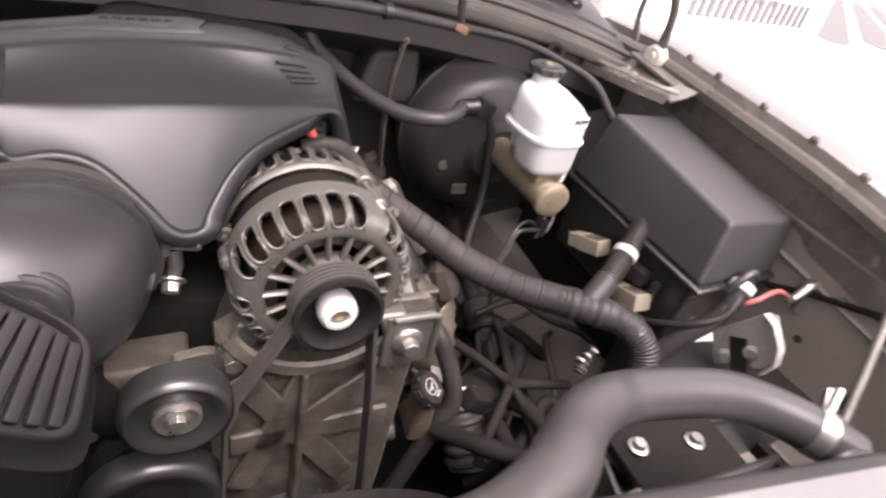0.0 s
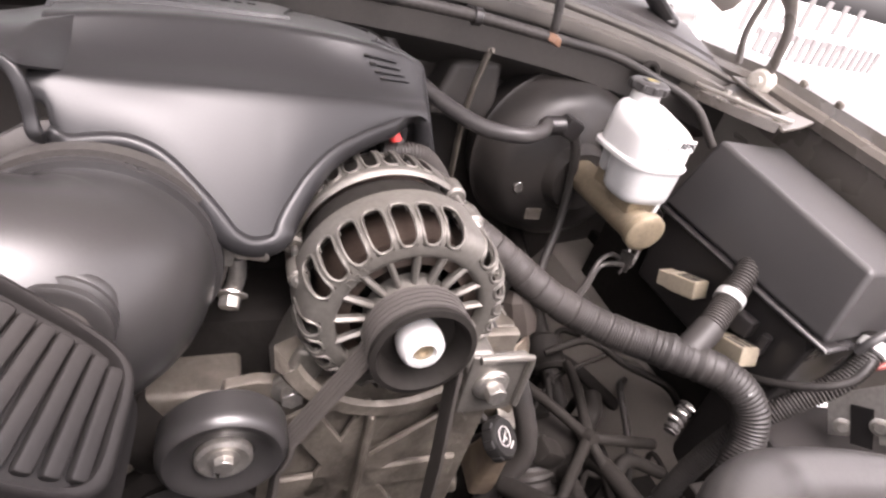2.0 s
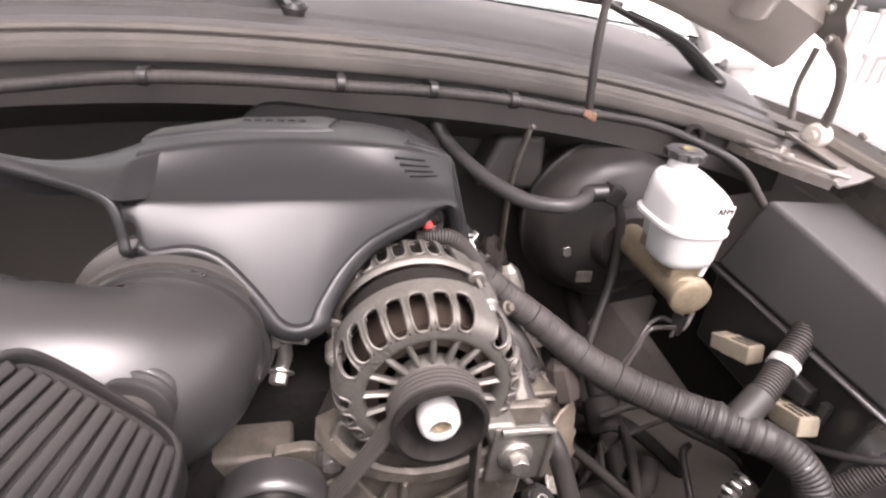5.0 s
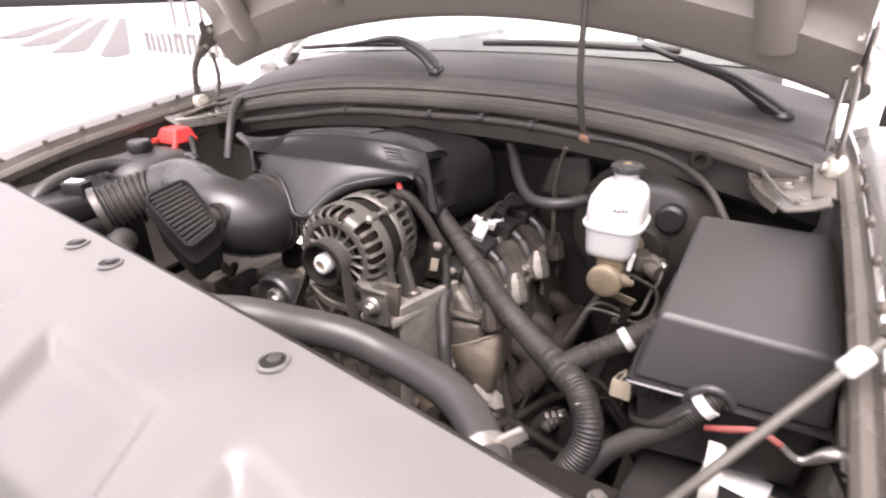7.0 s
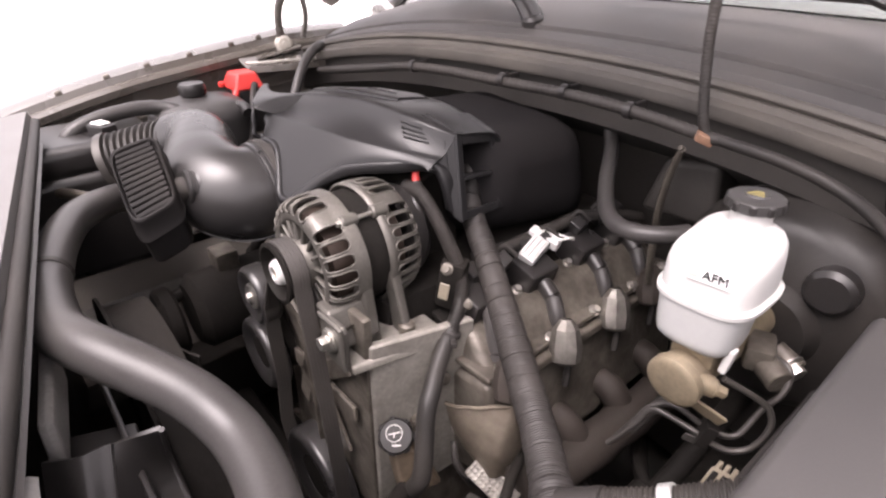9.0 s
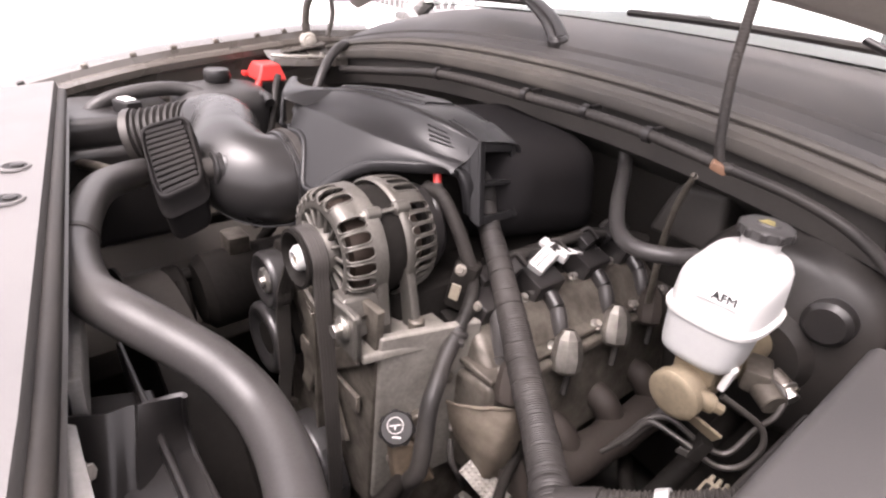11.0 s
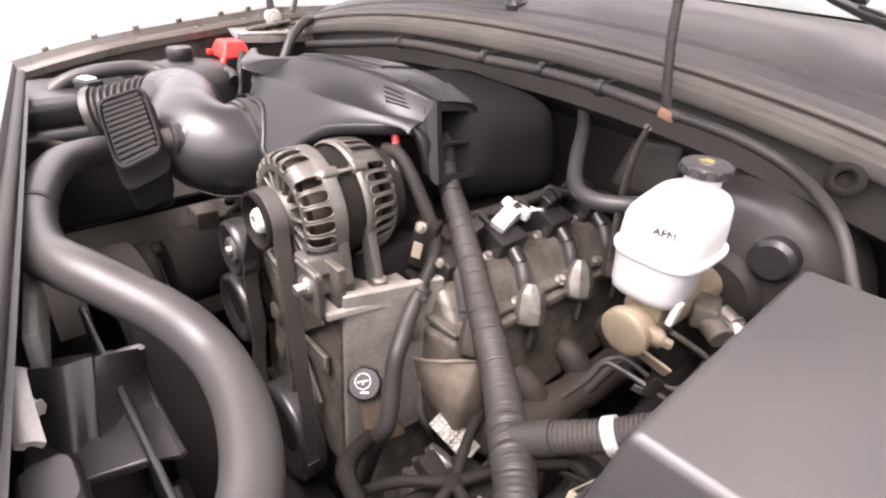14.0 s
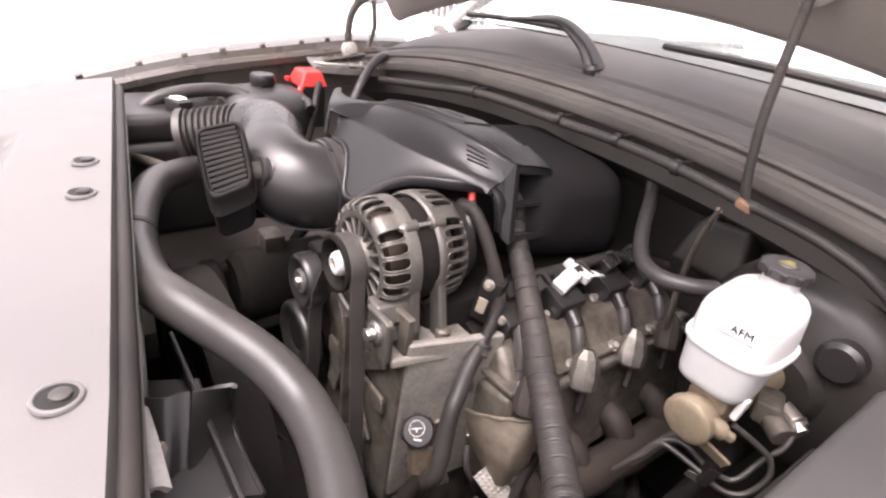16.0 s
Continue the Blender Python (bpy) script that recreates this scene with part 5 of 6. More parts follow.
def washer_hose():
    h = thing("washer_hose", (0.343, 0.436, 1.13), "thin corrugated washer hose rising to the hood", "hose")
    part("hose", tube([(0.343, 0.438, 1.14), (0.336, 0.432, 1.17), (0.327, 0.43, 1.24), (0.325, 0.43, 1.3), (0.325, 0.43, 1.4), (0.33, 0.40, 1.52), (0.34, 0.36, 1.62)], 0.006, 220, 12, ribs=120, depth=0.0003), LOOM, h)
    part("clip", rbox(0.022, 0.018, 0.012, pose(0.343, 0.434, 1.142, 10, 20, 30), 0.003), ORANGE, h)
    for x, y, z in ((0.115, 0.458, 1.154), (-0.01, 0.457, 1.153), (-0.25, 0.458, 1.143), (0.23, 0.45, 1.15)):
        c = thing("loom_clip", (x, y, z - 0.01), "black plastic clip holding the cowl loom", "clip", "loom clips")
        part("strap", lathe([(0.0095, -0.006), (0.0115, -0.005), (0.0115, 0.005), (0.0095, 0.006)], pose(x, y, z, 0, 90, 0), 18), PLASTIC, c)
        part("stem", rbox(0.008, 0.03, 0.008, pose(x, y + 0.02, z + 0.004), 0.002), PLASTIC, c)
    return h


washer_hose()


def bulkhead_fittings():
    g = thing("bulkhead_grommet", (0.545, 0.45, 1.09), "round black rubber grommet in the bulkhead", "grommet")
    part("ring", lathe([(0.0, -0.006), (0.0085, -0.006), (0.0095, 0.002), (0.013, 0.004), (0.017, 0.003), (0.02, 0.0)], Matrix.Translation((0.545, 0.458, 1.115)) @ FRONT @ Matrix.Rotation(radians(-20), 4, "X"), 32), DARK, g)
    b = thing("heater_bracket", (0.275, 0.5, 0.95), "dull grey bent strap on the bulkhead", "bracket")
    part("strap", tube([(0.287, 0.505, 1.1), (0.28, 0.5, 1.075), (0.272, 0.5, 1.03), (0.27, 0.5, 0.97), (0.275, 0.5, 0.88)], 0.009, 20, 8, flat=0.45), ALUDIRTY, b)
    part("stud", hexhead(0.004, 0.006, along((0.287, 0.5, 1.1), (0.287, 0.45, 1.12))), ALUDIRTY, b)
    r = thing("bulkhead_rib", (0.3, 0.56, 0.9), "pressed stiffening flange on the bulkhead", "body panel")
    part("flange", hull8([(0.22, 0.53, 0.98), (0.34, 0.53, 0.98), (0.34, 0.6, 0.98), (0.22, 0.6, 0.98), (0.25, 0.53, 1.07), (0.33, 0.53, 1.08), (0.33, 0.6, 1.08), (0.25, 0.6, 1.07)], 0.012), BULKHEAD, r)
    return g


bulkhead_fittings()


def strut_shelf(s):
    """The bright-edged sheet shelf below each hinge."""
    h = thing("cowl_side_shelf", (s * 0.66, 0.4, 1.05), "painted pressed shelf below the hood hinge", "body panel", "cowl side shelves")
    rows = []
    for y in np.linspace(0.3, 0.47, 8):
        w = 0.11 * math.sin(max(0.15, (y - 0.19) / 0.28) * 1.6)
        rows.append([(s * 0.732, y, 1.118), (s * (0.732 - 0.3 * w), y, 1.108), (s * (0.732 - 0.8 * w), y, 1.10), (s * (0.732 - w), y, 1.108), (s * (0.73 - w), y, 1.094)])
    part("panel", sheet(rows, 0.003), PAINT, h)
    part("bright_edge", tube([(s * 0.64, 0.46, 1.112), (s * 0.655, 0.4, 1.112), (s * 0.672, 0.34, 1.112), (s * 0.69, 0.3, 1.113)], 0.0035, 20, 8), STEEL, h)
    for x, y in ((0.68, 0.4), (0.7, 0.33), (0.7, 0.44)):
        part("bolt", hexhead(0.006, 0.006, pose(s * x, y, 1.106)), STEEL, h)
    return h


strut_shelf(1)
strut_shelf(-1)


# ---- passenger side of the bay ----
def coolant_tank():
    t = thing("coolant_tank", (-0.61, 0.15, 0.95), "dark grey plastic coolant tank with a black screw cap", "coolant tank")
    part("tank", loft([superell(-0.612, 0.15, z, w, h, 3, 32, "z") for z, w, h in ((0.95, 0.15, 0.18), (1.03, 0.17, 0.2), (1.05, 0.165, 0.195), (1.066, 0.14, 0.16), (1.072, 0.09, 0.1), (1.078, 0.06, 0.06))]), LID, t)
    part("cap", lathe([(0, 0), (0.026, 0), (0.028, 0.004), (0.028, 0.018), (0.024, 0.024), (0.0, 0.025)], pose(-0.608, 0.144, 1.08), 12), PLASTIC, t)
    part("spout", tube([(-0.57, 0.2, 1.05), (-0.545, 0.22, 1.055), (-0.52, 0.22, 1.045)], 0.011, 10, 12), PLASTIC, t)
    return t


coolant_tank()


def jump_terminal():
    t = thing("jump_terminal", (-0.655, 0.27, 1.0), "red plastic jump-start terminal cover with cables", "battery terminal")
    part("cover", hull8([(-0.70, 0.235, 1.068), (-0.615, 0.235, 1.068), (-0.61, 0.305, 1.068), (-0.70, 0.305, 1.068), (-0.685, 0.25, 1.104), (-0.625, 0.25, 1.104), (-0.625, 0.295, 1.104), (-0.685, 0.295, 1.104)], 0.006), RED, t)
    part("latch", rbox(0.018, 0.012, 0.012, pose(-0.684, 0.232, 1.076), 0.003), RED, t)
    part("red_cable", tube([(-0.63, 0.25, 1.075), (-0.615, 0.23, 1.055), (-0.60, 0.2, 1.02), (-0.59, 0.18, 0.96)], 0.008, 16, 10), RED, t)
    part("black_cable", tube([(-0.61, 0.28, 1.08), (-0.58, 0.26, 1.06), (-0.55, 0.24, 1.02), (-0.54, 0.22, 0.96)], 0.008, 16, 10), RUBBER, t)
    part("post", rbox(0.08, 0.06, 0.1, pose(-0.655, 0.27, 1.02), 0.006), PLASTIC, t)
    return t


jump_terminal()


def air_box():
    a = thing("air_filter_box", (-0.58, -0.08, 0.8), "black plastic air filter box", "air filter box")
    part("lower", rbox(0.22, 0.3, 0.2, pose(-0.6, -0.1, 0.9), 0.02, 3), PLASTIC, a)
    part("lid", rbox(0.2, 0.28, 0.06, pose(-0.6, -0.1, 1.02), 0.02, 3), PLASTIC, a)
    part("latch", rbox(0.02, 0.012, 0.05, pose(-0.49, -0.02, 0.99), 0.003), STEEL, a)
    part("sensor", rbox(0.05, 0.03, 0.025, pose(-0.53, -0.05, 1.06, 0, 0, 20), 0.004), PLASTIC, a)
    part("sensor_label", rbox(0.03, 0.02, 0.003, pose(-0.53, -0.05, 1.0745, 0, 0, 20), 0.001, 1), LABEL, a)
    h = thing("air_conditioning_hose", (-0.6, 0.0, 0.95), "thick black air conditioning hose", "hose")
    part("hose", tube([(-0.56, -0.16, 0.9), (-0.58, -0.14, 0.98), (-0.59, -0.1, 1.045), (-0.6, -0.03, 1.068), (-0.6, 0.06, 1.07), (-0.57, 0.11, 1.05), (-0.53, 0.13, 1.0)], 0.0145, 40, 14), HOSE, h)
    part("fitting", rod(0.02, 0.02, along((-0.57, -0.15, 0.94), (-0.58, -0.14, 0.98))), STEEL, h)
    p = thing("air_conditioning_pipe", (-0.5, -0.1, 0.9), "dusty metal air conditioning pipe", "pipe")
    part("pipe", tube([(-0.6, -0.19, 0.93), (-0.52, -0.16, 0.97), (-0.42, -0.12, 0.985), (-0.34, -0.08, 0.98)], 0.009, 20, 12), ALUDIRTY, p)
    part("service_valve", joined(rod(0.008, 0.03, pose(-0.52, -0.16, 0.975)), rod(0.011, 0.012, pose(-0.52, -0.16, 1.003))), PLASTIC, p)
    l = thing("heater_hose", (-0.6, 0.42, 1.0), "black rubber hose arching to the cowl", "hose")
    part("hose", tube([(-0.55, 0.33, 1.02), (-0.562, 0.355, 1.065), (-0.59, 0.4, 1.115), (-0.63, 0.46, 1.14), (-0.66, 0.5, 1.13)], 0.011, 30, 12), HOSE, l)
    return a


air_box()


# ---- front of the bay ----
STRAPGREY = surface("pale_grey_rubber", (0.2, 0.196, 0.192), 0.5, dust=0.25, grain=200, bump=0.15)
def radiator():
    r = thing("radiator", (0.0, -0.28, 0.45), "aluminium radiator with black plastic tank behind the grille", "radiator")
    part("core", rbox(1.0, 0.05, 0.5, pose(0.0, -0.315, 0.72, 0, 0, -7.5), 0.006), DARK, r)
    part("top_tank", rbox(0.13, 0.014, 0.055, pose(0.105, -0.243, 0.985, -4, 0, -8), 0.006), STRAPGREY, r)
    part("rubber_lip", sheet([[(x, -0.222 - 0.145 * x - 0.012 * k, 1.066 - 0.022 * k) for k in (0, 1)] for x in np.linspace(-0.5, 0.6, 12)], 0.004), SHIELD, r)
    s = thing("fan_shroud", (0.15, -0.2, 0.6), "black plastic fan shroud with moulded ribs", "fan shroud")
    # collar round the fan, with the moulded web that holds it
    part("collar", lathe([(0.225, 0.0), (0.232, 0.0), (0.234, 0.05), (0.25, 0.052), (0.25, 0.056), (0.225, 0.056)], Matrix.Translation((-0.03, -0.12, 0.72)) @ FRONT, 60), DARK, s)
    part("web", prism([(0.06, 0.88), (0.34, 0.80), (0.38, 0.5), (0.42, 0.5), (0.42, 0.95), (0.28, 0.955), (0.05, 0.955)], 0.006, Matrix.Translation((0, -0.2, 0)) @ FRONT, 0.002), PLASTIC, s)
    part("web_rib", hull8([(0.2, -0.24, 0.8), (0.3, -0.24, 0.8), (0.3, -0.17, 0.8), (0.2, -0.17, 0.8), (0.22, -0.24, 0.815), (0.29, -0.24, 0.815), (0.29, -0.18, 0.815), (0.22, -0.18, 0.815)], 0.003), PLASTIC, s)
    part("ledge", hull8([(0.09, -0.262, 0.925), (0.27, -0.29, 0.925), (0.29, -0.2, 0.925), (0.12, -0.19, 0.925), (0.09, -0.262, 0.935), (0.27, -0.29, 0.935), (0.29, -0.2, 0.935), (0.12, -0.19, 0.935)], 0.003), PLASTIC, s)
    panel = []
    for v in np.linspace(0, 1, 9):
        a, b, k = Vector((0.185, -0.262, 0.99)).lerp((0.215, -0.28, 0.915), v), Vector((0.2, -0.215, 0.99)).lerp((0.252, -0.236, 0.915), v), Vector((0.02, 0.0, 0.006))
        panel.append([a.lerp(b, u) + k * math.sin(u * math.pi) ** 2 * (0.4 + 0.6 * v) for u in np.linspace(0, 1, 11)])
    part("side_panel", sheet(panel, 0.004), PLASTIC, s)
    wing = []
    for v in np.linspace(0, 1, 9):
        a, b = Vector((0.202, -0.213, 0.99)).lerp((0.256, -0.236, 0.915), v), Vector((0.212, -0.178, 0.99)).lerp((0.285, -0.178, 0.918), v)
        wing.append([a.lerp(b, u) - Vector((0.05, 0.0, 0.03)) * math.sin(v * math.pi) * u for u in np.linspace(0, 1, 7)])
    part("rear_wing", sheet(wing, 0.004), PLASTIC, s)
    part("wing_edge", tube([w[-1] for w in wing], 0.0026, 20, 8), PLASTIC, s)
    m = thing("radiator_mount", (0.23, -0.27, 0.9), "curved grey rubber radiator mount strap with a bolt", "mount")
    s1, s2, s3, s4 = Vector((0.262, -0.272, 1.05)), Vector((0.266, -0.256, 1.05)), Vector((0.341, -0.273, 1.047)), Vector((0.346, -0.257, 1.047))
    part("strap", sheet([[s1.lerp(s2, u).lerp(s3.lerp(s4, u), v) + Vector((0, 0, 0.008 * math.sin(v * math.pi) - 0.004 * (2 * u - 1) ** 2)) for u in np.linspace(0, 1, 5)] for v in np.linspace(0, 1, 9)], 0.006), STRAPGREY, m)
    part("bolt", hexhead(0.006, 0.008, along((0.305, -0.262, 1.04), (0.325, -0.235, 1.05))), STEEL, m)
    part("foot", loft([superell(0.372, -0.262, z, w, h, 4, 24, "z") for z, w, h in ((0.94, 0.05, 0.034), (1.03, 0.05, 0.034), (1.035, 0.042, 0.027))]), PLASTIC, m)
    f = thing("cooling_fan", (-0.03, -0.13, 0.52), "dark plastic cooling fan at rest", "fan")
    part("hub", rod(0.07, 0.05, Matrix.Translation((-0.03, -0.1, 0.72)) @ FRONT, 0.01), DARK, f)
    for i in range(9):
        a = 2 * math.pi * i / 9
        blade = [[tuple(Matrix.Translation((-0.03, -0.125, 0.72)) @ FRONT @ Matrix.Rotation(a, 4, "Z") @ Vector((r, k * (0.02 + 0.08 * r), 0.02 * k))) for k in (-1, 0, 1)] for r in (0.06, 0.12, 0.17, 0.21)]
        part("blade", sheet(blade, 0.003), DARK, f)
    return r


radiator()


def brace_rod():
    b = thing("support_brace", (0.68, -0.1, 0.95), "zinc-plated diagonal brace rod with flattened ends", "brace")
    part("rod", tube([(0.752, -0.068, 1.125), (0.69, -0.112, 1.045), (0.628, -0.157, 0.965), (0.58, -0.19, 0.905)], 0.0054, 20, 14), ALU, b)
    part("rod_end", rod(0.009, 0.028, along((0.728, -0.085, 1.094), (0.752, -0.068, 1.125)), 0.003), WHITE, b)
    part("bracket", joined(rbox(0.012, 0.03, 0.03, pose(0.762, -0.06, 1.128, 0, 15, 20), 0.004), hexhead(0.006, 0.007, along((0.756, -0.06, 1.131), (0.7, -0.1, 1.15)))), ALU, b)
    return b


brace_rod()


def battery():
    b = thing("battery", (0.68, 0.05, 0.6), "black battery with a white label and clamp", "battery")
    part("case", rbox(0.24, 0.2, 0.2, pose(0.68, 0.0, 0.7, 0, 0, -8), 0.01), PLASTIC, b)
    part("label", rbox(0.08, 0.045, 0.003, pose(0.688, 0.066, 0.8025, 0, 0, -12), 0.001, 1), LABEL, b)
    part("vent_cover", rbox(0.08, 0.05, 0.02, pose(0.76, 0.02, 0.805, 0, 0, -8), 0.006), CREAM, b)
    part("tray", rbox(0.28, 0.3, 0.02, pose(0.62, -0.05, 0.59), 0.004), DARK, b)
    p = thing("battery_tray_bracket", (0.5, -0.1, 0.7), "black steel tray bracket with bright bolts", "bracket")
    part("plate", hull8([(0.39, -0.17, 0.79), (0.56, -0.17, 0.79), (0.56, -0.03, 0.79), (0.39, -0.03, 0.79), (0.39, -0.17, 0.8), (0.56, -0.17, 0.8), (0.56, -0.03, 0.81), (0.39, -0.03, 0.81)], 0.003), DARK, p)
    for x, y in ((0.505, -0.104), (0.42, -0.09), (0.54, -0.06)):
        part("bolt", hexhead(0.009, 0.008, pose(x, y, 0.803 + 0.07 * (y + 0.17))), STEEL, p)
    return b


battery()


def side_bracket():
    s = thing("relay_bracket", (0.71, 0.0, 0.78), "bright steel bracket with two bolts on the inner wing", "bracket")
    face = [(0.03, 0.845), (-0.022, 0.925), (-0.034, 0.93), (-0.066, 0.895), (-0.07, 0.88), (-0.056, 0.85), (-0.046, 0.842), (-0.03, 0.862), (-0.006, 0.83), (-0.012, 0.815), (0.0, 0.803)]
    part("plate", prism([(y, z) for y, z in face], 0.004, Matrix(((0, 0, 1, 0.66), (1, 0, 0, 0), (0, 1, 0, 0), (0, 0, 0, 1))), 0.0012), ZINC, s)
    part("curved_flange", sheet([[(0.66 - d, y, z) for d in (0.0, 0.006, 0.014)] for y, z in ((-0.024, 0.928), (-0.045, 0.922), (-0.066, 0.9), (-0.074, 0.876), (-0.066, 0.85))], 0.003), ZINC, s)
    part("tray_ear", rbox(0.003, 0.05, 0.026, pose(0.6585, -0.022, 0.8455, 56), 0.001), PLASTIC, s)
    for y, z in ((-0.008, 0.828), (-0.036, 0.862)):
        part("bolt", hexhead(0.0075, 0.006, along((0.657, y, z), (0.56, y - 0.05, z + 0.03))), STEEL, s)
    w = thing("red_battery_lead", (0.68, 0.0, 0.9), "red taped lead with a silver lug", "cable")
    part("lead", tube([(0.64, 0.01, 0.915), (0.66, 0.0, 0.93), (0.69, -0.002, 0.943), (0.715, -0.004, 0.935)], 0.0042, 16, 10), REDTAPE, w)
    part("lug", tube([(0.715, -0.004, 0.935), (0.735, -0.006, 0.925), (0.758, -0.006, 0.945), (0.773, -0.005, 0.945), (0.778, -0.005, 0.92), (0.776, -0.004, 0.895)], [0.004, 0.005, 0.008, 0.011, 0.011, 0.009], 20, 10), STEEL, w)
    h = thing("fuse_box_loom", (0.58, 0.02, 0.75), "corrugated loom leaving the front of the fuse box", "wiring loom")
    part("conduit", tube([(0.645, 0.025, 0.952), (0.63, 0.012, 0.94), (0.60, 0.005, 0.905), (0.565, 0.015, 0.86), (0.53, 0.025, 0.81), (0.5, 0.03, 0.74), (0.48, 0.03, 0.66)], 0.0135, 40, 14, ribs=84, depth=0.0008), LOOM, h)
    part("tie", lathe([(0.0145, -0.007), (0.017, -0.006), (0.017, 0.006), (0.0145, 0.007)], along((0.634, 0.015, 0.944), (0.61, 0.006, 0.918)), 20), WHITE, h)
    c = thing("sense_cable", (0.6, 0.05, 0.85), "thin black cable looping under the fuse box", "cable")
    part("cable", tube([(0.545, 0.16, 0.90), (0.54, 0.125, 0.86), (0.546, 0.08, 0.848), (0.555, 0.04, 0.868), (0.57, 0.01, 0.892), (0.595, -0.004, 0.913), (0.615, 0.0, 0.935), (0.64, 0.015, 0.945)], 0.0052, 40, 10), RUBBER, c)
    for (x, y, z), r in (((0.53, 0.198, 0.897), 6), ((0.53, 0.09, 0.878), -4)):
        k = thing("wire_connector", (x, y, z - 0.02), "cream plastic wire connector under the fuse box", "connector", "cream connectors")
        part("shell", rbox(0.030, 0.046, 0.026, pose(x, y, z, -18, 0, r), 0.003), CREAM, k)
        # Proud dark bars paint the shade of the connector's open cells.
        for i in range(3):
            part("cell", rbox(0.0055, 0.03, 0.002, pose(x, y, z, -18, 0, r) @ Matrix.Translation((-0.009 + 0.009 * i, -0.004, 0.0128)), 0.0006, 1), BLACKCAP, k, "dark bar standing in for the shade of an open cell")
        for i in range(4):
            part("finger", rbox(0.0045, 0.022, 0.022, pose(x, y, z, -18, 0, r) @ Matrix.Translation((-0.011 + 0.0073 * i, 0.031, 0)), 0.001, 1), CREAM, k)
    return s


side_bracket()


def apron_holes():
    for y, z, r in ((-0.031, 0.862, 0.008), (-0.129, 0.833, 0.016), (0.053, 1.034, 0.004), (-0.192, 0.928, 0.01)):
        g = thing("apron_plug", (0.774, y, z), "black rubber plug in the inner wing", "plug", "apron plugs")
        part("plug", lathe([(0, 0.002), (r * 0.8, 0.002), (r, 0.0), (r, -0.004)], along((0.7735, y, z), (0.6, y, z)), 20), RUBBER, g)
    p = thing("wing_edge_pipe", (0.72, -0.1, 0.95), "thin dark pipe along the inner wing", "pipe")
    part("pipe", tube([(0.766, 0.05, 0.905), (0.767, -0.03, 0.942), (0.768, -0.14, 0.98)], 0.005, 12, 8), DARK, p)


apron_holes()


# ---- engine dressing ----
def oil_filler():
    o = thing("oil_filler", (0.22, 0.07, 0.7), "black oil filler cap with a white oil-can mark", "oil cap")
    top = Vector((0.207, 0.058, 0.806))
    nrm = Vector((0.5, -0.42, 0.76)).normalized()
    m = along(top, top + nrm)
    part("cap", lathe([(0, -0.016), (0.021, -0.016), (0.0225, -0.012), (0.0225, -0.002), (0.02, 0.0015), (0.0, 0.002)], m, 24), BLACKCAP, o)
    for i in range(7):
        part("grip", rbox(0.006, 0.010, 0.013, m @ Matrix.Rotation(2 * math.pi * i / 7, 4, "Z") @ Matrix.Translation((0.0215, 0, -0.008)), 0.0028, 2), BLACKCAP, o)
    part("mark_ring", lathe([(0.0098, 0.0018), (0.0098, 0.0026), (0.0108, 0.0026), (0.0108, 0.0018)], m @ Matrix.Translation((-0.002, 0.003, 0)), 28), OILMARK, o)
    part("mark_can", joined(rbox(0.015, 0.0014, 0.0012, m @ Matrix.Translation((-0.002, 0.003, 0.002)) @ Matrix.Rotation(0.2, 4, 'Z'), 0), rbox(0.0016, 0.006, 0.0012, m @ Matrix.Translation((-0.002, 0.001, 0.002)), 0)), OILMARK, o)
    part("mark_bar", rbox(0.011, 0.0022, 0.0012, m @ Matrix.Translation((0.001, -0.0115, 0.0018)), 0), OILMARK, o)
    part("neck", hull8([(0.192, 0.06, 0.70), (0.222, 0.055, 0.70), (0.236, 0.11, 0.70), (0.2, 0.12, 0.70), (0.194, 0.048, 0.789), (0.214, 0.046, 0.783), (0.224, 0.075, 0.782), (0.198, 0.08, 0.792)], 0.006), OCHRE, o, "tan stained filler neck")
    return o


oil_filler()


def coil(y, lit):
    c = thing("ignition_coil", (0.170, y, 0.878), "black ignition coil with plug lead on the rocker cover", "ignition coil", "ignition coils")
    part("body", joined(rbox(0.05, 0.06, 0.045, pose(0.170, y, 0.913, 0, 18, 0), 0.006), rbox(0.03, 0.03, 0.03, pose(0.148, y + 0.01, 0.940, 0, 18, 0), 0.005)), PLASTIC, c)
    part("lead_tower", rod(0.013, 0.03, along((0.192, y, 0.908), (0.220, y - 0.005, 0.890)), 0.003), PLASTIC, c)
    for dy in (-0.037, 0.037):
        part("bolt", hexhead(0.006, 0.007, along((0.175, y + dy, 0.900), (0.210, y + dy, 0.968))), STEEL, c)
    part("boot", tube([(0.216, y - 0.004, 0.893), (0.232, y - 0.012, 0.873), (0.242, y - 0.016, 0.850)], [0.0125, 0.0125, 0.0105], 10, 14), HOSE, c)
    part("lead", tube([(0.240, y - 0.016, 0.853), (0.262, y - 0.028, 0.86), (0.28, y - 0.04, 0.835), (0.286, y - 0.05, 0.8)], 0.0052, 16, 10), RUBBER, c)
    # Unlit sleeves get dark rusty iron as their shade, lit ones bright foil.
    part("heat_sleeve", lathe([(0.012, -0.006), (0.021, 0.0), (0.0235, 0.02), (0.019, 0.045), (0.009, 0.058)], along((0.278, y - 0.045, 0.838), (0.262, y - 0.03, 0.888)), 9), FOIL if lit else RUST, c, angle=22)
    return c


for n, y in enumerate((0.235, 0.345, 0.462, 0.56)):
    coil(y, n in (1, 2))


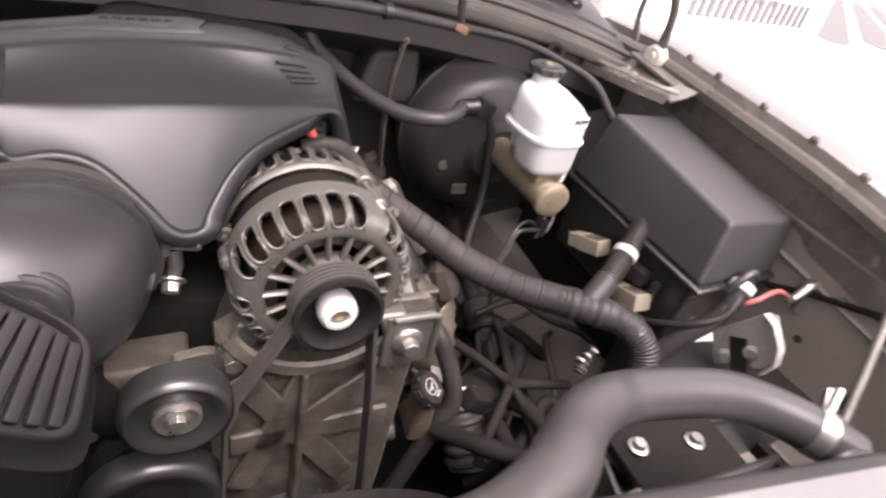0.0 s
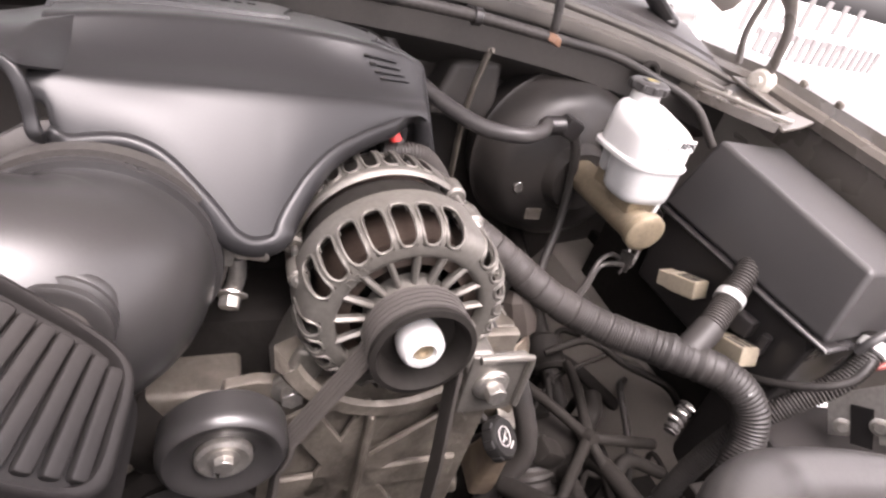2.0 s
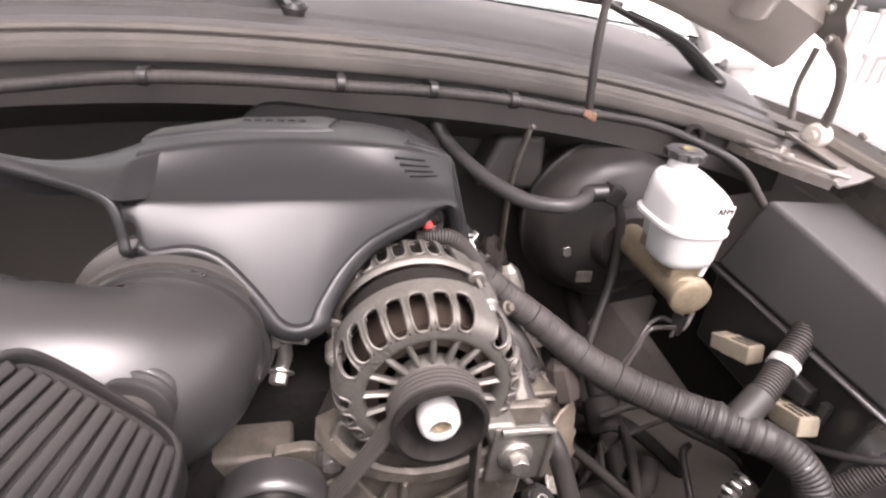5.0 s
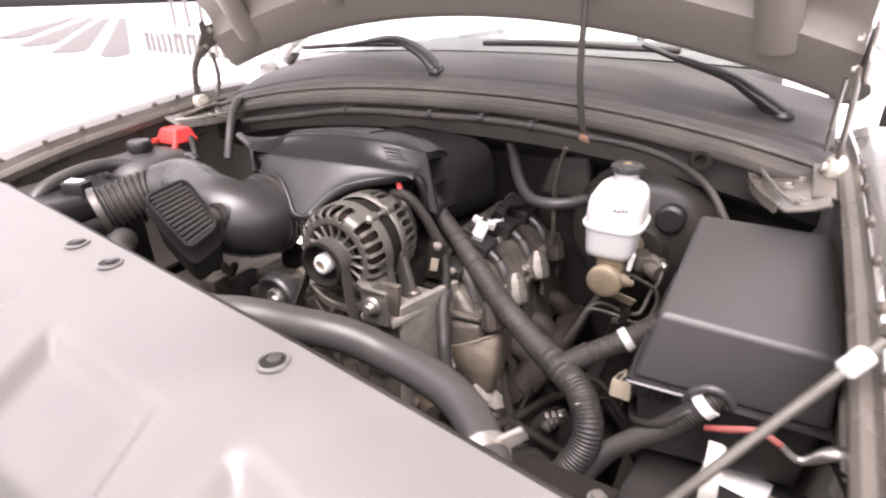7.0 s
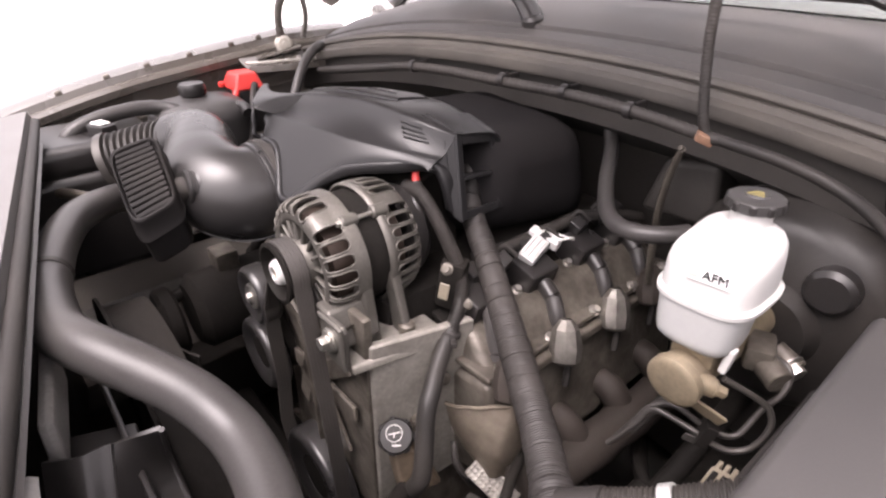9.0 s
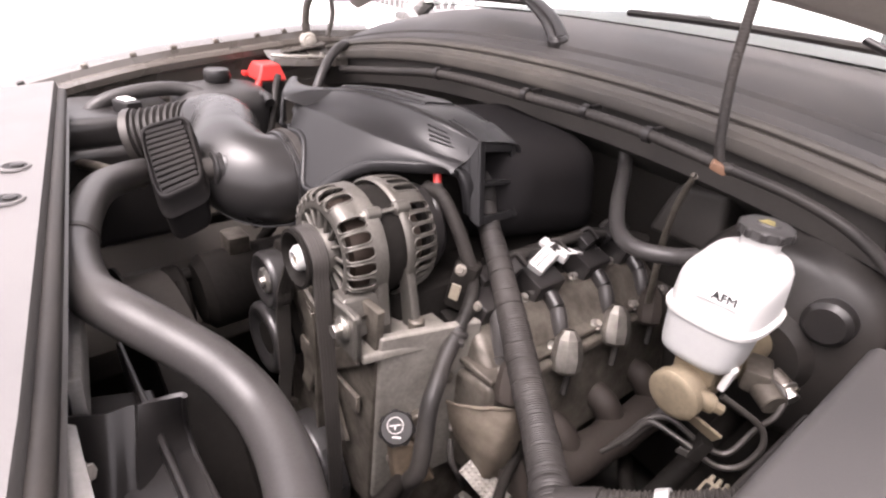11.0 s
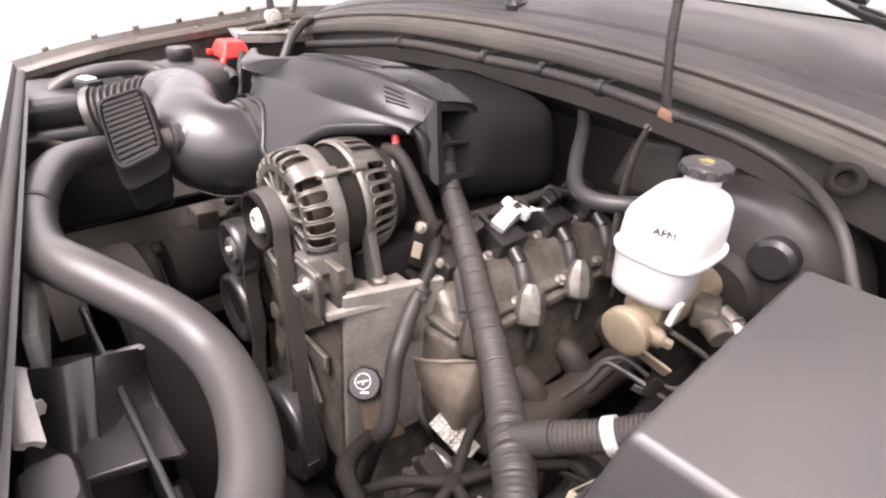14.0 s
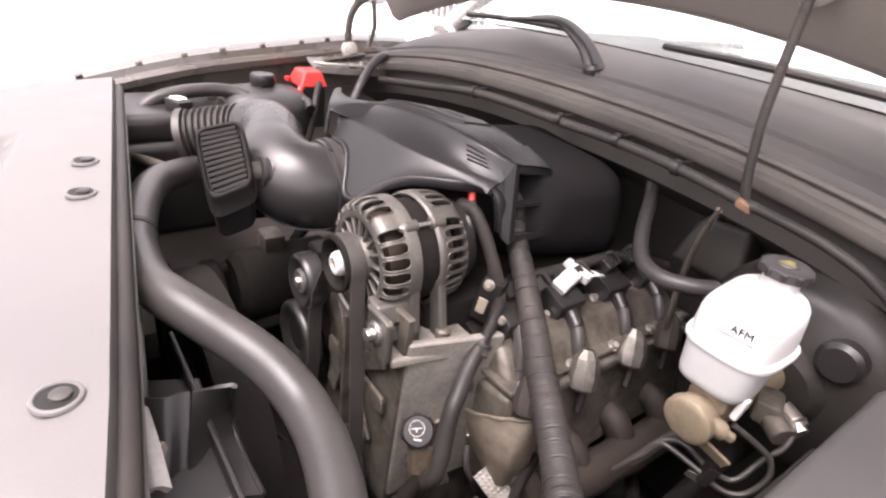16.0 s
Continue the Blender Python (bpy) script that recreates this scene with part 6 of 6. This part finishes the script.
def coil_connector():
    k = thing("coil_connector", (0.2, 0.3, 0.95), "white plastic wiring connector above the coils", "connector")
    part("shell", joined(rbox(0.026, 0.045, 0.02, pose(0.168, 0.348, 0.949, 25, 20, 15), 0.003), rbox(0.05, 0.018, 0.016, pose(0.160, 0.382, 0.955, 10, 15, 15), 0.003)), WHITE, k)
    for i in range(3):
        part("rib", rbox(0.003, 0.04, 0.004, pose(0.168, 0.348, 0.949, 25, 20, 15) @ Matrix.Translation((-0.008 + 0.008 * i, 0, 0.0115)), 0.001, 1), WHITE, k)
    part("wire", tube([(0.182, 0.384, 0.958), (0.194, 0.4, 0.962), (0.187, 0.415, 0.952), (0.162, 0.41, 0.952)], 0.002, 14, 6), WHITE, k)
    b = thing("coil_bracket", (0.19, 0.36, 0.9), "black bracket carrying the ignition coils", "bracket")
    part("rail", rbox(0.05, 0.42, 0.012, pose(0.155, 0.39, 0.888, 0, 18, 0), 0.003), DARK, b)
    s = thing("injector_loom", (0.17, 0.4, 0.93), "black injector wiring loom with plugs", "wiring loom")
    part("conduit", tube([(0.12, 0.27, 0.945), (0.135, 0.32, 0.95), (0.14, 0.4, 0.95), (0.15, 0.48, 0.955), (0.175, 0.55, 0.945), (0.19, 0.6, 0.93)], 0.0095, 30, 12, lumps=0.15), RUBBER, s)
    for y in (0.27, 0.36, 0.44, 0.5):
        part("plug", rbox(0.022, 0.022, 0.03, pose(0.16, y + 0.02, 0.948, 20, 30, 10), 0.004), PLASTIC, s)
        part("tail", tube([(0.145, y + 0.02, 0.955), (0.155, y + 0.03, 0.97), (0.17, y + 0.04, 0.955)], 0.004, 10, 8), RUBBER, s)
    return k


coil_connector()


TANMETAL = surface("heat_tanned_steel", (0.2, 0.17, 0.135), 0.42, 0.55, dust=0.8, dust_colour=(0.07, 0.055, 0.042), grain=120, bump=0.4, stain=14)


def exhaust():
    e = thing("exhaust_manifold", (0.32, 0.35, 0.6), "rusty cast exhaust manifold with a tan heat shield", "exhaust manifold")
    part("log", tube([(0.31, 0.2, 0.69), (0.32, 0.3, 0.685), (0.325, 0.45, 0.68), (0.32, 0.58, 0.66), (0.31, 0.62, 0.58)], 0.033, 30, 16, lumps=0.12), RUST, e)
    for y in (0.19, 0.30, 0.41, 0.52):
        part("runner", tube([(0.26, y, 0.73), (0.29, y, 0.728), (0.315, y + 0.01, 0.69)], 0.023, 10, 14), RUST, e)
    left, right, low, near = Vector((0.208, 0.14, 0.808)), Vector((0.294, 0.2, 0.836)), Vector((0.272, 0.175, 0.71)), Vector((0.022, -0.02, 0.006))
    crumple = random.Random(8)
    bowl = []
    for v in np.linspace(0, 1, 13):
        row = []
        for u in np.linspace(0, 1, 15):
            p = left.lerp(right, 0.5 + (u - 0.5) * (1 - 0.55 * v * v))
            p = p + (low - (left + right) / 2) * v + near * (math.sin(u * math.pi) ** 0.7 * (0.4 + 0.6 * math.sin(v * 2.6)))
            row.append(p + near * (0.1 * math.sin(9 * u + 5 * v) + crumple.uniform(-0.08, 0.08)))
        bowl.append(row)
    part("heat_shield", sheet(bowl, 0.0015), TANMETAL, e, "crumpled tan heat shield")
    part("shield_bead", tube([(p.x, p.y, p.z) for p in bowl[0][::2]], 0.0028, 30, 8), TANMETAL, e)
    f = thing("foil_shield", (0.288, 0.17, 0.7), "embossed foil heat shield panel", "heat shield")
    bm = rbox(0.075, 0.07, 0.004, pose(0.288, 0.17, 0.722, 38, 34, 20), 0.001, 1)
    part("panel", bm, FOIL, f)
    for i in range(11):
        for j in range(10):
            part("dimple", lathe([(0.0034, 0), (0.002, 0.0008), (0, 0.0011)], pose(0.288, 0.17, 0.722, 38, 34, 20) @ Matrix.Translation((-0.0345 + 0.0069 * i, -0.031 + 0.0069 * j, 0.002)) @ Matrix.Rotation(radians(45), 4, "Z"), 4), FOIL, f)
    k = thing("spark_plug_sensor", (0.19, 0.17, 0.7), "small sensor with a white band and dark lead", "sensor")
    part("body", rod(0.0055, 0.024, along((0.2, 0.165, 0.765), (0.225, 0.14, 0.745))), STEEL, k)
    part("band", rod(0.0068, 0.006, along((0.2, 0.165, 0.765), (0.225, 0.14, 0.745))), WHITE, k)
    part("lead", tube([(0.222, 0.142, 0.747), (0.24, 0.13, 0.73), (0.25, 0.14, 0.7), (0.24, 0.16, 0.66)], 0.005, 14, 8), RUBBER, k)
    return e


exhaust()


def alternator_lead():
    a = thing("alternator_lead", (0.09, 0.19, 1.0), "alternator power lead with a red boot", "cable")
    part("boot", tube([(0.06, 0.213, 1.098), (0.063, 0.2125, 1.092), (0.0685, 0.2105, 1.08), (0.0745, 0.207, 1.0665)], 0.0056, 10, 12), RED, a)
    part("sleeve", tube([(0.0735, 0.2075, 1.069), (0.077, 0.205, 1.062), (0.082, 0.2, 1.054), (0.093, 0.191, 1.04), (0.102, 0.19, 1.015), (0.107, 0.188, 1.0)], [0.0072, 0.0088, 0.0105, 0.0115, 0.0095], 16, 14), HOSE, a)
    s = thing("engine_sensor", (0.155, 0.195, 0.9), "tan sensor label on a black engine bracket", "sensor")
    part("bracket", rbox(0.035, 0.03, 0.075, pose(0.148, 0.205, 0.945, 0, 10, 30), 0.006), DARK, s)
    part("tag", rbox(0.014, 0.003, 0.025, pose(0.158, 0.182, 0.945, 0, 10, 30), 0.001, 1), CREAM, s)
    part("bolt", hexhead(0.0055, 0.006, along((0.168, 0.18, 0.985), (0.23, 0.1, 1.05))), ALUDIRTY, s)
    part("bolt", hexhead(0.005, 0.006, along((0.185, 0.2, 0.93), (0.25, 0.12, 0.98))), ALUDIRTY, s)
    p = thing("plug_boot_lead", (0.23, 0.2, 0.8), "grey rubber plug lead at the front cylinder", "cable")
    part("boot", tube([(0.19, 0.235, 0.92), (0.212, 0.225, 0.9), (0.226, 0.215, 0.868)], [0.014, 0.0145, 0.0125], 10, 14), HOSE, p)
    part("collar", tube([(0.2265, 0.2145, 0.866), (0.229, 0.212, 0.858)], 0.0145, 4, 14), HOSE, p)
    part("lead", tube([(0.227, 0.214, 0.866), (0.235, 0.205, 0.83), (0.24, 0.19, 0.79), (0.23, 0.175, 0.765)], [0.0105, 0.0085, 0.006], 16, 12), HOSE, p)
    return a


alternator_lead()


def brake_lines():
    l = thing("brake_line", (0.46, 0.27, 0.86), "twin dark steel brake lines bent under the cylinder", "brake lines")
    part("line", tube([(0.395, 0.255, 0.82), (0.412, 0.258, 0.858), (0.421, 0.263, 0.88), (0.434, 0.27, 0.892), (0.45, 0.272, 0.897), (0.475, 0.28, 0.885), (0.496, 0.29, 0.878), (0.507, 0.3, 0.883), (0.515, 0.32, 0.911), (0.5245, 0.33, 0.931), (0.525, 0.34, 0.947), (0.5185, 0.345, 0.957), (0.502, 0.35, 0.957), (0.48, 0.355, 0.95)], 0.0035, 80, 10), LINE, l)
    part("line", tube([(0.39, 0.245, 0.81), (0.415, 0.255, 0.857), (0.423, 0.26, 0.878), (0.436, 0.262, 0.887), (0.474, 0.27, 0.88), (0.488, 0.275, 0.873), (0.506, 0.285, 0.867), (0.522, 0.297, 0.876), (0.53, 0.307, 0.903), (0.524, 0.309, 0.923), (0.511, 0.3, 0.937), (0.484, 0.275, 0.96)], 0.0035, 80, 10), LINE, l)
    part("clip", rbox(0.014, 0.02, 0.03, pose(0.482, 0.276, 0.882, 0, 18, 35), 0.002), DARK, l)
    part("clip_tail", rbox(0.018, 0.003, 0.01, pose(0.473, 0.266, 0.872, 0, 18, 35), 0.001, 1), LINE, l)
    part("fitting", joined(hexhead(0.007, 0.012, along((0.48, 0.262, 0.953), (0.51, 0.285, 0.938))), rod(0.011, 0.02, along((0.465, 0.25, 0.96), (0.49, 0.27, 0.95)))), GOLD, l)
    v = thing("proportioning_valve", (0.495, 0.36, 0.92), "grimy brass pressure switch beside the cylinder", "valve")
    part("body", joined(rbox(0.03, 0.045, 0.03, pose(0.487, 0.352, 0.955, 0, 0, 20), 0.006), rod(0.014, 0.03, along((0.495, 0.345, 0.95), (0.52, 0.33, 0.945))), rod(0.012, 0.03, along((0.495, 0.375, 0.95), (0.525, 0.37, 0.94)))), ALUDIRTY, v)
    part("nut", hexhead(0.011, 0.012, along((0.515, 0.365, 0.945), (0.55, 0.35, 0.935))), STEEL, v)
    t = thing("warning_tag", (0.475, 0.25, 0.9), "small olive metal tag under the cylinder", "tag")
    part("tag", rbox(0.045, 0.004, 0.016, pose(0.478, 0.262, 0.922, 20, 25, 20), 0.001, 1), GOLD, t)
    c = thing("check_valve", (0.4, 0.41, 1.0), "black vacuum check valve with a drop hose", "valve")
    part("body", joined(rod(0.014, 0.03, along((0.365, 0.42, 1.025), (0.395, 0.415, 1.03))), rbox(0.03, 0.03, 0.03, pose(0.405, 0.415, 1.028, 0, 20, 0), 0.006)), PLASTIC, c)
    part("drop_hose", tube([(0.41, 0.41, 1.025), (0.425, 0.405, 0.99), (0.432, 0.40, 0.94), (0.428, 0.385, 0.88), (0.4, 0.35, 0.82), (0.38, 0.32, 0.77)], 0.0075, 30, 12), RUBBER, c)
    part("tag", rbox(0.03, 0.002, 0.02, pose(0.405, 0.43, 0.868, -10, 0, 0), 0.001, 1), ALUDIRTY, c)
    return l


brake_lines()


def reservoir_print():
    """The label and its lettering on the fluid reservoir, and the print on the cap."""
    top = bpy.data.objects["upper_tank"].parent
    q = Matrix.Translation((0.456, 0.2476, 1.079)) @ Euler((radians(90), 0, radians(4))).to_matrix().to_4x4()
    part("label", rbox(0.04, 0.015, 0.001, q, 0), LABEL, top, "white label with black lettering")
    cu = bpy.data.curves.new("lettering", "FONT")
    cu.body, cu.size, cu.extrude, cu.align_x, cu.align_y = "AFM", 0.0125, 0.0008, "CENTER", "CENTER"
    tmp = new("lettering_tmp", cu)
    me = bpy.data.meshes.new_from_object(tmp.evaluated_get(bpy.context.evaluated_depsgraph_get()))
    bpy.data.objects.remove(tmp)
    bm = bmesh.new()
    bm.from_mesh(me)
    bm.transform(q @ Matrix.Translation((0.006, 0, 0.0014)))
    part("lettering", bm, BLACKPRINT, top)
    for k in range(4):
        part("print_line", rbox(0.008, 0.0011, 0.0004, q @ Matrix.Translation((-0.0135, 0.004 - 0.0027 * k, 0.0008)), 0), CREAM, top)
    for k in range(3):
        part("cap_print", rbox(0.016 - 0.004 * k, 0.0022, 0.0008, pose(0.447, 0.334 + 0.0045 * k, 1.1317), 0), YELLOW, top)
    for i in range(10):
        a = 2 * math.pi * i / 10
        part("cap_grip", rbox(0.004, 0.007, 0.010, pose(0.447 + 0.0262 * math.cos(a), 0.3385 + 0.0262 * math.sin(a), 1.1225, 0, 0, math.degrees(a)), 0.0015, 1), PLASTIC, top)


reservoir_print()


def deep_cables():
    """Cables and parts low in the bay between engine and battery."""
    s = thing("starter_cable", (0.33, 0.06, 0.7), "black taped cables branching low in the bay", "cable")
    knot = (0.36, 0.085, 0.742)
    for end, bend in (((0.285, 0.225, 0.74), (0.32, 0.15, 0.75)), ((0.46, 0.07, 0.73), (0.41, 0.072, 0.742)), ((0.27, 0.0, 0.7), (0.31, 0.04, 0.73)), ((0.36, -0.03, 0.68), (0.365, 0.03, 0.725)), ((0.42, 0.23, 0.72), (0.39, 0.16, 0.74))):
        part("cable", tube([knot, bend, end], 0.0075, 16, 10, lumps=0.1), DARK, s)
    part("tape_knot", lathe([(0, -0.014), (0.009, -0.011), (0.012, 0), (0.009, 0.011), (0, 0.014)], pose(*knot, 60, 20, 0), 16), DARK, s)
    rnd = random.Random(5)
    for i in range(18):
        x, y, z = rnd.uniform(0.3, 0.52), rnd.uniform(-0.1, 0.34), rnd.uniform(0.62, 0.74)
        dx, dy, dz = rnd.uniform(-0.14, 0.14), rnd.uniform(-0.14, 0.14), rnd.uniform(-0.06, 0.05)
        c = thing("engine_bay_cable", (x, y, z), "dusty black cable sagging low in the bay", "cable", "low cables")
        part("sheath", tube([(x - dx, y - dy, z - dz - 0.04), (x - 0.4 * dx, y - 0.5 * dy + 0.02, z - 0.4 * dz), (x, y, z), (x + 0.5 * dx, y + 0.4 * dy - 0.02, z + 0.5 * dz), (x + dx, y + dy, z + dz - 0.05)], rnd.choice((0.004, 0.006, 0.009, 0.012)), 26, 10, lumps=0.08, seed=i), rnd.choice((DARK, DARK, RUBBER)), c)
    # Extra dark cables added on the passenger side to hide the lit apron.
    for i in range(5):
        x, y, z = rnd.uniform(-0.42, -0.2), rnd.uniform(-0.12, 0.12), rnd.uniform(0.74, 0.84)
        dx, dy, dz = rnd.uniform(-0.12, 0.12), rnd.uniform(-0.1, 0.1), rnd.uniform(-0.05, 0.04)
        c = thing("engine_bay_cable", (x, y, z), "dusty black cable sagging low in the bay", "cable", "low cables")
        part("sheath", tube([(x - dx, y - dy, z - dz - 0.05), (x - 0.4 * dx, y - 0.5 * dy + 0.02, z - 0.4 * dz), (x, y, z), (x + 0.5 * dx, y + 0.4 * dy - 0.02, z + 0.5 * dz), (x + dx, y + dy, z + dz - 0.06)], rnd.choice((0.009, 0.012, 0.018)), 26, 10, lumps=0.08, seed=i), DARK, c)
    # Dark drum made up to cover the pale apron and deepen the bay.
    v = thing("dark_drum", (-0.3, 0.0, 0.55), "dark drum added low in the bay to hide the pale apron", "compressor")
    part("body", rod(0.07, 0.2, along((-0.28, 0.16, 0.78), (-0.28, -0.06, 0.78)), 0.015, 30), DARK, v)
    part("drum_end", rod(0.062, 0.03, along((-0.28, -0.06, 0.78), (-0.28, -0.1, 0.78)), 0.006, 30), DARK, v)
    part("drum_block", rbox(0.05, 0.04, 0.04, pose(-0.29, 0.04, 0.86), 0.006), ALUDIRTY, v)
    r = thing("steering_shaft", (0.4, 0.15, 0.55), "dark steering shaft low in the bay", "steering shaft")
    part("shaft", tube([(0.45, 0.55, 0.78), (0.43, 0.3, 0.68), (0.41, 0.05, 0.58)], 0.016, 16, 12), DARK, r)
    part("joint", rod(0.03, 0.06, along((0.43, 0.32, 0.69), (0.425, 0.25, 0.66)), 0.006), DARK, r)
    p = thing("power_steering_pump", (0.33, 0.05, 0.6), "round grimy black pump low in the bay", "pump")
    part("body", rod(0.075, 0.1, along((0.36, 0.16, 0.645), (0.35, 0.02, 0.645)), 0.02, 36), DARK, p)
    part("outlet", tube([(0.38, 0.12, 0.695), (0.4, 0.13, 0.725), (0.42, 0.16, 0.725)], 0.014, 10, 12), DARK, p)
    part("mounting_lug", rbox(0.04, 0.03, 0.03, pose(0.31, 0.09, 0.715, 0, 30, 0), 0.006), DARK, p)
    j = thing("wire_plug", (0.47, 0.06, 0.8), "ribbed wire plug with bright ties", "connector")
    part("barrel", tube([(0.46, 0.06, 0.82), (0.445, 0.052, 0.808), (0.43, 0.042, 0.795)], 0.009, 10, 14, ribs=5, depth=0.001), LOOM, j)
    for i in range(3):
        part("tie", rbox(0.006, 0.012, 0.004, pose(0.452 - 0.01 * i, 0.05, 0.825 - 0.006 * i, 0, 20, 30), 0.001, 1), STEEL, j)
    b = thing("radiator_pipe", (0.42, -0.2, 0.85), "bright aluminium transmission cooler pipe", "pipe")
    part("pipe", tube([(0.36, -0.18, 0.86), (0.42, -0.2, 0.885), (0.47, -0.215, 0.9), (0.51, -0.235, 0.905)], 0.012, 16, 12), ALU, b)
    c = thing("corrugated_boot", (0.3, 0.05, 0.58), "ribbed rubber boot beside the block", "rubber boot")
    part("boot", tube([(0.3, 0.122, 0.7), (0.298, 0.1, 0.685), (0.3, 0.07, 0.66), (0.3, 0.04, 0.63)], [0.024, 0.03, 0.034, 0.036], 14, 22, ribs=6, depth=0.003), RUBBER, c)
    part("boot_band", tube([(0.3005, 0.126, 0.703), (0.3, 0.118, 0.6965)], 0.0265, 4, 22), STEEL, c)
    return s


deep_cables()


def underbody():
    # Unseen panels added to close the bay and shut out light from below.
    u = thing("chassis", (0, 0.2, 0.3), "black chassis rails and unseen panels added to keep the engine bay dark", "chassis", kind="structure")
    for s in (-1, 1):
        part("rail", rbox(0.09, 1.5, 0.16, pose(s * 0.44, 0.1, 0.5), 0.01), DARK, u)
        part("wheel_liner", rbox(0.02, 1.3, 0.75, pose(s * 0.7, 0.1, 0.36), 0.004), DARK, u)
        part("side_sill", rbox(0.25, 3.4, 0.5, pose(s * 0.86, 2.3, 0.3), 0.03), DARK, u)
    # Added dark sheet that hides the pale apron and stands in for shade there.
    part("dark_backing", hull8([(0.6, -0.02, 0.45), (0.615, -0.02, 0.45), (0.64, 0.52, 0.45), (0.62, 0.52, 0.45), (0.6, 0.08, 0.83), (0.615, 0.08, 0.83), (0.645, 0.5, 0.93), (0.63, 0.5, 0.93)], 0.004), DARK, u)
    part("shade_tray", rbox(1.5, 1.5, 0.02, pose(0, 0.05, 0.34), 0.004), DARK, u)
    part("crossmember", rbox(0.9, 0.12, 0.1, pose(0, 0.0, 0.42), 0.015), DARK, u)
    part("front_panel", rbox(1.7, 0.1, 0.55, pose(0, -0.85, 0.6), 0.05), PAINTOUT, u)
    part("floor_pan", rbox(1.5, 3.0, 0.02, pose(0, 2.2, 0.4), 0.004), DARK, u)
    return u


underbody()


# ---- yard ----
def yard(s):
    for i, (x, y) in enumerate(((16.2, 9.2), (19.0, 9.4), (23.5, 10.6), (30.0, 12.6))):
        d = Vector((0.85 * s, 0.53, 0))
        n = Vector((-0.53 * s, 0.85, 0)) * (0.42 + 0.12 * i)
        a = Vector((x * s, y, 0.01 + 0.012 * i))
        ring = [a + n * math.cos(t) - d * (1.4 * math.sin(t)) for t in np.linspace(0, math.pi, 9)] + [a - n * 0.8 + d * 45, a + n * 0.8 + d * 45]
        bm = bmesh.new()
        f = bm.faces.new([bm.verts.new(p) for p in ring])
        bm.normal_update()
        if f.normal.z < 0:
            f.normal_flip()
        tagged(part("asphalt_strip", bm, ASPHALT), "dark asphalt strip with a rounded end in the pale yard", "paving", "asphalt strips", "structure")
    fence = thing("slatted_fence", (13 * s, 9, 0), "low white fence with grey slats at the yard's edge", "fence", "yard fences")
    for i in range(16):
        k = i / 15
        part("slat", rbox(0.16, 0.06, 0.55, pose(s * (15.6 - 5.2 * k), 9.9 - 0.9 * k, 0.3), 0.01, 1), SLAT, fence)
    part("rail", tube([(s * 15.7, 9.95, 0.66), (s * 10.3, 9.0, 0.66)], 0.07, 4, 8), WHITE, fence)
    for i in range(7):
        part("slat", rbox(0.2, 0.06, 1.3, pose(s * (18.5 - 0.75 * i), 13.0, 0.75), 0.01, 1), SLAT, fence)


ASPHALT = surface("old_asphalt", (0.06, 0.058, 0.06), 0.8, dust=0.2, grain=30, bump=0.3, stain=0.8)
SLAT = surface("grey_slats", (0.09, 0.086, 0.088), 0.6, dust=0.2, grain=60, bump=0.1)
yard(-1)
yard(1)
